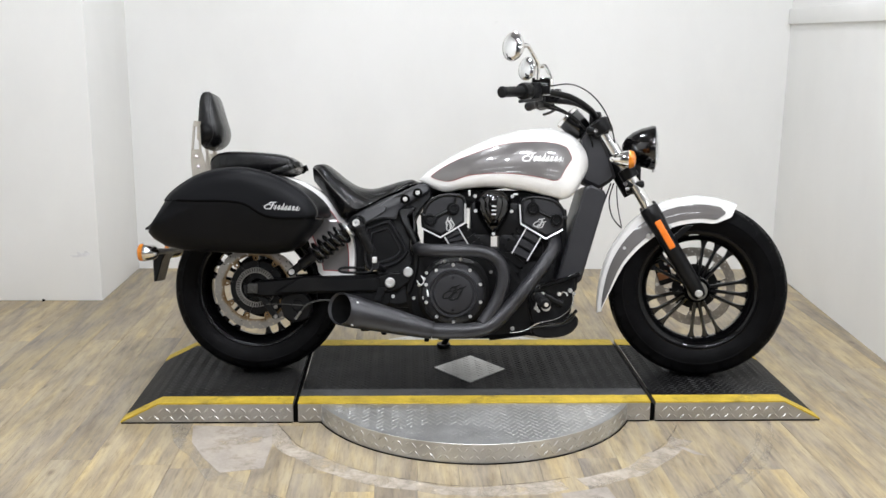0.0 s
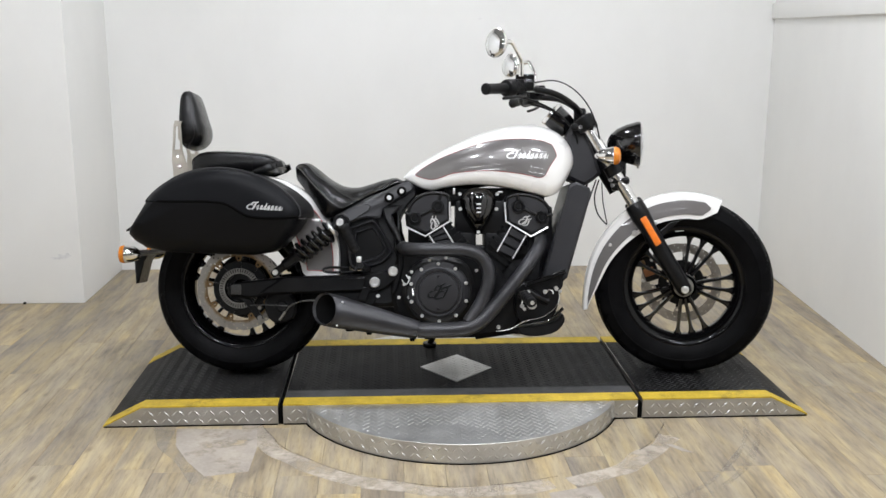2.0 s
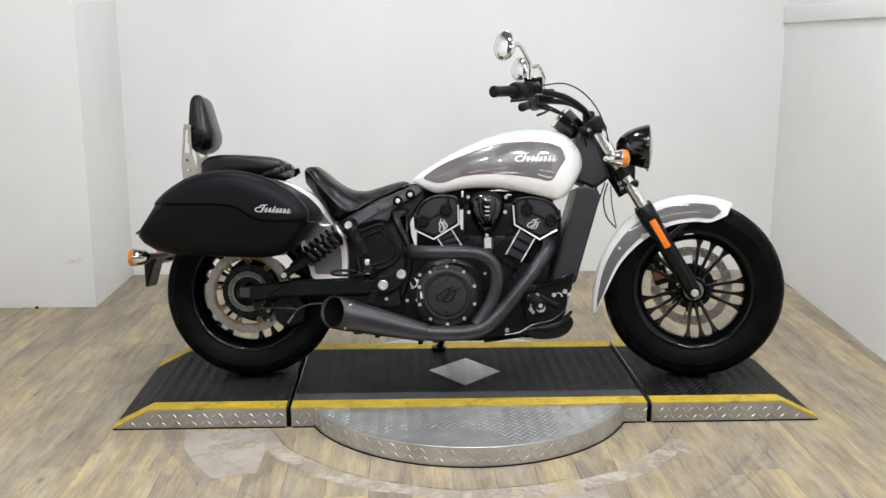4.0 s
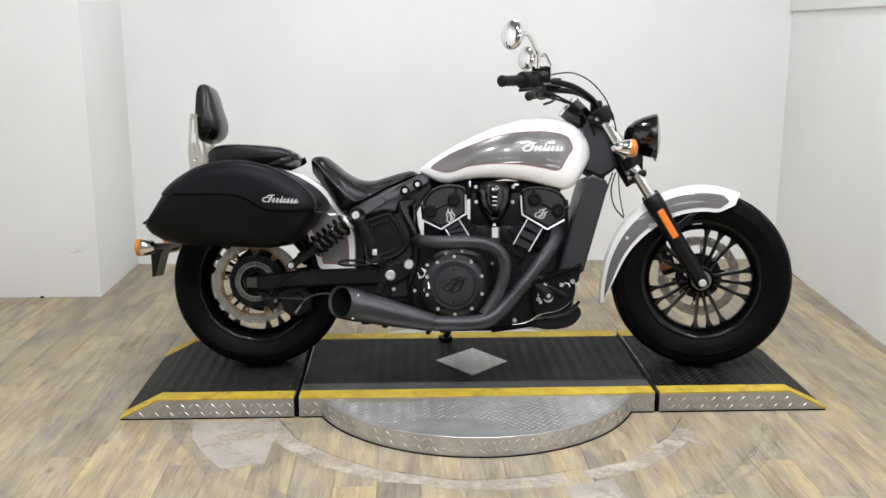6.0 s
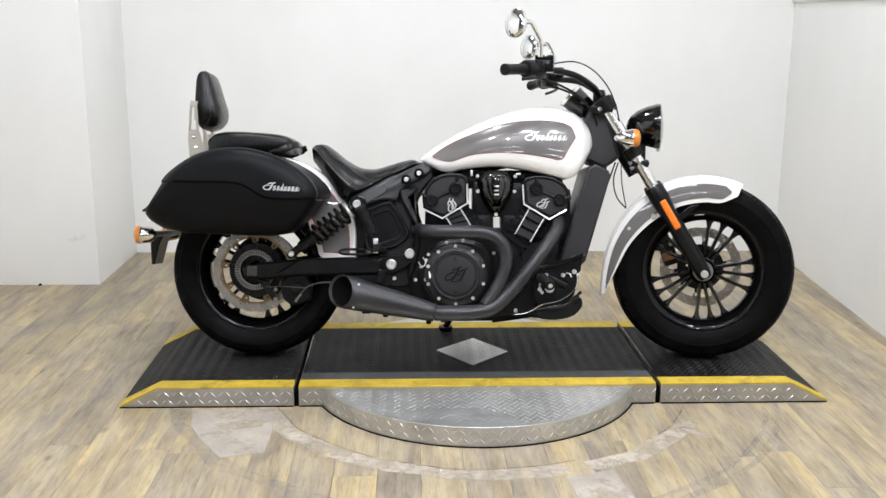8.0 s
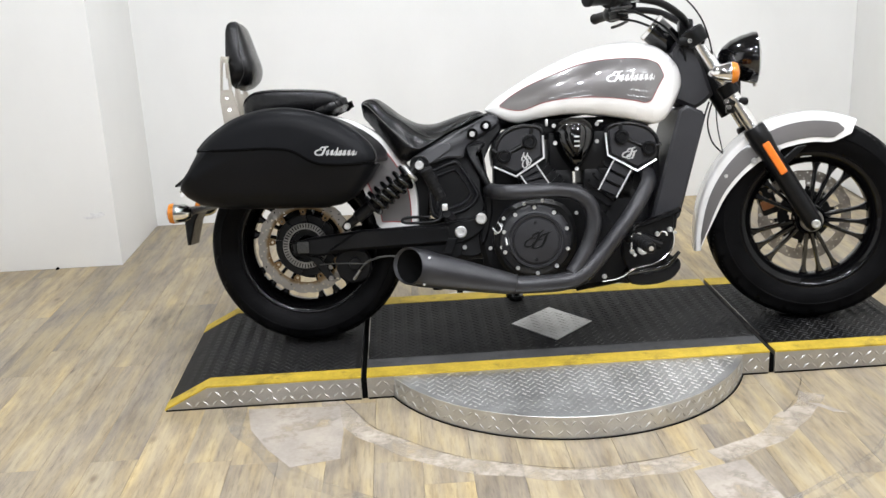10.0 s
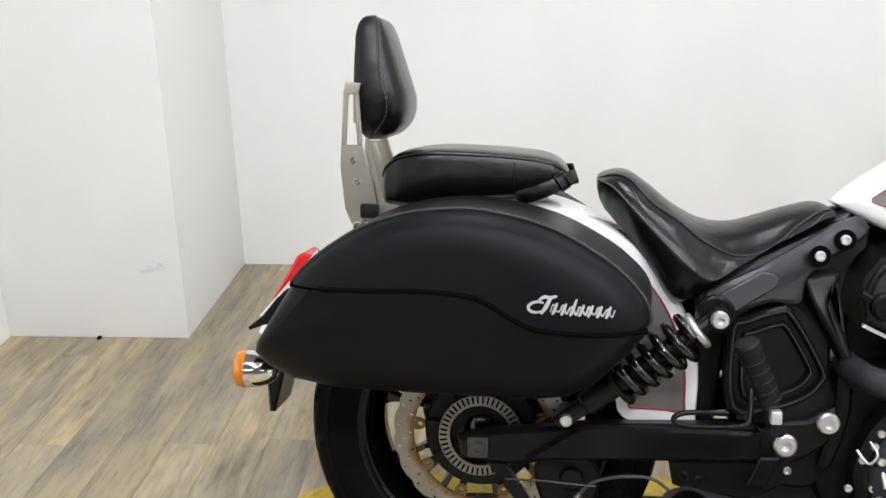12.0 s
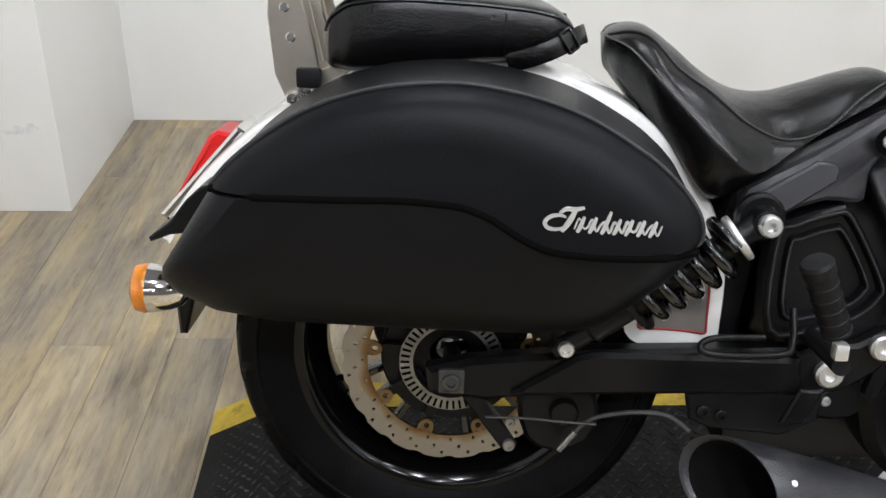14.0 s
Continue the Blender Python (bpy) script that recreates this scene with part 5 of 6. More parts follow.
for s in (-1, 1):
    bm = bmesh.new()
    rings(bm, [[Vector((x, s * y, z)) for x, z in draw_in(body, d)] for y, d in ((0.150, 0.006), (0.155, 0), (0.335, 0), (0.350, 0.003), (0.364, 0.010), (0.375, 0.021), (0.383, 0.037), (0.388, 0.058))])
    for v in bm.verts:
        if v.co.z < 0.545:
            v.co.y -= s * (0.545 - v.co.z) * 0.56 * max(0, (abs(v.co.y) - 0.16) / 0.22)
    bag = part("saddlebag", bm, VINYL, bike, "black vinyl hard saddlebag with silver emblem", angle=50)
    bm = bmesh.new()
    rings(bm, [[Vector((x + 0.11 * max(0.0, 0.346 - y) * min(1.0, max(0.0, (x + 0.80) / 0.26)), s * y, z)) for x, z in draw_in(lid, d)] for y, d in ((0.146, 0.006), (0.152, 0), (0.346, 0), (0.352, 0.001), (0.360, 0.005), (0.371, 0.013), (0.380, 0.026), (0.386, 0.044), (0.389, 0.070))])
    part("lid", bm, VINYL, bag, "black vinyl covered lid", angle=50)
    part("piping", tube([(x, s * 0.3525, z) for x, z in arch], 0.0024, 8, steps=1), WELT, bag, "raised welt round the lid")
    lip = [(-1.030 + 0.492 * k / 40, seam_line(-1.030 + 0.492 * k / 40)) for k in range(41)]
    # Black bead laid along the seam as the shade under the lid.
    part("lid_gap_shade", tube([(x, s * (0.3862 - 0.030 * (1 - k / 4 if k < 4 else (k - 37) / 3 if k > 37 else 0)), z) for k, (x, z) in enumerate(lip)], 0.0046, 10, steps=1), SEAM_DARK, bag, "black bead as shade in the gap under the lid")
    if s < 0:
        put = lambda u, v, h: Vector((-0.698 + u, -(0.3885 + h), 0.586 + v - 0.05 * u))
    else:
        put = lambda u, v, h: Vector((-0.585 - u, 0.3885 + h, 0.586 + v))
    part("emblem", strokes(put, 0.118, 0.0025), EMBLEM, bag, "raised silver script emblem")
    part("bag_mount", plate_y([(-1.102, 0.508), (-1.040, 0.585), (-1.020, 0.590), (-1.030, 0.520), (-1.080, 0.480)], s * 0.088, s * 0.148, 0.004), SATIN, bag, "black bag mount")
    part("hinge", plate_y([(-1.060, 0.580), (-1.074, 0.576), (-1.092, 0.560), (-1.112, 0.534), (-1.138, 0.514), (-1.136, 0.509), (-1.112, 0.518), (-1.096, 0.520), (-1.060, 0.566)], s * 0.175, s * 0.225, 0.002), SATIN, bag, "black lid latch")

# -- tail --
bm = slab([(-1.074, 0.602), (-1.096, 0.607), (-1.108, 0.600), (-1.150, 0.528), (-1.168, 0.497), (-1.164, 0.490)], [(-0.040, 0.006), (-0.036, 0.0015), (0.036, 0.0015), (0.040, 0.006)])
tail = part("tail_light", bm, RED_LENS, bike, "red tail light lens with chrome rim")
part("rim", plate_y([(-1.058, 0.606), (-1.068, 0.613), (-1.176, 0.492), (-1.166, 0.482)], -0.048, 0.048, 0.004), CHROME, tail, "chrome tail light rim")
bm = plate_y([(-1.165, 0.440), (-1.105, 0.440), (-1.128, 0.400), (-1.148, 0.322), (-1.158, 0.322)], -0.055, 0.055, 0.004)
part("plate_bracket", bm, SATIN, bike, "black plate bracket under the tail")
part("tail_bar", rod((-1.115, -0.17, 0.432), (-1.115, 0.17, 0.432), 0.010), SATIN, bike, "black signal bar")
for s in (-1, 1):
    at = Matrix.Translation((-1.108, s * 0.165, 0.430))
    bm = lathe([(0.0, 0.000), (0.012, -0.002), (0.021, -0.010), (0.027, -0.024), (0.030, -0.042), (0.031, -0.050), (0.028, -0.052)], 28, None, at, "X")
    sig = part("turn_signal", bm, CHROME, bike, "chrome rear turn signal with amber lens")
    part("lens", lathe([(0.030, -0.0505), (0.0315, -0.056), (0.029, -0.066), (0.018, -0.072), (0.0, -0.074)], 28, None, at, "X"), AMBER, sig, "amber lens")

# -- frame, swingarm and shocks --
side = [(-0.165, 0.664), (-0.185, 0.676), (-0.300, 0.640), (-0.425, 0.577), (-0.440, 0.556), (-0.432, 0.530), (-0.392, 0.500), (-0.372, 0.430), (-0.350, 0.380), (-0.345, 0.310), (-0.320, 0.262), (-0.250, 0.255), (-0.215, 0.300), (-0.205, 0.380), (-0.230, 0.450), (-0.222, 0.540), (-0.190, 0.600), (-0.160, 0.635)]
frame_ob = None


def taper(bm, s):
    """Draws the upper frame in towards the steering head."""
    for v in bm.verts:
        v.co.y -= s * float(np.interp(v.co.x, [-0.43, -0.30, -0.21, -0.16], [0.0, 0.022, 0.066, 0.075])) * min(1.0, max(0.0, (v.co.z - 0.55) / 0.06))
    return bm


for s in (-1, 1):
    bm = taper(plate_y(smooth_loop(side, 3), s * 0.085, s * 0.135, 0.006), s)
    if frame_ob is None:
        frame_ob = part("frame", bm, SATIN, bike, "black cast frame with side plates")
    else:
        part("side_casting", bm, SATIN, frame_ob)
    bar = smooth_loop([(-0.425, 0.570), (-0.343, 0.610), (-0.209, 0.681), (-0.174, 0.678), (-0.168, 0.657), (-0.197, 0.636), (-0.252, 0.606), (-0.274, 0.588), (-0.282, 0.560), (-0.300, 0.556), (-0.330, 0.558), (-0.372, 0.545), (-0.428, 0.530)], 2)
    part("top_rail", taper(plate_y(bar, s * 0.132, s * 0.156, 0.006), s), RAIL, frame_ob, "satin black upper rail with sheen painted grey")
    shelf = [(-0.428, 0.553), (-0.422, 0.562), (-0.345, 0.605), (-0.322, 0.603), (-0.316, 0.597), (-0.320, 0.582), (-0.386, 0.541), (-0.402, 0.541)]
    part("side_rib", taper(plate_y(shelf, s * 0.150, s * 0.163, 0.003), s), RAIL, frame_ob, "raised rib on the upper rail")
    outer = smooth_loop([(-0.390, 0.515), (-0.369, 0.533), (-0.318, 0.551), (-0.294, 0.543), (-0.242, 0.455), (-0.244, 0.430), (-0.268, 0.405), (-0.315, 0.386), (-0.385, 0.384)], 4)
    mx, mz = -0.318, 0.462
    bm = bmesh.new()
    rings(bm, [[Vector((mx + (x - mx) * f, s * y, mz + (z - mz) * f)) for x, z in outer] for y, f in ((0.120, 1.0), (0.150, 1.0), (0.156, 0.95), (0.156, 0.88), (0.147, 0.83), (0.147, 0.74), (0.153, 0.70), (0.153, 0.65), (0.143, 0.60), (0.143, 0.30))])
    part("side_cover", bm, SATIN, frame_ob, "black side cover with stepped recess", angle=25)
    # Paler lines drawn in for the highlights on the stepped edges.
    for f, y in ((0.915, 0.1562), (0.675, 0.1532)):
        loop = [Vector((mx + (x - mx) * f, s * y, mz + (z - mz) * f)) for x, z in outer]
        part("edge_highlight", tube(loop + loop[:1], 0.0016, 6, steps=1), RAIL, frame_ob, "painted highlight along the side cover edge")
    edge = smooth_loop([(-0.225, 0.300), (-0.200, 0.390), (-0.205, 0.474), (-0.222, 0.474), (-0.224, 0.390), (-0.245, 0.300)], 2)
    part("front_rail", plate_y(edge, s * 0.130, s * 0.158, 0.006), SATIN, frame_ob)
    ridge = smooth_loop([(-0.268, 0.594), (-0.272, 0.573), (-0.259, 0.538), (-0.239, 0.503), (-0.218, 0.466), (-0.203, 0.468), (-0.215, 0.507), (-0.230, 0.537), (-0.235, 0.565), (-0.213, 0.600)], 3)
    bm = slab(ridge, [(s * 0.120, 0.0), (s * 0.150, 0.0), (s * 0.157, 0.004), (s * 0.159, 0.009)])
    part("side_ridge", taper(bm, s), SATIN, frame_ob, "glossy curved frame ridge", angle=60)
    for x, z, r, y in ((-0.252, 0.627, 0.013, 0.120), (-0.209, 0.650, 0.013, 0.098)):
        # Recess floor coloured black for its shade.
        part("recess", lathe([(0.0, 0.0), (r, 0.0), (r + 0.002, 0.002), (r + 0.004, 0.0022)], 24, None, Matrix.Translation((x, s * y, z)) @ Matrix.Rotation(0 if s > 0 else math.pi, 4, "X")), SEAM_DARK, frame_ob)
        part("frame_bolt", bolt((x, s * (y + 0.001), z), (0, s, 0), 0.0085, 0.006), STEEL, frame_ob, "bright frame bolt")
    for x, z, r in ((-0.237, 0.372, 0.0175), (-0.300, 0.334, 0.0185)):
        part("pivot_bolt", bolt((x, s * 0.158, z), (0, s, 0), r, 0.014), STEEL, frame_ob, "large bright pivot bolt")
    for x, z in ((-0.318, 0.350), (-0.323, 0.316), (-0.290, 0.285)):
        part("frame_bolt", bolt((x, s * 0.140, z), (0, s, 0), 0.007, 0.006), STEEL, frame_ob, "small frame bolt")
    part("pivot_plate", plate_y(smooth_loop([(-0.340, 0.360), (-0.265, 0.372), (-0.225, 0.395), (-0.212, 0.360), (-0.270, 0.310), (-0.330, 0.300)], 2), s * 0.134, s * 0.158, 0.005), SATIN, frame_ob)
    arm = [(-0.310, 0.362), (-0.300, 0.300), (-0.640, 0.289), (-0.735, 0.278), (-0.810, 0.286), (-0.815, 0.322), (-0.760, 0.335), (-0.660, 0.345), (-0.600, 0.352)]
    if s < 0:
        swing = part("swingarm", plate_y(arm, -0.152, -0.118, 0.007), SATIN, bike, "black swingarm")
    else:
        part("far_arm", plate_y(arm, 0.118, 0.152, 0.007), SATIN, swing)
    part("arm_casting", plate_y([(-0.335, 0.352), (-0.330, 0.304), (-0.690, 0.291), (-0.704, 0.295), (-0.622, 0.348), (-0.600, 0.354)], s * 0.148, s * 0.163, 0.006), SATIN, swing, "smooth outer swingarm casting")
part("cross_tube", rod((-0.50, -0.13, 0.315), (-0.50, 0.13, 0.315), 0.022, 16), SATIN, swing)

for s in (-1, 1):
    top, bot = Vector((-0.415, s * 0.190, 0.541)), Vector((-0.640, s * 0.172, 0.369))
    d = (bot - top).normalized()
    q = Matrix.Translation(top) @ d.to_track_quat("Z", "Y").to_matrix().to_4x4()
    n = (bot - top).length
    bm = lathe([(0, -0.018), (0.014, -0.016), (0.016, 0.0), (0.014, 0.03), (0.0165, 0.035), (0.0165, n * 0.55), (0.019, n * 0.56), (0.019, n * 0.86), (0.014, n * 0.88), (0.014, n), (0.010, n + 0.016), (0, n + 0.017)], 24, None, q, "Z")
    shock = part("shock_absorber", bm, SATIN, bike, "black coil spring rear shock")
    turns, r = 5.8, 0.0325
    helix = [q @ Vector((r * math.cos(a), r * math.sin(a), 0.044 + (n * 0.64 - 0.044) * a / (2 * math.pi * turns))) for a in np.linspace(0, 2 * math.pi * turns, 150)]
    part("spring", tube(helix, 0.0072, 10, steps=1), GLOSS, shock, "black coil spring")
    part("preload_collar", lathe([(0.018, 0.031), (0.029, 0.032), (0.0305, 0.034), (0.0305, 0.039), (0.029, 0.041), (0.018, 0.042)], 28, None, q, "Z"), STEEL, shock, "bright spring collar")
    part("lower_collar", lathe([(0.018, n * 0.64), (0.033, n * 0.642), (0.033, n * 0.665), (0.018, n * 0.675)], 28, None, q, "Z"), SATIN, shock)
    part("shock_bolt", bolt(top + Vector((0, s * 0.014, 0)), (0, s, 0), 0.0138, 0.016), STEEL, shock, "bright domed shock bolt")
    part("lower_bolt", bolt(bot + Vector((0, s * 0.010, 0)), (0, s, 0), 0.0105, 0.010), STEEL, shock, "steel lower shock bolt")
    part("upper_bracket", plate_y([(top.x + 0.030 * math.cos(a), top.z + 0.030 * math.sin(a)) for a in np.linspace(0, 2 * math.pi, 25)[:-1]], s * 0.160, s * 0.178, 0.004), SATIN, shock, "round black shock bracket")
    part("shock_mount", rod((top.x, s * 0.13, top.z), (top.x, s * 0.205, top.z), 0.017, 16), SATIN, shock)
    part("shock_mount", rod((bot.x, s * 0.13, bot.z), (bot.x, s * 0.18, bot.z), 0.013, 16), SATIN, shock)

# passenger footpegs, folded up
for s in (-1, 1):
    a, b = Vector((-0.396, s * 0.312, 0.530)), Vector((-0.346, s * 0.292, 0.424))
    q = Matrix.Translation(a) @ (b - a).normalized().to_track_quat("Z", "Y").to_matrix().to_4x4()
    prof = [(0, -0.004), (0.016, -0.002), (0.019, 0.002), (0.0185, 0.014)]
    for k in range(5):
        h = 0.016 + 0.016 * k
        prof += [(0.0165, h), (0.0165, h + 0.011), (0.0175, h + 0.012), (0.0175, h + 0.015)]
    prof += [(0.013, 0.099), (0, 0.10)]
    peg = part("passenger_footpeg", lathe(prof, 24, None, q, "Z"), HOSE, bike, "folded black rubber passenger footpeg")
    part("clevis", box(-0.353, -0.337, s * 0.287 - 0.008, s * 0.287 + 0.008, 0.408, 0.428, 0.003), STEEL, peg, "bright footpeg clevis")
    part("peg_bracket", rod((-0.325, s * 0.140, 0.380), (-0.340, s * 0.286, 0.398), 0.011, 14), SATIN, peg)
    part("wire_guard", tube([(-0.355, s * 0.160, 0.420), (-0.360, s * 0.185, 0.385), (-0.375, s * 0.195, 0.372), (-0.455, s * 0.195, 0.370), (-0.475, s * 0.190, 0.378), (-0.455, s * 0.180, 0.386), (-0.390, s * 0.170, 0.384)], 0.0045, 10), SATIN, peg, "black wire loop")

# -- engine --
case = smooth_loop([(-0.230, 0.400), (-0.180, 0.452), (0.000, 0.440), (0.090, 0.420), (0.170, 0.330), (0.215, 0.240), (0.190, 0.170), (0.060, 0.140), (-0.120, 0.150), (-0.215, 0.200), (-0.245, 0.300)], 3)
engine = part("engine", plate_y(case, -0.150, 0.150, 0.015), SATIN, bike, "black V-twin engine with silver edged heads")
part("crankcase_lobe", plate_y(smooth_loop([(-0.205, 0.30), (-0.165, 0.395), (-0.080, 0.425), (0.010, 0.405), (0.045, 0.330), (0.030, 0.245), (-0.050, 0.190), (-0.160, 0.205)], 3), -0.205, -0.145, 0.012), SATIN, engine)
cc = Matrix.Translation((-0.079, -0.2, 0.303))
bm = lathe([(0.0, -0.038), (0.040, -0.039), (0.0655, -0.037), (0.068, -0.0345), (0.0685, -0.030), (0.0735, -0.030), (0.0745, -0.036), (0.079, -0.0365), (0.081, -0.030), (0.083, -0.020), (0.100, -0.014), (0.106, -0.008), (0.108, 0.004)], 72, None, cc)
cover = part("clutch_cover", bm, GREYSATIN, engine, "round black clutch cover with raised emblem")
for k in range(10):
    a = 2 * math.pi * k / 10 + 0.33
    part("cover_bolt", bolt((-0.079 + 0.098 * math.cos(a), -0.2145, 0.303 + 0.098 * math.sin(a)), (0, -1, 0), 0.0065, 0.006), STEEL, engine, "bright cover bolt")
    bm = lathe([(0, 0.004), (0.012, 0.004), (0.012, -0.015), (0.0095, -0.017), (0, -0.017)], 16, None, Matrix.Translation((-0.079 + 0.098 * math.cos(a), -0.2 + 0.003, 0.303 + 0.098 * math.sin(a))))
    part("bolt_boss", bm, SATIN, engine)
for dz in (0.055, -0.055):
    part("cap_screw", bolt((-0.081, -0.2385, 0.303 + dz), (0, -1, 0), 0.0045, 0.0025), SATIN, engine)
for du, dv in ((0.004, 0.003), (0.026, -0.002)):
    put = lambda u, v, h: Vector((-0.120 + du + u * 0.72, -(0.2385 + h), 0.284 + dv + v * 0.72 + u * 0.18))
    part("cover_emblem", crest(put, 0.25, 0.0016), SATIN, engine, "raised emblem on the cover")
for x, z in ((-0.180, 0.352), (-0.172, 0.372), (-0.165, 0.350), (-0.215, 0.285), (-0.180, 0.286), (-0.197, 0.330), (0.052, 0.375), (0.075, 0.288), (0.040, 0.190), (-0.02, 0.160), (-0.110, 0.412), (-0.055, 0.420)):
    part("case_bolt", bolt((x, -0.205 if x < 0.05 else -0.150, z), (0, -1, 0), 0.006, 0.006), STEEL, engine, "bright case bolt")
part("oil_line", tube([(-0.205, -0.205, 0.345), (-0.192, -0.222, 0.33), (-0.180, -0.222, 0.345), (-0.190, -0.215, 0.362)], 0.0022, 8), STEEL, engine, "bright small oil line")
part("oil_fitting", rod((-0.170, -0.208, 0.330), (-0.165, -0.222, 0.292), 0.0042, 10), STEEL, engine, "bright fitting")
bm = plate_y(smooth_loop([(0.130, 0.170), (0.200, 0.150), (0.330, 0.168), (0.352, 0.205), (0.330, 0.215), (0.240, 0.190), (0.150, 0.185)], 2), -0.14, 0.12, 0.008)
part("belly_pan", bm, SATIN, engine, "black belly cover")
part("pedal_pivot", lathe([(0.0, -0.012), (0.006, -0.012), (0.0075, -0.009), (0.015, -0.008), (0.0165, -0.004), (0.0165, 0.004)], 28, None, Matrix.Translation((0.241, -0.196, 0.260))), STEEL, engine, "bright round pedal pivot")


def cylinder(name, line, y, tilt, poly, bosses, legs, emblem_at, turn_by):
    """A cylinder with its head: a finned barrel below a faceted cover with machined silver edges."""
    head = part(name, plate_y(poly, y, y + 0.20, 0.006), SATIN, engine, "black faceted cylinder head with silver edge")
    part("head_step", plate_y(inset_loop(poly, 0.010), y - 0.012, y + 0.002, 0.004), GREYSATIN, head)
    part("silver_edge", tube([(x, y - 0.012, z) for x, z in line], 0.0040, 4, steps=1), SILVER, head, "machined silver edge")
    part("head_rim", tube([(x, y - 0.011, z) for x, z in inset_loop(poly, 0.008)[:8]], 0.0055, 8, steps=3), SATIN, head)
    mid = (Vector(bosses[0]) + Vector(bosses[1])) / 2
    for x, z in bosses:
        part("boss", lathe([(0, 0.0), (0.022, 0.0), (0.022, -0.016), (0.018, -0.021), (0.0135, -0.021), (0.012, -0.016), (0, -0.016)], 28, None, Matrix.Translation((x, y - 0.010, z))), SATIN, head)
        out = (Vector((x, z)) - Vector(emblem_at)).normalized()
        a = Vector((x, z)) + out * 0.018
        b = a + out * 0.022
        part("head_rib", tube([(a.x, y - 0.011, a.y), (b.x, y - 0.011, b.y)], 0.0065, 8, steps=1), SATIN, head)
    a, b = Vector(bosses[0]).lerp(mid, 0.42), Vector(bosses[1]).lerp(mid, 0.42)
    part("head_rib", tube([(a.x, y - 0.012, a.y), (b.x, y - 0.012, b.y)], 0.0065, 8, steps=1), SATIN, head)
    for (x0, z0), (x1, z1) in legs:
        part("silver_leg", tube([(x0, y - 0.004, z0), (x1, y - 0.005, z1)], 0.0034, 4, steps=1), SILVER, head, "machined silver edge")
    (ax, az), (bx, bz) = legs[0]
    (cx, cz), (ex, ez) = legs[1]
    for k in range(3):
        t0, t1 = k / 3 + 0.03, (k + 1) / 3 - 0.03
        quad = [(ax + (bx - ax) * t0, az + (bz - az) * t0), (ax + (bx - ax) * t1, az + (bz - az) * t1), (cx + (ex - cx) * t1, cz + (ez - cz) * t1), (cx + (ex - cx) * t0, cz + (ez - cz) * t0)]
        part("leg_panel", plate_y(quad, y + 0.030, y - 0.002, 0.003), GREYSATIN, head)
    put = lambda u, v, h: Vector((emblem_at[0] + u * math.cos(turn_by) - v * math.sin(turn_by), y - 0.0125 - h, emblem_at[1] + u * math.sin(turn_by) + v * math.cos(turn_by)))
    bm = crest(put, 0.130, 0.003)
    crest(lambda u, v, h: put(u + 0.012, v - 0.006, h * 0.8), 0.105, 0.003, bm)
    part("head_emblem", bm, EMBLEM, head, "small silver emblem plate")
    return head


rear_poly = [(-0.196, 0.565), (-0.186, 0.600), (-0.165, 0.627), (-0.135, 0.644), (-0.100, 0.651), (-0.062, 0.648), (-0.042, 0.638), (-0.036, 0.620), (-0.036, 0.546), (-0.122, 0.494), (-0.192, 0.524)]
front_poly = [(0.150, 0.622), (0.158, 0.636), (0.185, 0.645), (0.225, 0.646), (0.265, 0.637), (0.296, 0.618), (0.314, 0.590), (0.318, 0.560), (0.312, 0.524), (0.246, 0.492), (0.156, 0.542)]
cylinder("rear_cylinder_head", [(-0.192, 0.526), (-0.126, 0.494), (-0.040, 0.546), (-0.041, 0.613)], -0.140, 0, rear_poly, ((-0.162, 0.556), (-0.082, 0.596)), (((-0.112, 0.496), (-0.090, 0.462)), ((-0.064, 0.528), (-0.024, 0.464))), (-0.098, 0.516), 1.1)
cylinder("front_cylinder_head", [(0.151, 0.612), (0.156, 0.545), (0.244, 0.493), (0.304, 0.526)], -0.118, 0, front_poly, ((0.198, 0.598), (0.280, 0.560)), (((0.176, 0.530), (0.126, 0.440)), ((0.228, 0.498), (0.180, 0.415))), (0.200, 0.537), 0.1)
for name, base, up, y in (("rear_barrel", Vector((0.005, 0, 0.415)), Vector((-0.105, 0, 0.545)), -0.128), ("front_barrel", Vector((0.105, 0, 0.395)), Vector((0.215, 0, 0.535)), -0.106)):
    d = (up - base).normalized()
    side_v = Vector((d.z, 0, -d.x))
    bm = bmesh.new()
    loops = []
    for yy in (y + 0.012, -y - 0.012):
        loops.append([Vector((c + side_v * (sx * 0.047)).to_tuple()) + Vector((0, yy, 0)) for c, sx in ((base, -1), (base, 1), (up, 1), (up, -1))])
    rings(bm, loops)
    bar = part(name, bm, SATIN, engine, "black finned cylinder barrel")
    for k in range(7):
        bm = bmesh.new()
        c = base.lerp(up, 0.04 + k * 0.135)
        loops = []
        for yy, g in ((y, 0.006), (y + 0.006, 0), (-y - 0.006, 0), (-y, 0.006)):
            loops.append([Vector((c + side_v * (sx * (0.053 - g)) + d * (h * 0.0045)).to_tuple()) + Vector((0, yy, 0)) for sx, h in ((-1, -1), (1, -1), (1, 1), (-1, 1))])
        rings(bm, loops)
        part("fin", bm, SATIN, bar)

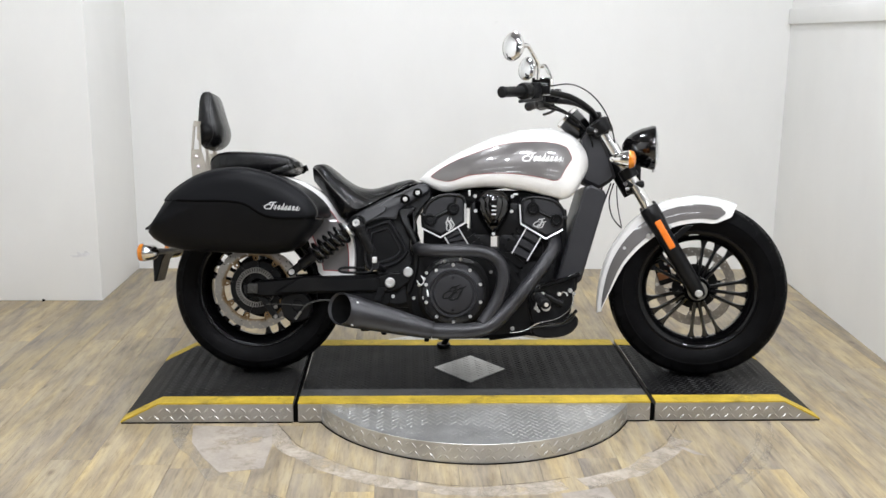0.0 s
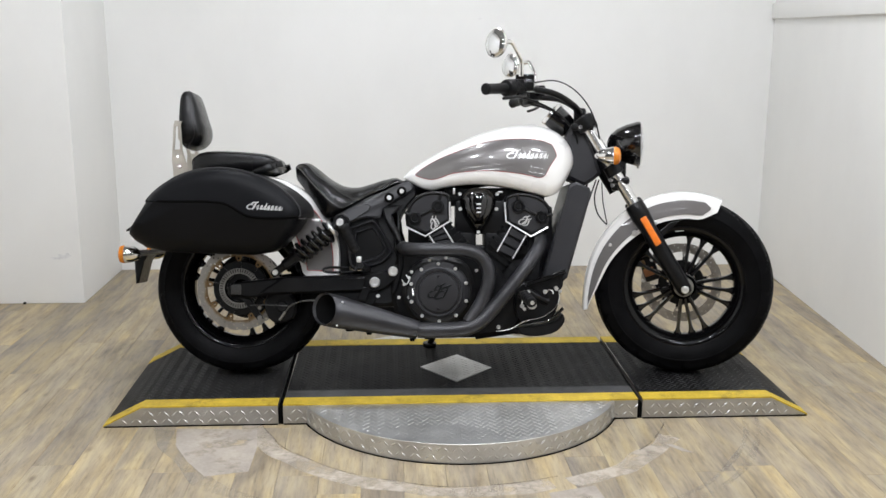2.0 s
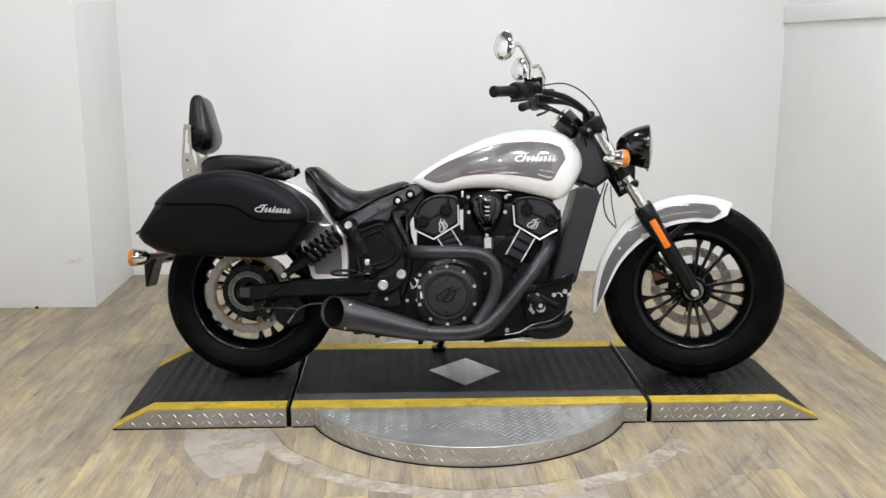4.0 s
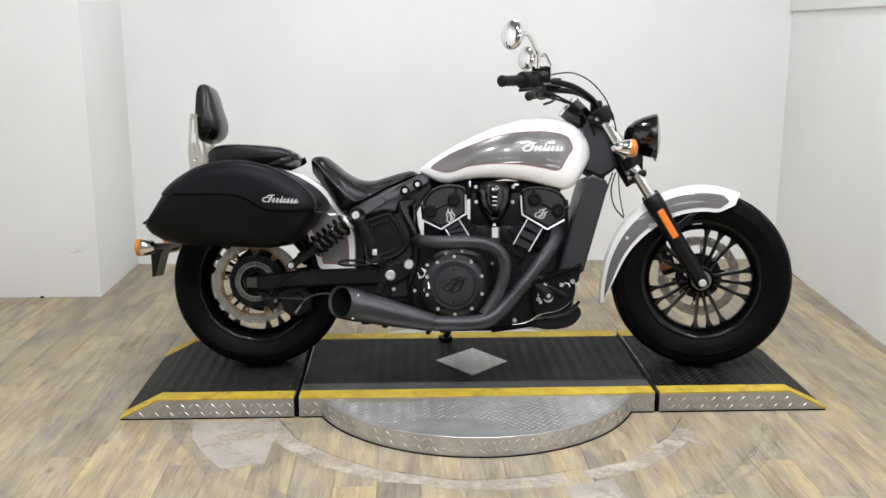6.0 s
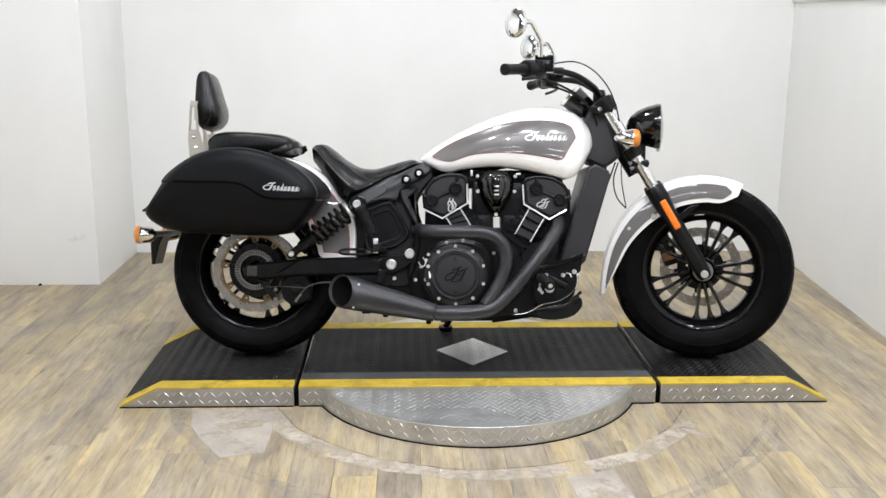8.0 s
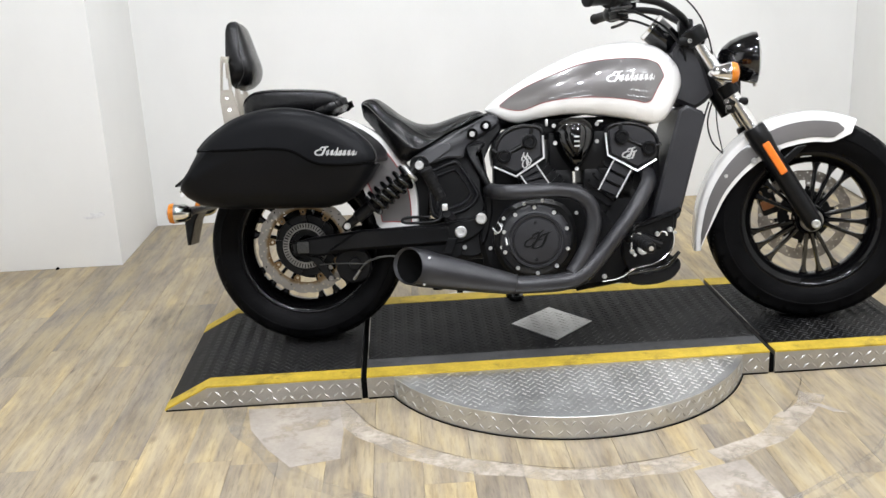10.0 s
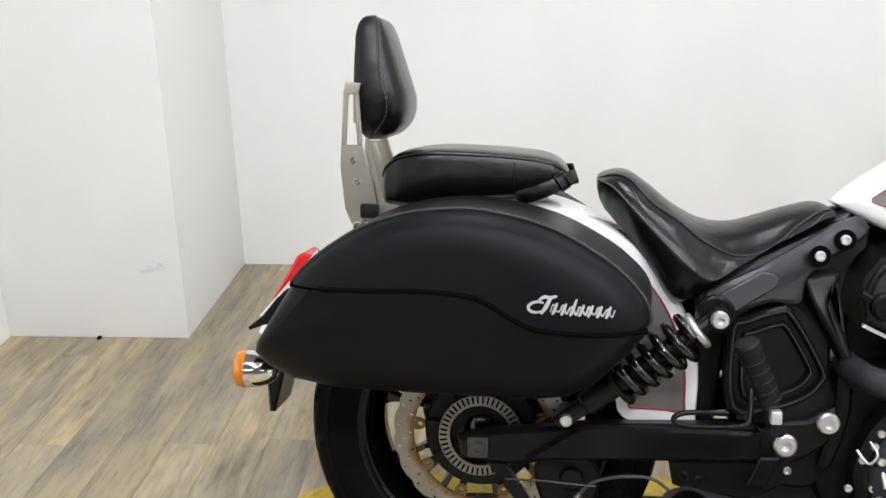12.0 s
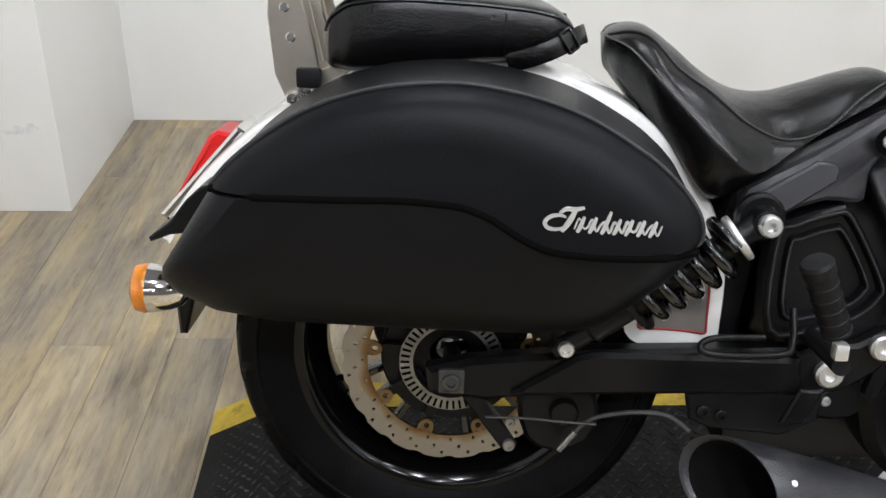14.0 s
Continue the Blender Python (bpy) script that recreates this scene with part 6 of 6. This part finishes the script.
# intake cover between the heads
shield = smooth_loop([(0.059, 0.664), (0.096, 0.655), (0.121, 0.628), (0.119, 0.588), (0.095, 0.538), (0.059, 0.498), (0.023, 0.538), (-0.001, 0.588), (-0.003, 0.628), (0.022, 0.655)], 4)
intake = part("intake_cover", slab(shield, [(0.05, 0.0), (-0.104, 0.0), (-0.124, 0.004), (-0.139, 0.011), (-0.148, 0.020), (-0.153, 0.030), (-0.156, 0.040)]), GLOSS, bike, "glossy black teardrop intake cover", angle=55)
inner = smooth_loop([(0.059, 0.648), (0.083, 0.640), (0.092, 0.612), (0.081, 0.570), (0.059, 0.540), (0.037, 0.570), (0.026, 0.612), (0.035, 0.640)], 3)
part("raised_centre", slab(inner, [(-0.150, 0.0), (-0.160, 0.004), (-0.166, 0.014)]), GLOSS, intake)
for k in range(3):
    part("cover_bar", box(0.051, 0.067, -0.168, -0.164, 0.574 + 0.014 * k, 0.579 + 0.014 * k, 0.0015), EMBLEM, intake, "small silver bar")
for x, z in ((-0.004, 0.588), (0.122, 0.588), (0.059, 0.508), (-0.006, 0.640), (0.124, 0.640)):
    part("cover_bolt", bolt((x, -0.142, z), (0, -1, 0), 0.0065, 0.006), STEEL, intake, "bright cover bolt")
part("throttle_body", box(-0.06, 0.30, -0.05, 0.05, 0.60, 0.665, 0.01), SATIN, engine)
for x0, x1, y, z0, z1 in ((-0.02, 0.20, 0.10, 0.500, 0.62), (-0.02, 0.053, 0.10, 0.44, 0.51), (0.084, 0.20, 0.10, 0.44, 0.51), (-0.188, -0.10, 0.06, 0.40, 0.60), (0.20, 0.325, 0.075, 0.35, 0.60), (-0.10, 0.053, 0.085, 0.40, 0.52), (0.084, 0.24, 0.085, 0.40, 0.52), (0.045, 0.09, 0.085, 0.38, 0.460), (0.08, 0.285, 0.085, 0.18, 0.44), (-0.33, -0.18, 0.085, 0.24, 0.42), (-0.40, -0.12, 0.078, 0.165, 0.30)):
    part("inner_casting", box(x0, x1, -y, y, z0, z1, 0.01), SATIN, engine)
for x0, x1, z0, z1, y in ((-0.030, -0.022, 0.640, 0.662, -0.12), (0.128, 0.146, 0.645, 0.652, -0.11)):
    part("bracket", box(x0, x1, y - 0.012, y, z0, z1, 0.003), STEEL, engine, "small bright bracket")

# -- exhaust --
ex = part("exhaust", tube([(-0.205, -0.120, 0.455), (-0.192, -0.200, 0.452), (-0.150, -0.236, 0.450), (-0.080, -0.242, 0.450), (0.000, -0.243, 0.449), (0.050, -0.244, 0.435), (0.083, -0.245, 0.398), (0.089, -0.246, 0.345), (0.073, -0.250, 0.290), (0.048, -0.255, 0.245), (0.020, -0.262, 0.205)], 0.0225, 24), PIPE, bike, "satin grey two-into-one exhaust")
part("front_pipe", tube([(0.282, -0.060, 0.500), (0.270, -0.165, 0.462), (0.230, -0.222, 0.408), (0.188, -0.240, 0.352), (0.140, -0.248, 0.292), (0.092, -0.254, 0.238), (0.045, -0.262, 0.198), (-0.015, -0.270, 0.182), (-0.090, -0.276, 0.180), (-0.150, -0.280, 0.181)], [0.0225] * 4 + [0.0235, 0.025, 0.026, 0.0262, 0.0262, 0.0262], 24), PIPE, ex)
ax0, ax1 = Vector((-0.150, -0.280, 0.182)), Vector((-0.460, -0.303, 0.254))
d = (ax1 - ax0).normalized()
sd = d.cross(Vector((0, 0, 1))).normalized()
upv = sd.cross(d)
bm = bmesh.new()
loops = []
for t, r, cut in ((0.0, 0.0285, 0), (0.02, 0.0300, 0), (0.06, 0.0318, 0), (0.4, 0.0420, 0), (0.78, 0.0520, 0.0), (0.80, 0.0535, 0.0), (0.86, 0.0540, 0.35), (0.985, 0.0545, 0.98), (1.0, 0.0530, 1.0), (0.99, 0.0495, 1.0), (0.70, 0.0450, 0.3), (0.45, 0.038, 0.0)):
    c = ax0.lerp(ax1, t)
    loop = []
    for k in range(40):
        a = 2 * math.pi * k / 40
        p = c + r * (math.cos(a) * sd + math.sin(a) * upv)
        p += d * cut * (p.y - c.y) * 0.75
        loop.append(p)
    loops.append(loop)
rings(bm, loops, True, (True, True))
part("muffler", bm, PIPE, ex, "satin grey tapered muffler with angled outlet")
loops = []
bm = bmesh.new()
for t, r, cut in ((0.975, 0.0490, 1.0), (0.70, 0.0446, 0.3), (0.46, 0.037, 0.0)):
    c = ax0.lerp(ax1, t)
    loops.append([(lambda p: p + d * cut * (p.y - c.y) * 0.75)(c + r * (math.cos(a) * sd + math.sin(a) * upv)) for a in (2 * math.pi * k / 40 for k in range(40))])
rings(bm, loops, True, (False, True))
part("bore", bm, PIPE_IN, ex, "near black bore")
part("weld_ring", tube([ax0 + 0.0305 * (math.cos(a) * sd + math.sin(a) * upv) for a in np.linspace(0, 2 * math.pi, 33)], 0.0016, 6, steps=1), PIPE, ex, "weld seam")
for t, a in ((0.83, -2.3), (0.83, 2.4), (0.83, 0.4)):
    c = ax0.lerp(ax1, t)
    o = math.cos(a) * sd + math.sin(a) * upv
    part("muffler_rivet", bolt(c + o * 0.053, o, 0.0042, 0.004), STEEL, ex, "bright rivet")
part("hanger_bracket", plate_y([(-0.476, 0.296), (-0.468, 0.258), (-0.440, 0.246), (-0.345, 0.238), (-0.300, 0.262), (-0.296, 0.300)], -0.152, -0.138, 0.003), SATIN, ex, "black exhaust bracket")
for x, z in ((-0.452, 0.272), (-0.428, 0.266)):
    part("bracket_eye", bolt((x, -0.152, z), (0, -1, 0), 0.009, 0.006), SATIN, ex)
for x, y, z, w, h in ((-0.376, -0.276, 0.186, 0.014, 0.009), (-0.312, -0.270, 0.172, 0.009, 0.007), (-0.168, -0.262, 0.150, 0.008, 0.008)):
    part("pipe_lug", box(x - w, x + w, y - 0.012, y + 0.012, z - h, z + h, 0.004), PIPE_IN, ex, "dark lug under the pipe")
part("muffler_hanger", plate_y([(-0.36, 0.270), (-0.33, 0.270), (-0.31, 0.318), (-0.34, 0.318)], -0.182, -0.172, 0.003), SATIN, ex)

# -- radiator and neck cover --
rad = [(0.378, 0.672), (0.402, 0.684), (0.448, 0.664), (0.456, 0.645), (0.372, 0.348), (0.360, 0.338), (0.290, 0.338), (0.284, 0.350)]
radiator = part("radiator", plate_y(rad, -0.130, 0.130, 0.008), RAIL, bike, "dark grey radiator shroud")
bm = bmesh.new()
for k in range(16):
    t = (k + 0.5) / 16
    c = Vector((0.372, 0, 0.348)).lerp(Vector((0.456, 0, 0.645)), t)
    box(c.x - 0.010, c.x - 0.002, -0.11, 0.11, c.z - 0.003, c.z + 0.003, bm=bm)
part("grille", bm, SATIN, radiator, kind="stuff")
neck = part("neck_cover", plate_y([(0.375, 0.700), (0.386, 0.790), (0.376, 0.850), (0.395, 0.884), (0.440, 0.884), (0.476, 0.790), (0.500, 0.715), (0.470, 0.690), (0.440, 0.672)], -0.068, 0.068, 0.012), RAIL, bike, "dark grey steering neck cover")
part("lower_frame", tube([(0.290, -0.09, 0.350), (0.300, -0.09, 0.250), (0.240, -0.09, 0.180), (0.05, -0.09, 0.145)], 0.018, 14), SATIN, frame_ob)
part("horn_box", box(0.285, 0.345, -0.10, 0.08, 0.25, 0.335, 0.01), SATIN, radiator)

# -- rider controls on the near side --
inner_end, outer_end = Vector((0.202, -0.300, 0.302)), Vector((0.219, -0.420, 0.285))
q = Matrix.Translation(inner_end) @ (outer_end - inner_end).normalized().to_track_quat("Z", "Y").to_matrix().to_4x4()
prof = [(0.0, -0.004), (0.010, -0.003), (0.0135, 0.004)]
for k in range(4):
    h = 0.010 + 0.025 * k
    prof += [(0.0165, h), (0.0172, h + 0.004), (0.0172, h + 0.016), (0.0165, h + 0.020), (0.0145, h + 0.021), (0.0145, h + 0.024)]
prof += [(0.0165, 0.111), (0.0168, 0.118), (0.0140, 0.123), (0.0, 0.124)]
rp = part("rider_footpeg", lathe(prof, 24, None, q, "Z"), HOSE, bike, "black rubber rider footpeg with chrome clevis")
part("end_cap", lathe([(0.0, 0.1242), (0.007, 0.1262), (0.0, 0.1268)], 20, None, q, "Z"), STEEL, rp, "bright footpeg end screw")
part("clevis", box(0.188, 0.214, -0.306, -0.272, 0.292, 0.314, 0.005), CHROME, rp, "chrome clevis")
part("clevis_arm", rod((0.205, -0.172, 0.290), (0.202, -0.280, 0.302), 0.012, 14), SATIN, rp)
plate_outline = smooth_loop([(0.192, 0.318), (0.262, 0.340), (0.334, 0.366), (0.346, 0.330), (0.328, 0.235), (0.282, 0.192), (0.196, 0.204)], 3)
part("control_plate", plate_y(plate_outline, -0.172, -0.120, 0.006), SATIN, rp, "black control bracket plate")
part("bracket_bar", plate_y([(0.214, 0.318), (0.222, 0.332), (0.356, 0.382), (0.362, 0.368), (0.300, 0.344)], -0.196, -0.168, 0.003), GLOSS, rp, "glossy black bracket bar")
part("bracket_web", plate_y([(0.300, 0.345), (0.356, 0.366), (0.350, 0.318), (0.338, 0.306)], -0.168, -0.110, 0.003), SATIN, rp)
for x, z, r in ((0.214, 0.302, 0.0085), (0.228, 0.306, 0.0065), (0.206, 0.256, 0.0075), (0.214, 0.246, 0.006), (0.240, 0.252, 0.0055), (0.286, 0.304, 0.0075), (0.324, 0.316, 0.0080), (0.338, 0.306, 0.0055)):
    part("linkage_bolt", bolt((x, -0.192 if x > 0.28 else -0.206, z), (0, -1, 0), r, 0.012), STEEL, rp, "bright linkage bolt")
part("linkage", tube([(0.288, -0.200, 0.298), (0.298, -0.202, 0.312), (0.310, -0.202, 0.308), (0.314, -0.200, 0.298)], 0.0032, 8), CHROME, rp, "bright linkage hook")
part("linkage_rod", rod((0.208, -0.200, 0.296), (0.204, -0.200, 0.252), 0.0045, 10), CHROME, rp, "bright linkage rod")
part("master_cylinder", rod((0.236, -0.180, 0.300), (0.300, -0.180, 0.268), 0.013, 16), SATIN, rp, "black brake master cylinder")
part("brake_line", tube([(0.331, -0.200, 0.310), (0.333, -0.202, 0.280), (0.319, -0.204, 0.247), (0.273, -0.206, 0.216), (0.215, -0.208, 0.204), (0.167, -0.204, 0.178), (0.120, -0.190, 0.168)], 0.0030, 8), CHROME, rp, "bright brake line")
part("brake_pedal", tube([(0.178, -0.190, 0.182), (0.230, -0.215, 0.196), (0.300, -0.222, 0.210), (0.345, -0.220, 0.250)], 0.0055, 10), GLOSS, rp, "black bent brake pedal")
skid = smooth_loop([(0.196, 0.186), (0.204, 0.158), (0.262, 0.152), (0.322, 0.166), (0.352, 0.200), (0.346, 0.228), (0.322, 0.205), (0.270, 0.192)], 3)
part("skid_cover", plate_y(skid, -0.205, -0.060, 0.006), HOSE, rp, "black lower cover")
part("cover_screw", bolt((0.128, -0.168, 0.180), (0, -1, 0), 0.0075, 0.012), STEEL, rp, "bright lower screw")
part("hose", tube([(0.200, -0.150, 0.300), (0.250, -0.175, 0.335), (0.310, -0.165, 0.352), (0.345, -0.15, 0.372)], 0.005, 8), HOSE, rp)

# -- handlebar, mirrors, instruments --
bar_pts = [(0.435, 0, 0.935), (0.432, 0.07, 0.938), (0.412, 0.12, 0.962), (0.350, 0.19, 0.998), (0.262, 0.27, 1.012), (0.212, 0.33, 1.010), (0.146, 0.442, 1.000)]
whole = [(x, -y, z) for x, y, z in reversed(bar_pts)] + bar_pts[1:]
hb = part("handlebar", tube(whole, 0.0112, 16), SATIN, bike, "black handlebar with grips and chrome mirrors", STEER)
for s in (-1, 1):
    a, b = Vector((0.214, s * 0.325, 1.010)), Vector((0.144, s * 0.445, 1.000))
    q = Matrix.Translation(a) @ (b - a).normalized().to_track_quat("Z", "Y").to_matrix().to_4x4()
    n = (b - a).length
    part("grip", lathe([(0.014, 0.0), (0.021, 0.002), (0.0205, 0.012), (0.0175, 0.016), (0.0172, n - 0.012), (0.019, n - 0.008), (0.019, n), (0.014, n + 0.004), (0, n + 0.004)], 24, None, q, "Z"), HOSE, hb, "black rubber grip")
    part("switch_housing", lathe([(0.012, -0.066), (0.024, -0.063), (0.029, -0.052), (0.030, -0.020), (0.028, -0.008), (0.030, -0.004), (0.030, 0.022), (0.027, 0.030), (0.017, 0.033)], 24, None, q, "Z"), SATIN, hb, "black switch housing")
    part("switch_block", box(-0.024, 0.026, -0.028, 0.028, -0.058, -0.006, 0.006, m=q @ Matrix.Translation((0, 0.0, 0))), SATIN, hb)
    part("reservoir", box(0.226, 0.290, s * 0.272 - 0.030, s * 0.272 + 0.030, 1.000, 1.058, 0.006), GLOSS, hb, "black fluid reservoir")
    part("lever", tube([(0.245, s * 0.280, 0.990), (0.262, s * 0.335, 0.984), (0.235, s * 0.42, 0.974), (0.205, s * 0.47, 0.968)], 0.0055, 10), SATIN, hb, "black lever")
    part("mirror_stem", tube([(0.246, s * 0.300, 1.050), (0.247, s * 0.304, 1.096), (0.243, s * 0.318, 1.112), (0.222, s * 0.350, 1.152), (0.212, s * 0.360, 1.158), (0.180, s * 0.385, 1.156)], [0.0095, 0.0080, 0.0068, 0.0068, 0.008, 0.0095], 12, steps=3), CHROME, hb, "chrome mirror stem")
    c = Matrix.Translation((0.176 - (0.034 if s > 0 else 0), s * 0.402, 1.150)) @ Matrix.Rotation(radians(57), 4, "Z") @ Matrix.Rotation(radians(6), 4, "Y") @ Matrix.Diagonal((1, 0.94, 1.10, 1))
    part("mirror_shell", lathe([(0.0, 0.024), (0.020, 0.022), (0.036, 0.014), (0.043, 0.002), (0.0445, -0.006), (0.0435, -0.0085), (0.0415, -0.0075)], 36, None, c, "X"), CHROME, hb, "round chrome mirror shell")
    part("mirror_glass", lathe([(0.0422, -0.0072), (0.038, -0.0105), (0.031, -0.0145), (0.023, -0.0174), (0.013, -0.0195), (0.006, -0.0203), (0.0, -0.0205)], 36, None, c, "X"), MIRROR, hb, "round mirror glass")
part("riser", box(0.412, 0.455, -0.060, 0.060, 0.895, 0.955, 0.010), SATIN, hb, "black handlebar riser")
gm = Matrix.Translation((0.358, 0, 0.910)) @ Vector((-0.72, 0, 0.69)).to_track_quat("Z", "Y").to_matrix().to_4x4()
gauge = part("gauge_pod", lathe([(0, -0.050), (0.030, -0.048), (0.042, -0.035), (0.045, 0.0), (0.045, 0.036)], 36, None, gm, "Z"), GLOSS, hb, "black gauge pod")
part("bezel", lathe([(0.045, 0.030), (0.048, 0.032), (0.048, 0.042), (0.044, 0.046), (0.041, 0.044), (0.041, 0.036)], 36, None, gm, "Z", True), CHROME, hb, "chrome gauge bezel")
part("gauge_face", lathe([(0.0415, 0.040), (0.0, 0.040)], 36, None, gm, "Z"), GLASS_DARK, hb, "pale gauge glass")

hm = Matrix.Translation((0.570, 0, 0.826))
lamp = part("headlight", lathe([(0.0, -0.040), (0.016, -0.038), (0.036, -0.026), (0.056, -0.002), (0.070, 0.030), (0.077, 0.056), (0.080, 0.066), (0.080, 0.078), (0.075, 0.081)], 44, None, hm, "X"), GLOSS, bike, "glossy black bullet headlight", STEER)
part("headlight_glass", lathe([(0.0755, 0.079), (0.060, 0.086), (0.030, 0.091), (0.0, 0.092)], 44, None, hm, "X"), GLASS_DARK, lamp, "headlight glass")
part("mount", box(0.560, 0.600, -0.02, 0.02, 0.70, 0.775, 0.005), SATIN, lamp)
part("adjuster", bolt((0.645, -0.005, 0.748), (0, 0, -1), 0.007, 0.010), STEEL, lamp)
for s in (-1, 1):
    at = Matrix.Translation((0.528, s * 0.160, 0.784))
    sig = part("front_turn_signal", lathe([(0.0, -0.040), (0.010, -0.036), (0.020, -0.020), (0.027, 0.004), (0.031, 0.022), (0.031, 0.028)], 28, None, at, "X"), CHROME, bike, "chrome front turn signal with amber lens", STEER)
    part("lens", lathe([(0.0315, 0.0275), (0.0315, 0.036), (0.027, 0.046), (0.014, 0.052), (0.0, 0.053)], 28, None, at, "X"), AMBER, sig, "amber lens")
    part("stalk", rod((0.528, s * 0.10, 0.776), (0.528, s * 0.15, 0.784), 0.012, 14), CHROME, sig, "chrome stalk")

# -- hoses and cables --
for name, pts, r, mat, st in (
    ("brake_hose", [(0.262, -0.27, 1.02), (0.300, -0.24, 1.035), (0.360, -0.20, 1.040), (0.420, -0.17, 1.010), (0.470, -0.15, 0.950), (0.500, -0.12, 0.870), (0.510, -0.10, 0.790)], 0.0024, HOSE, STEER),
    ("throttle_cable", [(0.235, -0.28, 0.985), (0.300, -0.20, 0.965), (0.370, -0.14, 0.925), (0.420, -0.10, 0.860), (0.430, -0.08, 0.800)], 0.0042, HOSE, STEER),
    ("clutch_cable", [(0.235, 0.28, 0.985), (0.300, 0.20, 0.965), (0.400, 0.14, 0.905), (0.470, 0.12, 0.800), (0.455, 0.12, 0.660)], 0.0042, HOSE, STEER),
    ("front_hose", [(0.505, -0.115, 0.700), (0.490, -0.118, 0.640), (0.502, -0.116, 0.580), (0.535, -0.112, 0.540)], 0.0024, HOSE, STEER),
    ("front_hose", [(0.515, -0.110, 0.690), (0.520, -0.112, 0.620), (0.535, -0.110, 0.545)], 0.0019, HOSE, STEER),
    ("front_hose", [(0.495, -0.115, 0.700), (0.460, -0.125, 0.600), (0.415, -0.128, 0.500), (0.388, -0.125, 0.420)], 0.0026, HOSE, STEER),
    ("rear_brake_hose", [(-0.590, -0.155, 0.250), (-0.640, -0.155, 0.253), (-0.684, -0.150, 0.254), (-0.735, -0.145, 0.252)], 0.0018, SILVER_HOSE, Matrix()),
    ("rear_brake_hose", [(-0.470, -0.165, 0.248), (-0.500, -0.160, 0.268), (-0.543, -0.155, 0.269), (-0.586, -0.145, 0.256), (-0.605, -0.138, 0.240), (-0.614, -0.135, 0.227)], 0.0030, SILVER_HOSE, Matrix()),
):
    part(name, tube(pts, r, 8), mat, bike, "thin hose line", st)
bm = plate_y(smooth_loop([(-0.690, 0.262), (-0.662, 0.290), (-0.600, 0.288), (-0.580, 0.250), (-0.592, 0.202), (-0.640, 0.186), (-0.678, 0.206)], 2), -0.116, -0.066, 0.006)
rc = part("rear_caliper", bm, SATIN, bike, "black rear brake caliper")
part("caliper_cap", lathe([(0.0, -0.010), (0.017, -0.010), (0.020, -0.006), (0.021, 0.004)], 24, None, Matrix.Translation((-0.628, -0.116, 0.248))), SATIN, rc, "round piston cap")
part("caliper_pin", bolt((-0.702, -0.136, 0.243), (0, -1, 0), 0.007, 0.007), RING_STEEL, rc, "steel caliper pin")
part("bleed_fitting", rod((-0.634, -0.135, 0.200), (-0.614, -0.135, 0.228), 0.0046, 12), RING_STEEL, rc, "steel hose fitting")
bm = plate_y([(-0.770, 0.280), (-0.735, 0.275), (-0.690, 0.205), (-0.712, 0.200)], -0.135, -0.122, 0.003)
tb = part("torque_bracket", bm, SATIN, bike, "black torque bracket")
part("bracket_bolt", bolt((-0.702, -0.135, 0.208), (0, -1, 0), 0.0085, 0.008), RING_STEEL, tb, "steel bolt")

# -- side stand and underside --
inv = bike.matrix_basis.inverted()
foot = inv @ Vector((-0.10, 0.285, BIKE_Z + 0.012))
stand = part("side_stand", tube([(0.02, 0.12, 0.17), foot + Vector((0.02, -0.03, 0.04)), foot], 0.012, 12, steps=1), SATIN, bike, "black side stand resting on the mat")
part("stand_foot", lathe([(0, -0.011), (0.026, -0.011), (0.028, -0.006), (0.026, 0.004), (0, 0.006)], 20, None, Matrix.Translation(foot) @ Matrix.Rotation(radians(10.5), 4, "X"), "Z"), SATIN, stand)
part("drain_lug", box(-0.130, -0.108, -0.10, -0.06, 0.128, 0.158, 0.005), SATIN, engine)
part("under_lug", box(-0.36, -0.30, -0.07, 0.1, 0.20, 0.262, 0.01), SATIN, frame_ob)
part("inner_fender", plate_y([(-0.425, 0.330), (-0.400, 0.330), (-0.375, 0.560), (-0.420, 0.600), (-0.440, 0.520)], -0.09, 0.09, 0.006), SATIN, frame_ob, "black inner splash panel")
part("seat_pan", plate_y([(-0.545, 0.660), (-0.46, 0.565), (-0.30, 0.640), (-0.215, 0.682), (-0.19, 0.690), (-0.19, 0.660), (-0.30, 0.60), (-0.42, 0.545), (-0.50, 0.58), (-0.55, 0.645)], -0.06, 0.06, 0.006), SATIN, frame_ob)
part("backbone", rod((-0.22, 0, 0.66), (0.42, 0, 0.745), 0.03, 16), SATIN, frame_ob)

# ---- floor planks ----
PW, PLEN = 0.124, 1.22
base_plank = bmesh.new()
box(-PW / 2 + 0.00025, PW / 2 - 0.00025, -PLEN / 2 + 0.00025, PLEN / 2 - 0.00025, -0.010, 0.0, 0.0006, base_plank, seg=1)
plank = None
rng = random.Random(7)
row = 0
x = -2.26
while x < 1.80:
    y = 1.9 - rng.random() * PLEN
    y += PLEN
    while y > -4.0:
        cy = y - PLEN / 2
        if cy - PLEN / 2 < 1.88:
            if plank is None:
                plank = part("plank", base_plank, PLANK, floor_ob)
                o = plank
            else:
                o = new("plank", plank.data)
                o.parent = floor_ob
            o.location = (x, cy, 0)
        y -= PLEN
    x += PW
